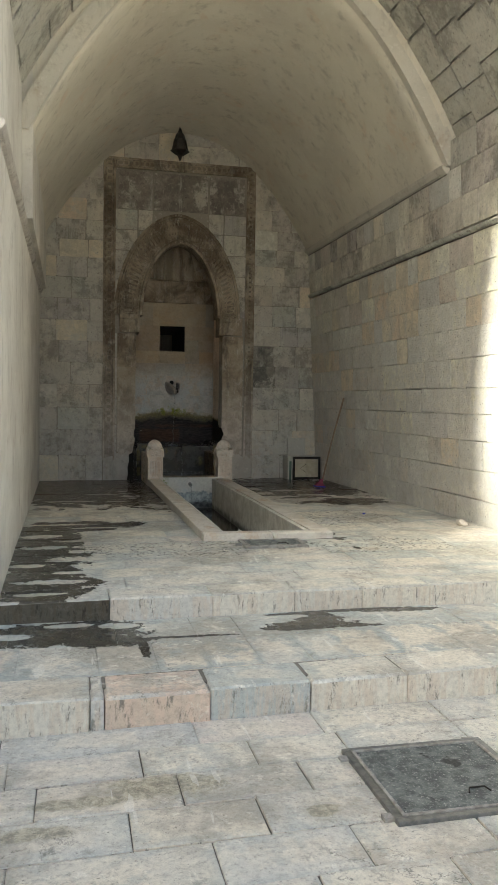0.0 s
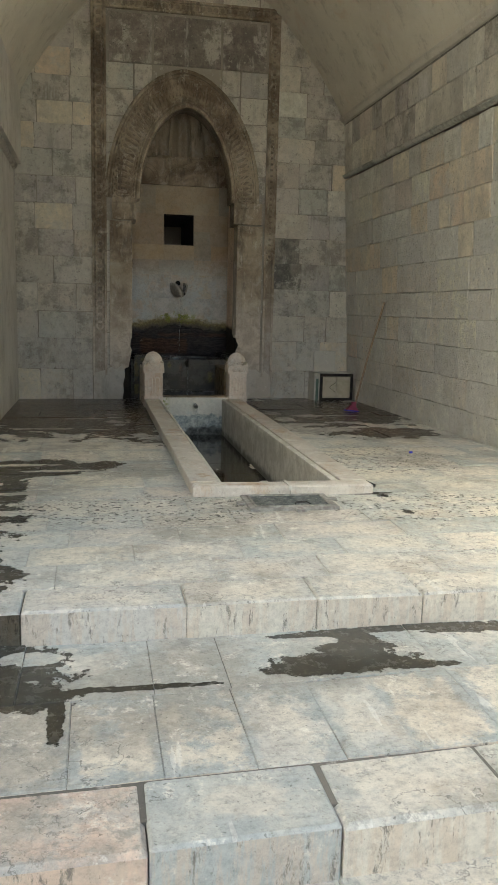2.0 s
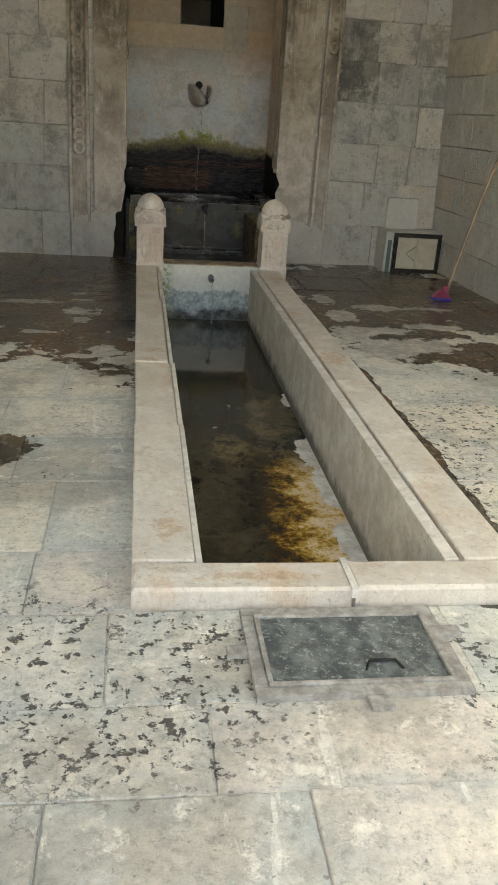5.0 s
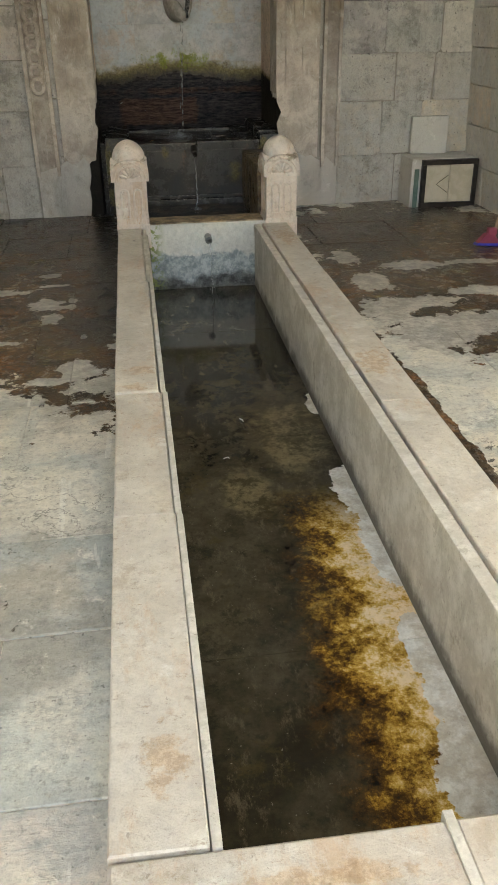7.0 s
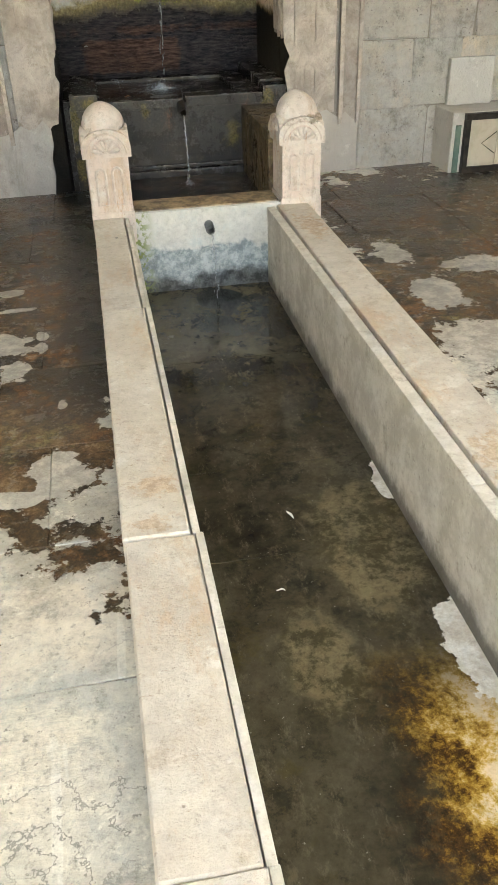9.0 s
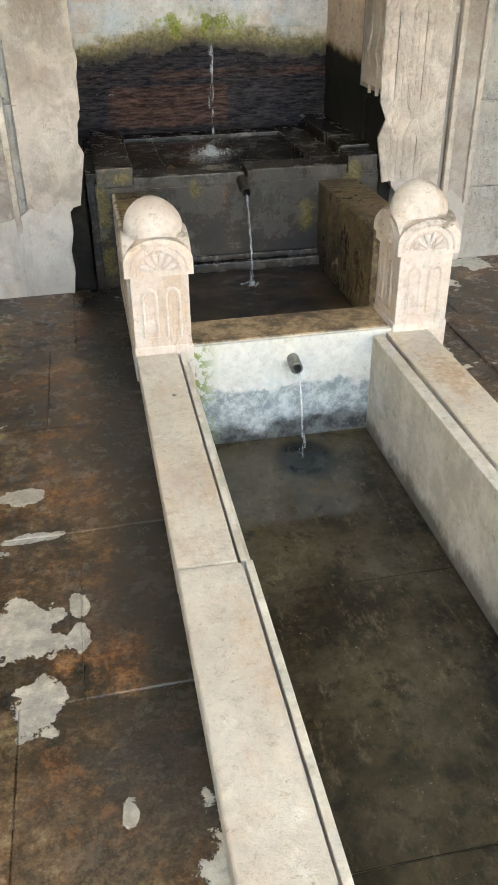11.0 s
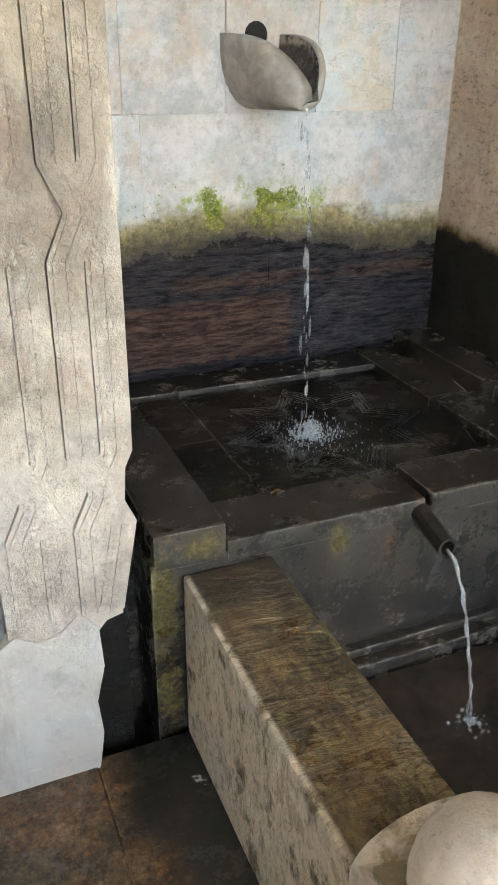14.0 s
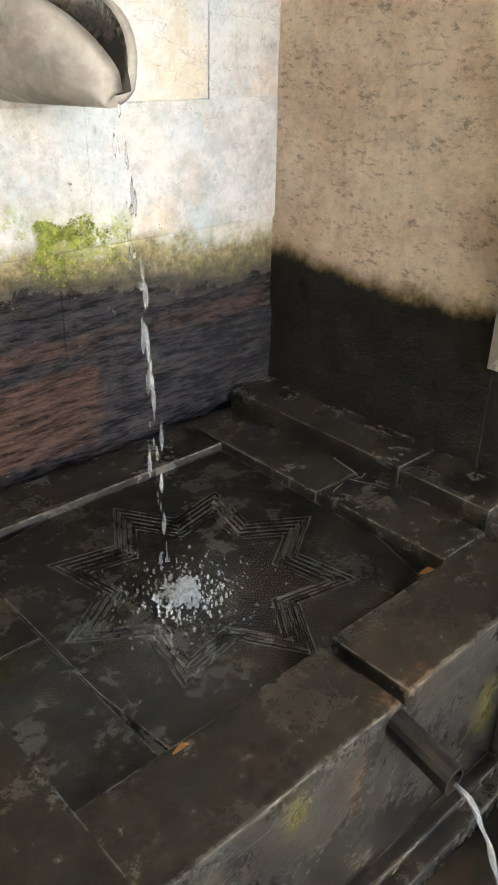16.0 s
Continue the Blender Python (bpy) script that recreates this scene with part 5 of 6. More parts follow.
rim_star = star(0.338)
part("pool_slab", ring_mesh(square_like(rim_star), rim_star, POOL - 0.1, POOL), BLACK, upper, "black slab cut with a star")
for r0, r1, drop in ((0.336, 0.322, 0.014), (0.322, 0.314, 0.001), (0.314, 0.300, 0.018), (0.300, 0.292, 0.005), (0.292, 0.278, 0.022), (0.278, 0.270, 0.009), (0.270, 0.245, 0.026)):
    part("star_moulding", ring_mesh(star(r0), star(r1), POOL - 0.1, POOL - drop), BLACK, upper)
water_pool = thing("pool_water", "clear rippling water standing in the star pool", "water")
bm = bmesh.new()
n = 22
cells = [[bm.verts.new((1.337 + (PX1 - 1.340) * i / n, PY0 + 0.003 + (PY1 - PY0 - 0.006) * j / n, 0.0)) for j in range(n + 1)] for i in range(n + 1)]
for row in cells:
    for v in row:
        d = math.hypot(v.co.x - 1.77, v.co.y - 13.75)
        v.co.z = POOL + 0.0065 + 0.003 * math.exp(-d * 7) * math.cos(d * 75) + 0.0006 * noise.noise(v.co * 18)
for a, b in zip(cells, cells[1:]):
    for j in range(n):
        bm.faces.new((a[j], a[j + 1], b[j + 1], b[j]))
pool_sheet = part("surface", bm, WATER, water_pool, smooth=True)
pool_sheet.visible_shadow = False

basin_water = thing("basin_water", "dark rippled water in the middle basin", "water")
bm = bmesh.new()
cells = [[bm.verts.new((1.437 + 0.823 * i / 60, 12.402 + 0.796 * j / 60, 0.0)) for j in range(61)] for i in range(61)]
for row in cells:
    for v in row:
        d = math.hypot(v.co.x - 1.88, v.co.y - 12.93)
        turn = math.atan2(v.co.y - 12.93, v.co.x - 1.88)
        v.co.z = 0.362 + 0.006 * math.exp(-d * 2.5) * math.cos(d * 48) + 0.003 * math.exp(-d * 2) * math.cos(turn * 9 + d * 7) + 0.0015 * noise.noise(v.co * 14)
for a, b in zip(cells, cells[1:]):
    for j in range(60):
        bm.faces.new((a[j], a[j + 1], b[j + 1], b[j]))
sheet = part("surface", bm, WATER, basin_water, smooth=True)
sheet.visible_shadow = False


# ---- pipes and falling water ----
def pipe(x, y, z, r, length, droop, material, label):
    ob = thing("water_pipe", label, "pipe", "", (x, y, z))
    bm = bmesh.new()
    n = 14
    rings = []
    for rad, along in ((r, 0.04), (r, -length), (r * 0.78, -length), (r * 0.78, -length * 0.2)):
        rings.append([bm.verts.new((rad * math.cos(2 * math.pi * k / n), along, rad * math.sin(2 * math.pi * k / n) + droop * along)) for k in range(n)])
    for a, b in zip(rings, rings[1:]):
        for k in range(n):
            bm.faces.new((a[k], a[(k + 1) % n], b[(k + 1) % n], b[k]))
    bm.faces.new(rings[-1])
    part("barrel", bm, material, ob, smooth=False)
    return ob


pipe(1.858, 13.272, 0.80, 0.027, 0.13, 0.25, IRON, "short rusty black pipe in the wet basin front")
pipe(1.857, 12.165, 0.332, 0.026, 0.075, 0.15, STEEL, "short steel pipe end in the whitewashed sill")


def add_drop(bm, p, r, stretch=1.0, sides=6):
    c = Vector(p)
    prof = [(0.0, -1.0), (0.75, -0.55), (1.0, 0.0), (0.65, 0.6), (0.0, 1.1)]
    rings = []
    for a, b in prof[1:-1]:
        rings.append([bm.verts.new((c.x + r * a * math.cos(2 * math.pi * k / sides), c.y + r * a * math.sin(2 * math.pi * k / sides), c.z + r * b * stretch)) for k in range(sides)])
    low, high = bm.verts.new((c.x, c.y, c.z - r * stretch)), bm.verts.new((c.x, c.y, c.z + 1.1 * r * stretch))
    for k in range(sides):
        n = (k + 1) % sides
        bm.faces.new((low, rings[0][n], rings[0][k]))
        bm.faces.new((rings[0][k], rings[0][n], rings[1][n], rings[1][k]))
        bm.faces.new((rings[1][k], rings[1][n], rings[2][n], rings[2][k]))
        bm.faces.new((rings[2][k], rings[2][n], high))


def stream(a, b, r, broken, label):
    """A falling jet from a to b along a parabola; broken: how early it splits into drops."""
    ob = thing("water_jet", label, "water")
    a, b = Vector(a), Vector(b)
    bm = bmesh.new()
    path, n = [], 40
    for i in range(n + 1):
        k = i / n
        p = a.lerp(b, math.sqrt(k))
        p.z = a.z + (b.z - a.z) * k
        path.append(p)
    whole = [p for i, p in enumerate(path) if i / n <= broken]
    if len(whole) > 2:
        add_tube(bm, [p + Vector((0.002 * math.sin(i * 1.1), 0, 0)) for i, p in enumerate(whole)], [r * (1.0 + 0.35 * math.sin(i * 0.9)) * (1 - 0.35 * i / n) for i in range(len(whole))], 8)
    for i, p in enumerate(path):
        if i / n > broken:
            for q in range(1 if i % 3 else 2):
                add_drop(bm, p + Vector((rng.gauss(0, r * 1.3), rng.gauss(0, r * 1.0), rng.gauss(0, 0.012))), r * rng.uniform(0.25, 0.95), rng.uniform(2.0, 8.0))
    jet = part("jet", bm, FOAM, ob, smooth=True)
    if broken < 0.5:
        tagged(jet, kind="stuff")
    return ob


stream((1.868, 14.076, 1.735), (1.81, 13.86, POOL), 0.0058, 0.0, "broken thin stream falling from the stone spout")
stream((1.856, 13.14, 0.765), (1.85, 12.95, 0.362), 0.0050, 0.9, "thin clear stream falling from the black pipe")
stream((1.862, 12.085, 0.305), (1.862, 11.98, -0.048), 0.0048, 0.75, "thin clear trickle falling from the steel pipe")

splash = thing("splash", "white splashing drops where the stream meets the pool", "water")
tagged(splash, kind="stuff")
bm = bmesh.new()
for i in range(520):
    a, d = rng.uniform(0, 2 * math.pi), abs(rng.gauss(0, 0.085))
    p = (1.77 + d * math.cos(a), 13.75 + d * math.sin(a) * 0.9, POOL + 0.006 + abs(rng.gauss(0, 0.028)) * math.exp(-d * 8))
    add_drop(bm, p, rng.uniform(0.0012, 0.0048) * (1.4 if d < 0.04 else 0.8), rng.uniform(0.6, 2.6), 5)
for i in range(60):
    p = (1.77 + rng.gauss(0, 0.14), 13.75 + rng.gauss(0, 0.13), POOL + 0.02 + abs(rng.gauss(0, 0.07)))
    add_drop(bm, p, rng.uniform(0.001, 0.003), rng.uniform(0.8, 1.8), 5)
part("drops", bm, FOAM, splash, smooth=True)
small = thing("splash", "small foam where the stream meets the middle basin", "water")
tagged(small, kind="stuff")
bm = bmesh.new()
for i in range(70):
    a, d = rng.uniform(0, 2 * math.pi), abs(rng.gauss(0, 0.025))
    add_drop(bm, (1.85 + d * math.cos(a), 12.95 + d * math.sin(a), 0.364 + abs(rng.gauss(0, 0.010))), rng.uniform(0.0015, 0.006), 1.0, 5)
part("drops", bm, FOAM, small, smooth=True)

# ---- stone spout ----
spout = thing("stone_spout", "grey stone spout, open on top, jutting from the niche wall", "spout")
bm = bmesh.new()
n = 16
rings = []
for k in range(25):
    q = math.sin(math.pi / 2 * k / 24)
    y = 14.39 - 0.315 * q
    cx = 1.828 + 0.045 * q
    half = 0.030 + 0.082 * (1 - q ** 2.6) ** 0.6
    low = 1.715 + 0.01 * q
    high = low + 0.030 + (1.905 - low) * (1 - q ** 2.7) ** 0.55
    lean = 0.05 * q
    outer, inner = [], []
    for i in range(n + 1):
        a = math.pi * i / n
        u, v = -math.cos(a), 1 - math.sin(a) ** 0.8
        mid_z = low + (high - low) * v
        outer.append((cx + half * u + lean * v * 0.5, y, mid_z))
        inner.append((cx + max(half - 0.034, 0.010) * u + lean * v * 0.5 + 0.012, y, low + 0.022 + (high - low - 0.024) * v))
    rings.append([bm.verts.new(pt) for pt in outer + inner[::-1]])
for a, b in zip(rings, rings[1:]):
    m = len(a)
    for k in range(m):
        bm.faces.new((a[k], a[(k + 1) % m], b[(k + 1) % m], b[k]))
front = rings[-1]
for k in range(n):
    bm.faces.new((front[k], front[k + 1], front[2 * n - k], front[2 * n + 1 - k]))
spout_stone = plain("spout_stone", (0.27, 0.245, 0.21), (0.46, 0.42, 0.37), 0.75, 0.0, 14, 0.5)
channel = part("channel", bm, spout_stone, spout, smooth=True)
channel.data.materials.append(BLACK)
for f in channel.data.polygons:
    ids = [v % (2 * n + 2) for v in f.vertices]
    if min(ids) > n:
        f.material_index = 1
# flat disc for the inlet; the hole's dark depth is only painted on
bm = bmesh.new()
add_lathe(bm, [(0.038, -0.02), (0.038, 0.0)], (0, 0, 0), 14)
hole_black = plain("hole_black", (0.004, 0.004, 0.004), (0.010, 0.009, 0.008), 0.9)
ob = part("inlet_hole", bm, hole_black, spout, "dark round inlet above the spout")
ob.matrix_basis = pose(1.840, 14.364, 1.932, 90, 0, 0)

# ---- niche: frieze, shell, arch, frames ----
niche_frieze = thing("niche_frieze", "carved grey frieze with low round arches", "frieze")
part("panel", box(NICHE_L, NICHE_R, NICHE_Y - 0.02, NICHE_Y + 0.06, 3.36, 3.78), CARVED, niche_frieze)
for cx, r in ((1.30, 0.26), (1.86, 0.27), (2.42, 0.26)):
    for rr in (r, r * 0.8):
        bm = bmesh.new()
        add_tube(bm, [(cx + rr * math.cos(math.pi * i / 12), NICHE_Y - 0.022, 3.38 + rr * 1.15 * math.sin(math.pi * i / 12)) for i in range(13)], 0.012, 6)
        part("arc_moulding", bm, CARVED, niche_frieze)

shell = thing("niche_shell", "fluted stone shell hood in the head of the niche", "shell")
bm = bmesh.new()
rows = []
NF = 66
for j in range(13):
    phi = math.pi / 2 * j / 12
    row = []
    for i in range(NF + 1):
        th = math.pi * i / NF
        flute = 1.0 - 0.25 * abs(math.sin(th * 9.0)) * min(1.0, 1.25 * math.cos(phi) + 0.15)
        x = OPEN_C + 0.76 * flute * math.cos(th) * math.cos(phi) ** 0.8
        y = WALL_Y + 0.30 + 0.80 * flute * math.sin(th) * math.cos(phi) ** 0.7
        row.append(bm.verts.new((x, y, 3.74 + 0.74 * math.sin(phi))))
    rows.append(row)
for a, b in zip(rows, rows[1:]):
    for i in range(NF):
        bm.faces.new((a[i], a[i + 1], b[i + 1], b[i]))
bmesh.ops.remove_doubles(bm, verts=bm.verts, dist=0.0005)
part("hood", bm, CARVED, shell, smooth=False)
part("ledge", box(NICHE_L, NICHE_R, NICHE_Y - 0.06, NICHE_Y + 0.06, 3.74, 3.80, bevel=0.01), CARVED, shell)

portal = thing("niche_portal", "weathered carved portal with arch band, capitals and banded jambs", "portal")


def wall_at(y):
    return Matrix(((1, 0, 0, 0), (0, 0, -1, y), (0, 1, 0, 0), (0, 0, 0, 1)))


# arch band: ring between the two arches, in voussoirs
na = len(band_in)
for k in range(0, na - 1, 2):
    e = min(k + 2, na - 1)
    quad = [arch_out[k], *([arch_out[k + 1]] if e > k + 1 else []), arch_out[e], band_in[e], *([band_in[k + 1]] if e > k + 1 else []), band_in[k]]
    bm = bmesh.new()
    add_prism(bm, quad, 0.35, wall_at(WALL_Y - 0.028 - rng.uniform(0, 0.004)))
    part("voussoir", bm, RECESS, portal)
for f, r in ((0.97, 0.022), (0.06, 0.024), (0.86, 0.012), (0.18, 0.012)):
    bm = bmesh.new()
    add_tube(bm, [(a[0] + (b[0] - a[0]) * f, WALL_Y - 0.04, a[1] + (b[1] - a[1]) * f) for a, b in zip(band_in, arch_out)], r, 6)
    part("arch_moulding", bm, CARVED, portal)
# strapwork on the band: linked rings and crossing straps
bm = bmesh.new()
for k in range(0, na - 1):
    for h in (0.0, 0.5):
        if k + h > na - 1.5:
            continue
        a = Vector(band_in[k]).lerp(Vector(band_in[k + 1]), h)
        b = Vector(arch_out[k]).lerp(Vector(arch_out[k + 1]), h)
        c, r = a.lerp(b, 0.52), (b - a).length * 0.25
        along = (Vector(arch_out[k + 1]) - Vector(arch_out[k])).normalized()
        across = (b - a).normalized()
        pts = [c + across * r * 1.15 * math.sin(2 * math.pi * i / 8) + along * r * 0.8 * math.cos(2 * math.pi * i / 8) for i in range(8)]
        add_tube(bm, [(p[0], WALL_Y - 0.042, p[1]) for p in pts], 0.016, 5, closed=True, flat=1.2)
ob = part("strapwork", bm, CARVED, portal, "interlaced carving worn soft")
tagged(ob, kind="stuff")

# capitals and carved corner panels
for x0, x1 in ((0.83, 1.155), (2.485, 2.875)):
    bm = bmesh.new()
    prof = [(0.0, 2.70), (0.045, 2.72), (0.05, 2.76), (0.065, 2.92), (0.08, 2.94), (0.08, 3.0), (0.0, 3.0)]
    for a, b in ((x0, x1),):
        ends = [[bm.verts.new((x, WALL_Y + 0.3 if p[0] == 0 else WALL_Y - p[0], p[1])) for p in prof] for x in (a, b)]
        for k in range(len(prof)):
            m = (k + 1) % len(prof)
            bm.faces.new((ends[0][k], ends[0][m], ends[1][m], ends[1][k]))
        bm.faces.new(ends[0])
        bm.faces.new(ends[1][::-1])
    part("capital", bm, CARVED, portal, "plain worn block capital")
for x0, x1 in ((0.88, 1.10), (2.54, 2.83)):
    bm = bmesh.new()
    w = x1 - x0
    add_tube(bm, [(x0 + 0.02, WALL_Y - 0.042, 3.04), (x1 - 0.02, WALL_Y - 0.042, 3.04), (x1 - 0.02, WALL_Y - 0.042, 3.28), ((x0 + x1) / 2, WALL_Y - 0.042, 3.42), (x0 + 0.02, WALL_Y - 0.042, 3.28)], 0.012, 6, closed=True)
    add_tube(bm, [(x0 + 0.06, WALL_Y - 0.042, 3.08), (x1 - 0.06, WALL_Y - 0.042, 3.08), (x1 - 0.06, WALL_Y - 0.042, 3.26), ((x0 + x1) / 2, WALL_Y - 0.042, 3.34), (x0 + 0.06, WALL_Y - 0.042, 3.26)], 0.010, 6, closed=True)
    part("niche_panel", bm, CARVED, portal)

# jambs: battered slabs with knotted ribs
for side in (-1, 1):
    inner = 1.098 if side < 0 else 2.548
    outer = 0.80 if side < 0 else 2.90
    foot = 0.965 if side < 0 else 2.70
    bm = bmesh.new()
    edge = inner if side < 0 else 2.60
    thin = [(outer, 0.70), (foot - side * 0.02, 0.69), (foot - side * 0.05, 0.725), (edge + side * 0.045, 0.735), (edge + side * 0.03, 0.95), (edge + side * 0.01, 1.199), (outer, 1.199)]
    add_prism(bm, thin if side > 0 else thin[::-1], 0.05, wall_at(WALL_Y - 0.016))
    part("jamb", bm, CARVED, portal, "pale worn lower jamb, broken away at the foot")
    bm = bmesh.new()
    upper_line = [(outer, 1.20), (inner, 1.20), (inner, 2.70), (outer, 2.70)]
    add_prism(bm, upper_line if side > 0 else upper_line[::-1], 0.40 if side < 0 else 0.30, wall_at(WALL_Y - 0.016))
    part("jamb", bm, CARVED, portal, "pale worn carved jamb with knotted mouldings")
    bm = bmesh.new()
    far_x = 0.578 if side < 0 else 3.072
    low = [(far_x, 0.27), (foot, 0.27), (foot - side * 0.02, 0.4), (foot - side * 0.012, 0.5), (foot - side * 0.035, 0.60), (foot - side * 0.03, 0.71)]
    for k in range(9):
        q = k / 8
        low.append((foot + side * 0.01 + (far_x - foot - side * 0.01) * q, 0.75 - 0.11 * q + rng.uniform(-0.03, 0.03)))
    add_prism(bm, low if side > 0 else low[::-1], 0.38, wall_at(WALL_Y - 0.019))
    part("foot", bm, FOOT, portal, "rough pale plaster at the jamb's foot")
    for q, d in enumerate((0.036, 0.105, 0.174, 0.243)):
        x = inner + side * d
        path = [(x + side * (0.04 if q == 0 else 0.0), WALL_Y - 0.017, 0.76)]
        for knot in (1.06, 1.62, 2.18):
            jog = 0.035 * side * (1 if q % 2 == 0 else -1)
            y = WALL_Y - (0.021 if q % 2 else 0.017)
            path += [(x, y, knot - 0.085), (x + jog, y, knot - 0.012), (x + jog, y, knot + 0.012), (x, y, knot + 0.085)]
        path.append((x, WALL_Y - 0.017, 2.70))
        bm = bmesh.new()
        add_tube(bm, path, 0.0465, 4, flat=0.27)
        part("strap", bm, CARVED, portal, "flat knotted moulding" if q == 0 else "")
        for off in (-0.021, 0.004):
            bm = bmesh.new()
            add_tube(bm, [(px + off * rng.uniform(0.9, 1.1), py - 0.0085, pz) for px, py, pz in path], 0.0055, 4)
            part("rib", bm, CARVED, portal)
    # reveal mouldings, on the thickness of the jamb
    for q, y in enumerate((WALL_Y + 0.05, WALL_Y + 0.16)):
        bm = bmesh.new()
        x = inner + side * 0.006
        add_tube(bm, [(x, y, 1.16), (x, y, 1.30), (x - side * 0.012, y + 0.02, 1.36), (x, y, 1.44), (x, y, 1.52), (x, y, 2.06), (x - side * 0.02, y + 0.02, 2.14), (x, y, 2.25), (x, y, 2.7)], 0.009, 8)
        part("rib", bm, CARVED, portal)
    for k in range(5):
        bm = bmesh.new()
        x = inner + side * (0.05 + 0.05 * k)
        add_tube(bm, [(x, WALL_Y - 0.02, 2.42), (x, WALL_Y - 0.026, 2.55), (x, WALL_Y - 0.02, 2.68)], 0.016, 6)
        part("reed", bm, CARVED, portal)

# rectangular frame with a guilloche between two fillets
for x0, x1 in ((0.575, 0.755), (2.935, 3.075)):
    c, w = (x0 + x1) / 2, x1 - x0
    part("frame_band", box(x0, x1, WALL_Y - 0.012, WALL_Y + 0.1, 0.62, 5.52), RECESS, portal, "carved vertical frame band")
    for x in (x0 + 0.008, x1 - 0.008):
        part("fillet", box(x - 0.014, x + 0.014, WALL_Y - 0.034, WALL_Y, 0.62, 5.52, bevel=0.004), CARVED, portal)
    bm = bmesh.new()
    z = 1.3 if x0 < 1 else 2.3
    while z < 5.40:
        r = w * 0.27
        add_tube(bm, [(c + r * math.cos(2 * math.pi * i / 9), WALL_Y - 0.016, z + r * 1.25 * math.sin(2 * math.pi * i / 9)) for i in range(9)], 0.021, 5, closed=True)
        z += r * 2.05
    ob = part("guilloche", bm, CARVED, portal, "chain of worn carved rings")
    tagged(ob, kind="stuff")
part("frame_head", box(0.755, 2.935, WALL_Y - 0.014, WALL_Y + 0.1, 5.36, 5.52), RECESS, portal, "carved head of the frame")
for z in (5.375, 5.508):
    part("fillet", box(0.575, 3.075, WALL_Y - 0.036, WALL_Y, z - 0.014, z + 0.014, bevel=0.004), CARVED, portal)
bm = bmesh.new()
x = 0.84
while x < 2.9:
    add_tube(bm, [(x + 0.05 * math.cos(2 * math.pi * i / 9), WALL_Y - 0.017, 5.44 + 0.04 * math.sin(2 * math.pi * i / 9)) for i in range(9)], 0.012, 5, closed=True)
    x += 0.085
tagged(part("guilloche", bm, CARVED, portal), kind="stuff")
for x0, x1, z0, z1 in ((0.80, 1.36, 4.72, 5.32), (1.38, 2.28, 4.72, 5.32), (2.30, 2.90, 4.72, 5.32)):
    part("tablet", box(x0 + 0.006, x1 - 0.006, WALL_Y - 0.010, WALL_Y + 0.1, z0, z1, bevel=0.006), TABLET, portal, "dark worn inscription tablet")

# ---- lantern ----
lantern = thing("wall_lantern", "dark iron lantern hanging from a bracket on the end wall", "lantern", "", (1.755, 12.93, 0))
bm = bmesh.new()
add_tube(bm, [(0, 0.33, 5.93), (0, 0.2, 5.97), (0, 0.06, 5.985), (0, 0.0, 5.95)], 0.012, 6)
part("bracket", bm, IRON, lantern)
bm = bmesh.new()
add_lathe(bm, [(0.02, 5.95), (0.035, 5.90), (0.07, 5.86), (0.085, 5.80), (0.095, 5.78)], (0, 0, 0), 6)
part("cap", bm, IRON, lantern)
for k in range(6):
    a = math.pi / 3 * k
    b = a + math.pi / 3
    bm = bmesh.new()
    add_tube(bm, [(0.09 * math.cos(a), 0.09 * math.sin(a), 5.79), (0.125 * math.cos(a), 0.125 * math.sin(a), 5.60)], 0.009, 5)
    part("corner_bar", bm, IRON, lantern)
glass_dark = plain("sooty_glass", (0.03, 0.03, 0.028), (0.07, 0.065, 0.055), 0.2)
bm = bmesh.new()
add_lathe(bm, [(0.085, 5.785), (0.118, 5.605)], (0, 0, 0), 6)
part("pane", bm, glass_dark, lantern, "sooty lantern glass")
bm = bmesh.new()
add_lathe(bm, [(0.15, 5.615), (0.155, 5.595), (0.10, 5.56), (0.035, 5.52), (0.018, 5.47), (0.008, 5.45)], (0, 0, 0), 6)
part("base", bm, IRON, lantern)

# ---- utility box, broom, hatches, litter ----
cab = thing("utility_box", "low grey housing with a dark-framed cream door, against the end wall", "cabinet")
part("body", box(3.64, 4.20, 12.93, WALL_Y, 0.27, 0.70, bevel=0.01), OLD_CEMENT, cab)
part("edge_strip", box(3.665, 3.70, 12.915, 12.935, 0.30, 0.62), GREEN, cab, "green metal strip")
for x0, x1, z0, z1 in ((3.72, 4.20, 0.655, 0.695), (3.72, 4.20, 0.31, 0.35), (3.72, 3.755, 0.35, 0.655), (4.165, 4.20, 0.35, 0.655)):
    part("door_frame", box(x0, x1, 12.885, 12.93, z0, z1, bevel=0.004), IRON, cab, "dark metal frame")
part("door_panel", box(3.756, 3.958, 12.905, 12.925, 0.351, 0.654), CREAM, cab)
part("door_panel", box(3.963, 4.164, 12.905, 12.925, 0.351, 0.654), CREAM, cab)
bm = bmesh.new()
add_tube(bm, [(3.95, 12.9, 0.57), (3.85, 12.9, 0.50), (3.95, 12.9, 0.43)], 0.003, 5)
part("mark", bm, IRON, cab, "painted arrow mark")
slab = thing("leaning_slab", "grey stone slab leaning on the end wall above the housing", "slab")
part("slab", box(3.70, 4.02, WALL_Y - 0.06, WALL_Y - 0.012, 0.70, 1.0, bevel=0.008), OLD_CEMENT, slab)

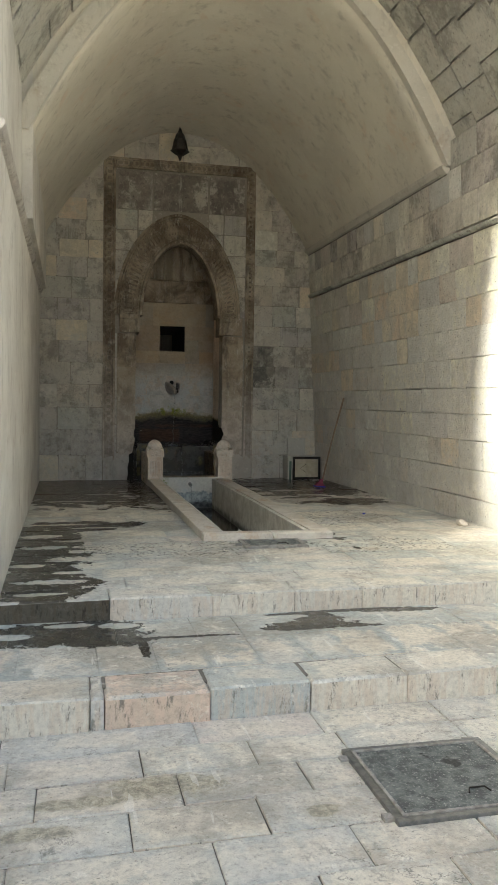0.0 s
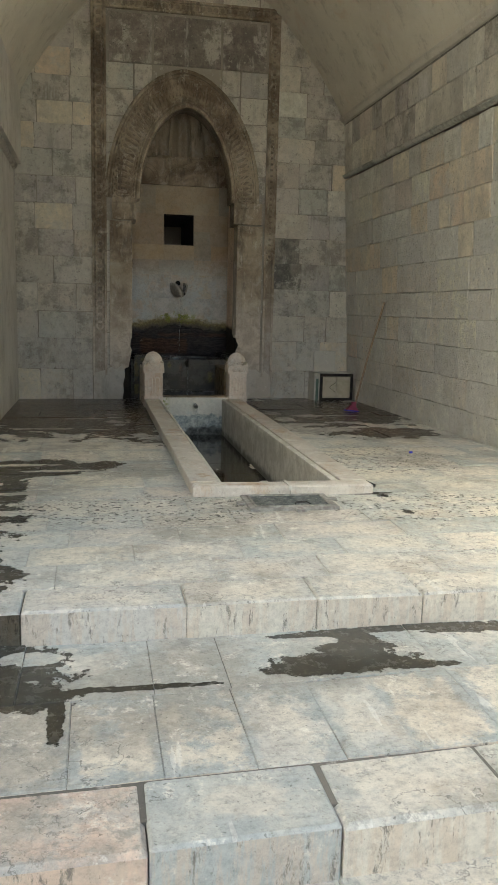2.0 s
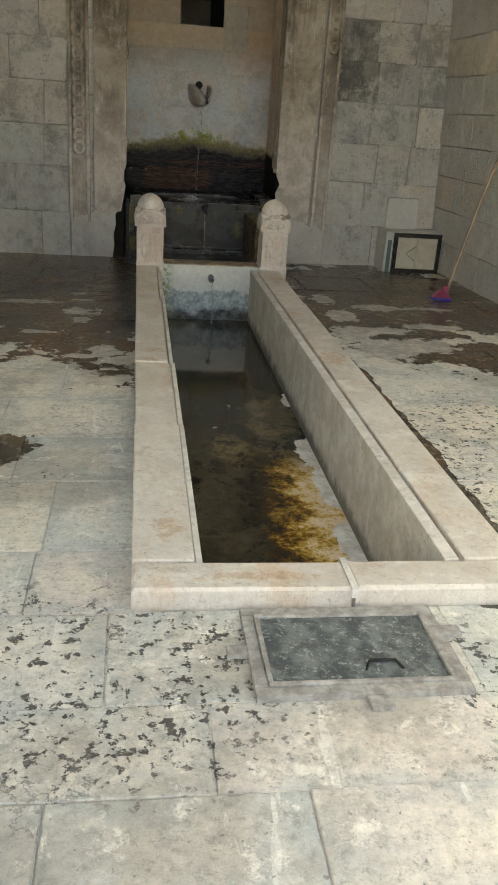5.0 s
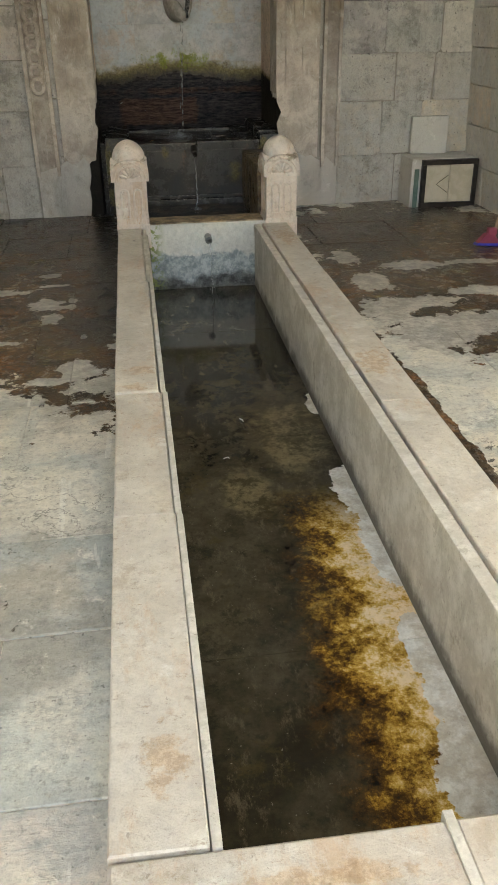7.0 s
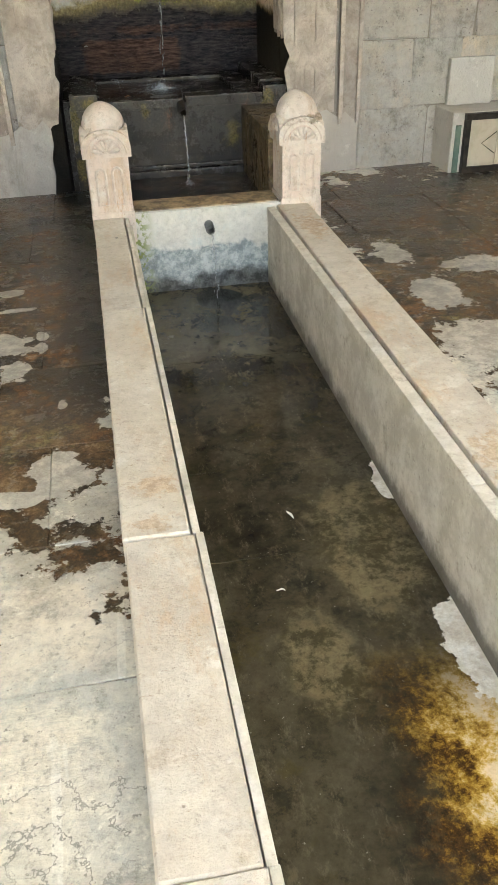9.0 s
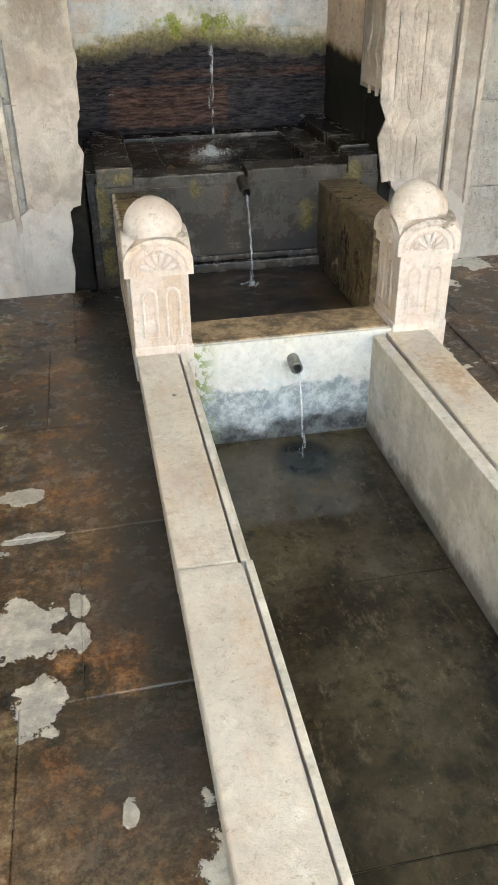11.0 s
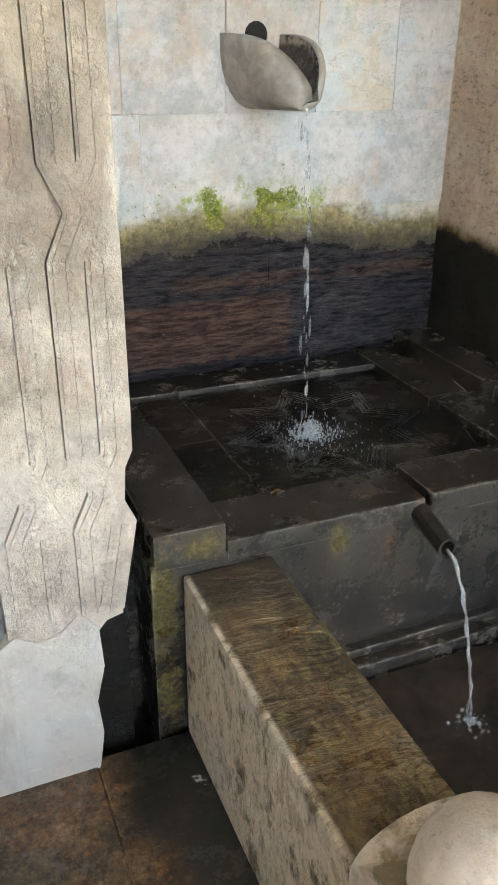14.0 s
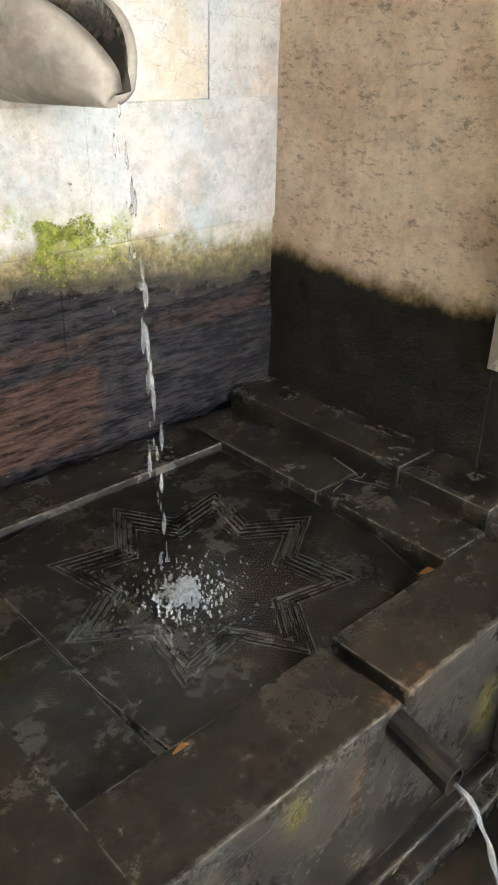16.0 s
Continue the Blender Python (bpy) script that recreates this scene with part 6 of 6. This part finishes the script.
broom = thing("push_broom", "pink-headed broom with a wooden handle leaning on the side wall", "broom")
bm = bmesh.new()
add_tube(bm, [(3.80, 11.57, 0.40), (3.95, 11.59, 1.02), (4.14, 11.62, 1.69)], 0.0125, 8)
part("handle", bm, WOOD, broom)
bm = bmesh.new()
add_prism(bm, [(-0.03, 0.075), (0.03, 0.075), (0.10, 0.0), (-0.10, 0.0)], 0.04, pose(3.765, 11.545, 0.335, 90, 6, 12))
part("bristles", bm, PINK, broom, "magenta bristles")
part("socket", box(3.755, 3.815, 11.545, 11.595, 0.40, 0.45, bevel=0.01), PINK, broom)
bm = bmesh.new()
add_prism(bm, [(-0.095, 0.012), (0.095, 0.012), (0.103, -0.004), (-0.103, -0.004)], 0.044, pose(3.765, 11.543, 0.335, 90, 6, 12))
part("bristle_tips", bm, BLUE, broom, "bluish bristle tips")


def hatch(x0, x1, y0, y1, z, label, lugs, rim):
    ob = thing("access_hatch", label, "hatch", "", (0, 0, z))
    w = 0.035
    for a in ((x0, x1, y0, y0 + w), (x0, x1, y1 - w, y1), (x0, x0 + w, y0 + w, y1 - w), (x1 - w, x1, y0 + w, y1 - w)):
        part("rim_bar", box(*a, -0.03, 0.014, bevel=0.004), rim, ob)
    for a in ((x0 + w, x1 - w, y0 + w, y0 + w + 0.014), (x0 + w, x1 - w, y1 - w - 0.014, y1 - w), (x0 + w, x0 + w + 0.014, y0 + w + 0.014, y1 - w - 0.014), (x1 - w - 0.014, x1 - w, y0 + w + 0.014, y1 - w - 0.014)):
        part("lid_edge", box(*a, -0.03, 0.020, bevel=0.003), RUST, ob)
    part("lid", box(x0 + w + 0.014, x1 - w - 0.014, y0 + w + 0.014, y1 - w - 0.014, -0.03, 0.012), LID, ob, "mottled dark concrete lid infill")
    bm = bmesh.new()
    cx = x0 + (x1 - x0) * 0.62
    cy = y0 + (y1 - y0) * 0.24
    add_tube(bm, [(cx - 0.05, cy, 0.014), (cx - 0.035, cy + 0.03, 0.020), (cx + 0.035, cy + 0.03, 0.020), (cx + 0.05, cy, 0.014)], 0.004, 6)
    part("lift_ring", bm, IRON, ob)
    for lx, ly in lugs:
        part("lug", box(lx - 0.03, lx + 0.03, ly - 0.022, ly + 0.022, -0.01, 0.010, bevel=0.003), RUST, ob)
    return ob


hatch(1.25, 1.95, 2.78, 3.44, 0.004, "square worn metal and concrete hatch in the court paving", [(1.245, 3.36), (1.24, 2.84), (1.9, 3.44)], STEEL)
hatch(1.52, 2.085, 6.67, 7.045, 0.352, "rectangular hatch with mottled dark lid before the trough", [(1.495, 6.86), (1.83, 6.645), (2.11, 6.93)], RUST)

cap_blue = thing("bottle_cap", "small blue plastic bottle cap on the floor", "cap", "", (3.32, 8.55, floor_z(3.32, 8.55)))
bm = bmesh.new()
add_lathe(bm, [(0.016, 0.0), (0.016, 0.014), (0.013, 0.018)], (0, 0, 0), 12)
part("shell", bm, BLUE, cap_blue)
rock = thing("loose_stone", "small pale broken stone by the side wall", "stone", "", (4.02, 7.55, floor_z(4.0, 7.5)))
bm = bmesh.new()
bmesh.ops.create_icosphere(bm, subdivisions=2, radius=0.06)
for v in bm.verts:
    v.co *= 1 + 0.35 * noise.noise(v.co * 18)
    v.co.z = max(v.co.z * 0.7 + 0.03, 0.0)
part("lump", bm, RIM, rock)

moss = thing("moss", "bright green moss tuft on the niche wall under the spout", "moss")
tagged(moss, kind="stuff")
bm = bmesh.new()
for i in range(5600):
    x = 1.80 + rng.gauss(0, 0.115)
    z = 1.425 + rng.gauss(0, 0.040) + 0.06 * noise.noise((x * 9, 0, 0))
    if noise.noise((x * 11, 3.0, z * 13)) < 0.10 + 2.2 * max(0.0, z - 1.44):
        continue
    p = Vector((x, NICHE_Y - 0.002 - rng.uniform(0, 0.006), z))
    a, l = rng.uniform(0, 6.3), rng.uniform(0.003, 0.009)
    d = Vector((math.cos(a) * l, -rng.uniform(0.2, 1) * l, math.sin(a) * l))
    s1 = Vector((-math.sin(a), 0, math.cos(a))) * l * 0.45
    bm.faces.new([bm.verts.new(q) for q in (p, p + d * 0.5 + s1, p + d, p + d * 0.5 - s1)])
part("leaves", bm, MOSS, moss)

def flake(name, x, y, z, w, l, turn, material, label, category):
    """A thin curled scrap lying flat: feather, leaf, chip."""
    ob = thing(name, label, category, "", (x, y, z))
    ob.rotation_euler = (0, 0, math.radians(turn))
    bm = bmesh.new()
    rows = []
    for i in range(7):
        k = i / 6
        half = w * math.sin(math.pi * (0.06 + 0.88 * k)) * 0.5
        rows.append([bm.verts.new((s * half, (k - 0.5) * l, 0.002 + 0.004 * (s * s) + 0.004 * math.sin(k * 5))) for s in (-1, 0, 1)])
    for a, b in zip(rows, rows[1:]):
        for i in range(2):
            bm.faces.new((a[i], a[i + 1], b[i + 1], b[i]))
    bmesh.ops.solidify(bm, geom=bm.faces[:], thickness=0.0015)
    part("blade", bm, material, ob, smooth=True)


WHITE = plain("feather_white", (0.72, 0.72, 0.70), (0.82, 0.82, 0.80), 0.7)
LEAF = plain("dry_leaf", (0.32, 0.14, 0.03), (0.48, 0.24, 0.06), 0.7, 0.0, 60)
flake("feather", 1.80, 9.88, -0.048, 0.012, 0.055, 15, WHITE, "small white feather on the wet trough bed", "feather")
flake("feather", 1.68, 9.50, -0.048, 0.008, 0.03, 70, WHITE, "small white feather on the wet trough bed", "feather")
flake("dry_leaf", 2.225, 13.475, POOL + 0.008, 0.016, 0.035, 60, LEAF, "small orange leaf caught at the pool's edge", "leaf")
flake("dry_leaf", 1.52, 13.44, TOP - 0.002, 0.010, 0.03, 80, LEAF, "small orange leaf on the black slab", "leaf")
flake("feather", 1.29, 14.33, 1.06, 0.012, 0.05, 30, WHITE, "small white feather stuck on the black wall", "feather")
anchor = thing("anchor_bolt", "small rusty bolt stub set in the rim slab", "bolt", "", (1.318, 11.80, RIM_Z))
bm = bmesh.new()
add_lathe(bm, [(0.009, -0.002), (0.009, 0.002), (0.006, 0.002), (0.006, 0.0005), (0.003, 0.003)], (0, 0, 0), 10)
part("stub", bm, STEEL, anchor)

# ---- pieces: wall blocks, slabs ----
def right_at(u, v, w):
    """u along the wall, v up, w out of the wall."""
    return (right_x(v) - w, u, v)


def back_at(u, v, w):
    return (u, WALL_Y - w, v)


def niche_at(u, v, w):
    return (u, NICHE_Y - w, v)


def flank_at(u, v, w):
    return (NICHE_R - 0.02 - w, u, v)


levels = [0.28, 0.62, 0.93, 1.24, 1.52, 1.80, 2.12, 2.44, 2.75, 3.07, 3.385]
for z0, z1 in zip(levels, levels[1:]):
    ys = courses(MOUTH, WALL_Y + 0.01, 0.42, 0.17)
    for y0, y1 in zip(ys, ys[1:]):
        c = (y0 + y1) / 2
        pick = rng.random()
        # BRIGHT is likelier near the mouth: stronger light there put into block tone
        kind = BRIGHT if pick < (0.72 if c < 9.5 else 0.55 if c < 11 else 0.35) else TAN if pick > 0.91 else PALE if pick > 0.78 or c > 9.5 else STONE
        if 2.44 <= z0 < 3.0 and 8.9 < c < 10.2:
            kind = TAN
        if 2.1 < z0 < 2.2 and 11.6 < c < 13:
            kind = TAN
        stone("block", wall_right, kind, right_at, y0 + 0.001, y1 - 0.001, z0 + 0.001, z1 - 0.001, 0.12, 0.006, rng.uniform(-0.003, 0.002), 0.006)
levels = [3.475, 3.82, 4.14]
for z0, z1 in zip(levels, levels[1:]):
    ys = courses(MOUTH, WALL_Y + 0.01, 0.42, 0.14)
    for y0, y1 in zip(ys, ys[1:]):
        kind = PALE if rng.random() < 0.5 else BRIGHT if rng.random() < 0.25 or (3.4 < z0 < 3.6 and 8.7 < y0 < 9.1) else STONE
        stone("block", wall_right, kind, right_at, y0 + 0.004, y1 - 0.004, z0 + 0.001, z1 - 0.001, 0.12, 0.006, rng.uniform(-0.003, 0.003), 0.006)
ys = courses(MOUTH, 8.05, 0.5, 0.12)
for y0, y1 in zip(ys, ys[1:]):
    stone("block", wall_right, STONE, right_at, y0 + 0.004, y1 - 0.004, 4.145, 4.46, 0.12, 0.010, rng.uniform(-0.008, 0.006))

levels = [0.26, 0.70, 1.12, 1.48, 1.85, 2.21, 2.56, 2.89, 3.24, 3.58, 3.90, 4.18, 4.50, 4.84, 5.18, 5.52, 5.80, 6.1]
TAN_LEFT = {(0.26, 0), (2.56, 1), (3.58, 0), (3.90, 1), (4.50, 1), (5.52, 9)}
for z0, z1 in zip(levels, levels[1:]):
    lefts = [LEFT - 0.05, -0.15 + rng.uniform(-0.04, 0.05), 0.335 + rng.uniform(-0.05, 0.04), 0.57] if z0 not in (0.70, 1.85, 3.24) else [LEFT - 0.05, 0.06, 0.57]
    if z1 > 5.53:
        lefts = [0.3, 0.9, 1.45, 1.85]
    for i, (x0, x1) in enumerate(zip(lefts, lefts[1:])):
        kind = TAN if (z0, i) in TAN_LEFT or (z0 == 3.90 and i == 2) or (z1 > 5.53 and i != 1) else STONE
        stone("block", wall_back, kind, back_at, x0 + 0.004, x1 - 0.004, z0 + 0.001, z1 - 0.001, 0.08, 0.006, rng.uniform(-0.004, 0.002), 0.006)
    rights = courses(3.08, RIGHT + 0.05, 0.42, 0.12)
    if z1 > 5.53:
        rights = [1.86, 2.3, 2.8, 3.3]
    for i, (x0, x1) in enumerate(zip(rights, rights[1:])):
        kind = DARK if (1.4 < z0 < 2.6 and rng.random() < 0.35) else TAN if (z0 in (3.24, 0.70) and i == len(rights) - 2) else STONE
        if z0 == 4.18 and i == 0:
            kind = BRIGHT
        stone("block", wall_back, kind, back_at, x0 + 0.004, x1 - 0.004, z0 + 0.001, z1 - 0.001, 0.08, 0.007, rng.uniform(-0.005, 0.003), 0.007)
# spandrel blocks inside the frame, outside the arch band
for z0, z1 in ((3.02, 3.36), (3.37, 3.70), (3.71, 4.04), (4.05, 4.38), (4.39, 4.71)):
    for x0, x1 in ((0.76, 1.12), (2.56, 2.93), (1.13, 1.36), (2.30, 2.55)):
        lim = max((u for u, v in arch_in if v > z0 - 0.02), default=None, key=lambda u: abs(u - OPEN_C))
        near = min(abs(x0 - OPEN_C), abs(x1 - OPEN_C))
        if lim is not None and near < abs(lim - OPEN_C) + 0.03:
            continue
        stone("block", wall_back, STONE, back_at, x0 + 0.003, x1 - 0.003, z0, z1, 0.08, 0.008, -0.004)
for z0, z1 in ((0.64, 1.2), (1.21, 1.75), (1.76, 2.3), (2.31, 2.7)):
    stone("block", wall_back, STONE, back_at, 0.757, 0.798, z0, z1, 0.05, 0.005, -0.006)

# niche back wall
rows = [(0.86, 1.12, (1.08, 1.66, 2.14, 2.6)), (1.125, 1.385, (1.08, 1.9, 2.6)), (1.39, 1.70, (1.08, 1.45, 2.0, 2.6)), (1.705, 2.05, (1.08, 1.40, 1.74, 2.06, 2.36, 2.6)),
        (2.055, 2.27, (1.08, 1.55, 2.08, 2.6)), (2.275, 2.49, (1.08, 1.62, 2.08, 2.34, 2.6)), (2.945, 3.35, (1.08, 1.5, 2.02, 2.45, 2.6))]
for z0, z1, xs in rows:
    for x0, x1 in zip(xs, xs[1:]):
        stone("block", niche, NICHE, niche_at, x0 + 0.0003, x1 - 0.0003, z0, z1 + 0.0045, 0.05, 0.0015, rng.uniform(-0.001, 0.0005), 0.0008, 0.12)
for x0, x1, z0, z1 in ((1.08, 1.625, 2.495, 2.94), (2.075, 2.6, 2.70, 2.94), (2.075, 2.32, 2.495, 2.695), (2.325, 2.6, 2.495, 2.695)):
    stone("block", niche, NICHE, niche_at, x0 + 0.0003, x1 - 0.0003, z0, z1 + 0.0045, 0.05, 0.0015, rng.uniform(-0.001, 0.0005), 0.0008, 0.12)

# upper floor slabs
FLOOR_ROWS = [(5.27, 5.53, (0.28, 0.97, 1.55, 2.05)), (5.53, 5.82, (1.14, 1.69)), (5.82, 6.10, (0.78, 1.325, 1.87)), (6.10, 6.40, (0.45, 1.04, 1.60)), (6.40, 6.68, (0.32, 0.855, 1.40, 2.2)),
              (6.68, 7.06, (0.55, 1.15, 2.12)), (7.06, 7.42, (0.91,)), (7.42, 7.95, (0.30,)), (7.95, 8.40, (0.75,)), (8.40, 8.90, (0.15, 0.62)), (8.90, 9.42, (0.85,)), (9.42, 9.95, (0.38,)),
              (9.95, 10.55, (0.80,)), (10.55, 11.2, (0.2, 0.95)), (11.2, 11.85, (0.60,)), (11.85, 12.5, (0.85,)), (12.5, 13.26, (0.25,))]


def floor_at(u, v, w):
    return (u, v, floor_z(u, v) + w)


def step_at(u, v, w):
    return (u, v + 0.035 * (u - 1.0), TREAD + w - 0.004 * math.sin(u * 2.1))


def court_at(u, v, w):
    return (u, v + 0.03 * (u - 1.0), w)


def joints(lo, hi, known, mean, spread):
    """The known joint lines, carried on at uneven steps to lo and hi."""
    out = [k for k in known if lo + 0.1 < k < hi - 0.1] or [(lo + hi) / 2 + rng.uniform(-0.2, 0.2)]
    while out[0] - lo > mean * 1.4:
        out.insert(0, out[0] - rng.uniform(mean - spread, mean + spread))
    while hi - out[-1] > mean * 1.4:
        out.append(out[-1] + rng.uniform(mean - spread, mean + spread))
    return [lo, *out, hi]


def tone():
    return rng.choices((PAVE, PAVE_CREAM, PAVE_BLUE), (0.52, 0.36, 0.12))[0]


for y0, y1, known in FLOOR_ROWS:
    front_row = y0 < 5.3
    for a, b in ([(LEFT, RIGHT + 0.06)] if y0 < 7.0 else [(LEFT, 1.222), (2.437, RIGHT + 0.06)]):
        xs = joints(a, b, known, 0.60, 0.14)
        for x0, x1 in zip(xs, xs[1:]):
            kind = (PAVE if x0 < 0.5 else PAVE_CREAM) if front_row else tone() if y0 < 9.4 else PAVE
            stone("slab", step_upper if front_row else floor, kind, floor_at, x0 + 0.0012, x1 - 0.0012, y0 + 0.0012, y1 - 0.0012, 0.2 if front_row else 0.07, 0.009 if front_row else 0.0025, rng.uniform(-0.0015, 0.0015), 0.0015, 0.3 if front_row else 0.2)
for x0, x1, kind in ((-2.0, -1.2, PAVE), (-1.2, -0.45, PAVE_CREAM), (-0.45, 0.115, PAVE_CREAM), (0.115, 0.185, PAVE), (0.185, 0.72, PAVE_PINK), (0.72, 1.26, PAVE_BLUE), (1.26, 1.81, PAVE_CREAM), (1.81, 2.36, PAVE_CREAM), (2.36, 2.95, PAVE),
                     (2.95, 3.6, PAVE_PINK), (3.6, 4.3, PAVE_BLUE), (4.3, 5.2, PAVE), (5.2, 6.2, PAVE_CREAM)):
    stone("slab", step_lower, kind, step_at, x0 + 0.0018, x1 - 0.0018, FRONT, 4.25, 0.2, 0.011, rng.uniform(-0.003, 0.003), 0.003, 0.4)
for y0, y1, known, mean in ((4.253, 4.785, (0.17, 0.50, 0.79, 1.08, 1.375, 1.62, 1.95), 0.36), (4.788, 5.34, (0.30, 0.80, 1.09, 1.95), 0.6)):
    xs = joints(-2.0, 6.2, known, mean, 0.1)
    for x0, x1 in zip(xs, xs[1:]):
        stone("slab", step_lower, PAVE_TREAD if y0 < 4.5 else PAVE_BLUE, step_at, x0 + 0.0008, x1 - 0.0008, y0, y1, 0.07, 0.003, rng.uniform(-0.0015, 0.0015), 0.0015, 0.2)
COURT_ROWS = [(0.5, 0.95, ()), (0.95, 1.4, ()), (1.4, 1.75, ()), (1.75, 2.05, ()), (2.05, 2.30, ()), (2.30, 2.55, (0.2, 0.85)), (2.55, 2.84, (-0.2, 0.53, 1.07)), (2.84, 3.12, (0.24, 0.76, 1.26)), (3.12, 3.40, (-0.12, 0.47, 1.02)),
              (3.40, 3.665, (-0.25, 0.33, 0.85, 1.30)), (3.665, 3.96, (-0.30, 0.62, 1.25, 1.93))]
for y0, y1, known in COURT_ROWS:
    xs = joints(-2.2, 5.5, known, 0.58, 0.14)
    for x0, x1 in zip(xs, xs[1:]):
        stone("slab", court, rng.choice((PAVE, PAVE_CREAM, PAVE)), court_at, x0 + 0.0025, x1 - 0.0025, y0 + 0.0025, y1 - 0.0025, 0.07, 0.004, rng.uniform(-0.002, 0.002), 0.003, 0.4)
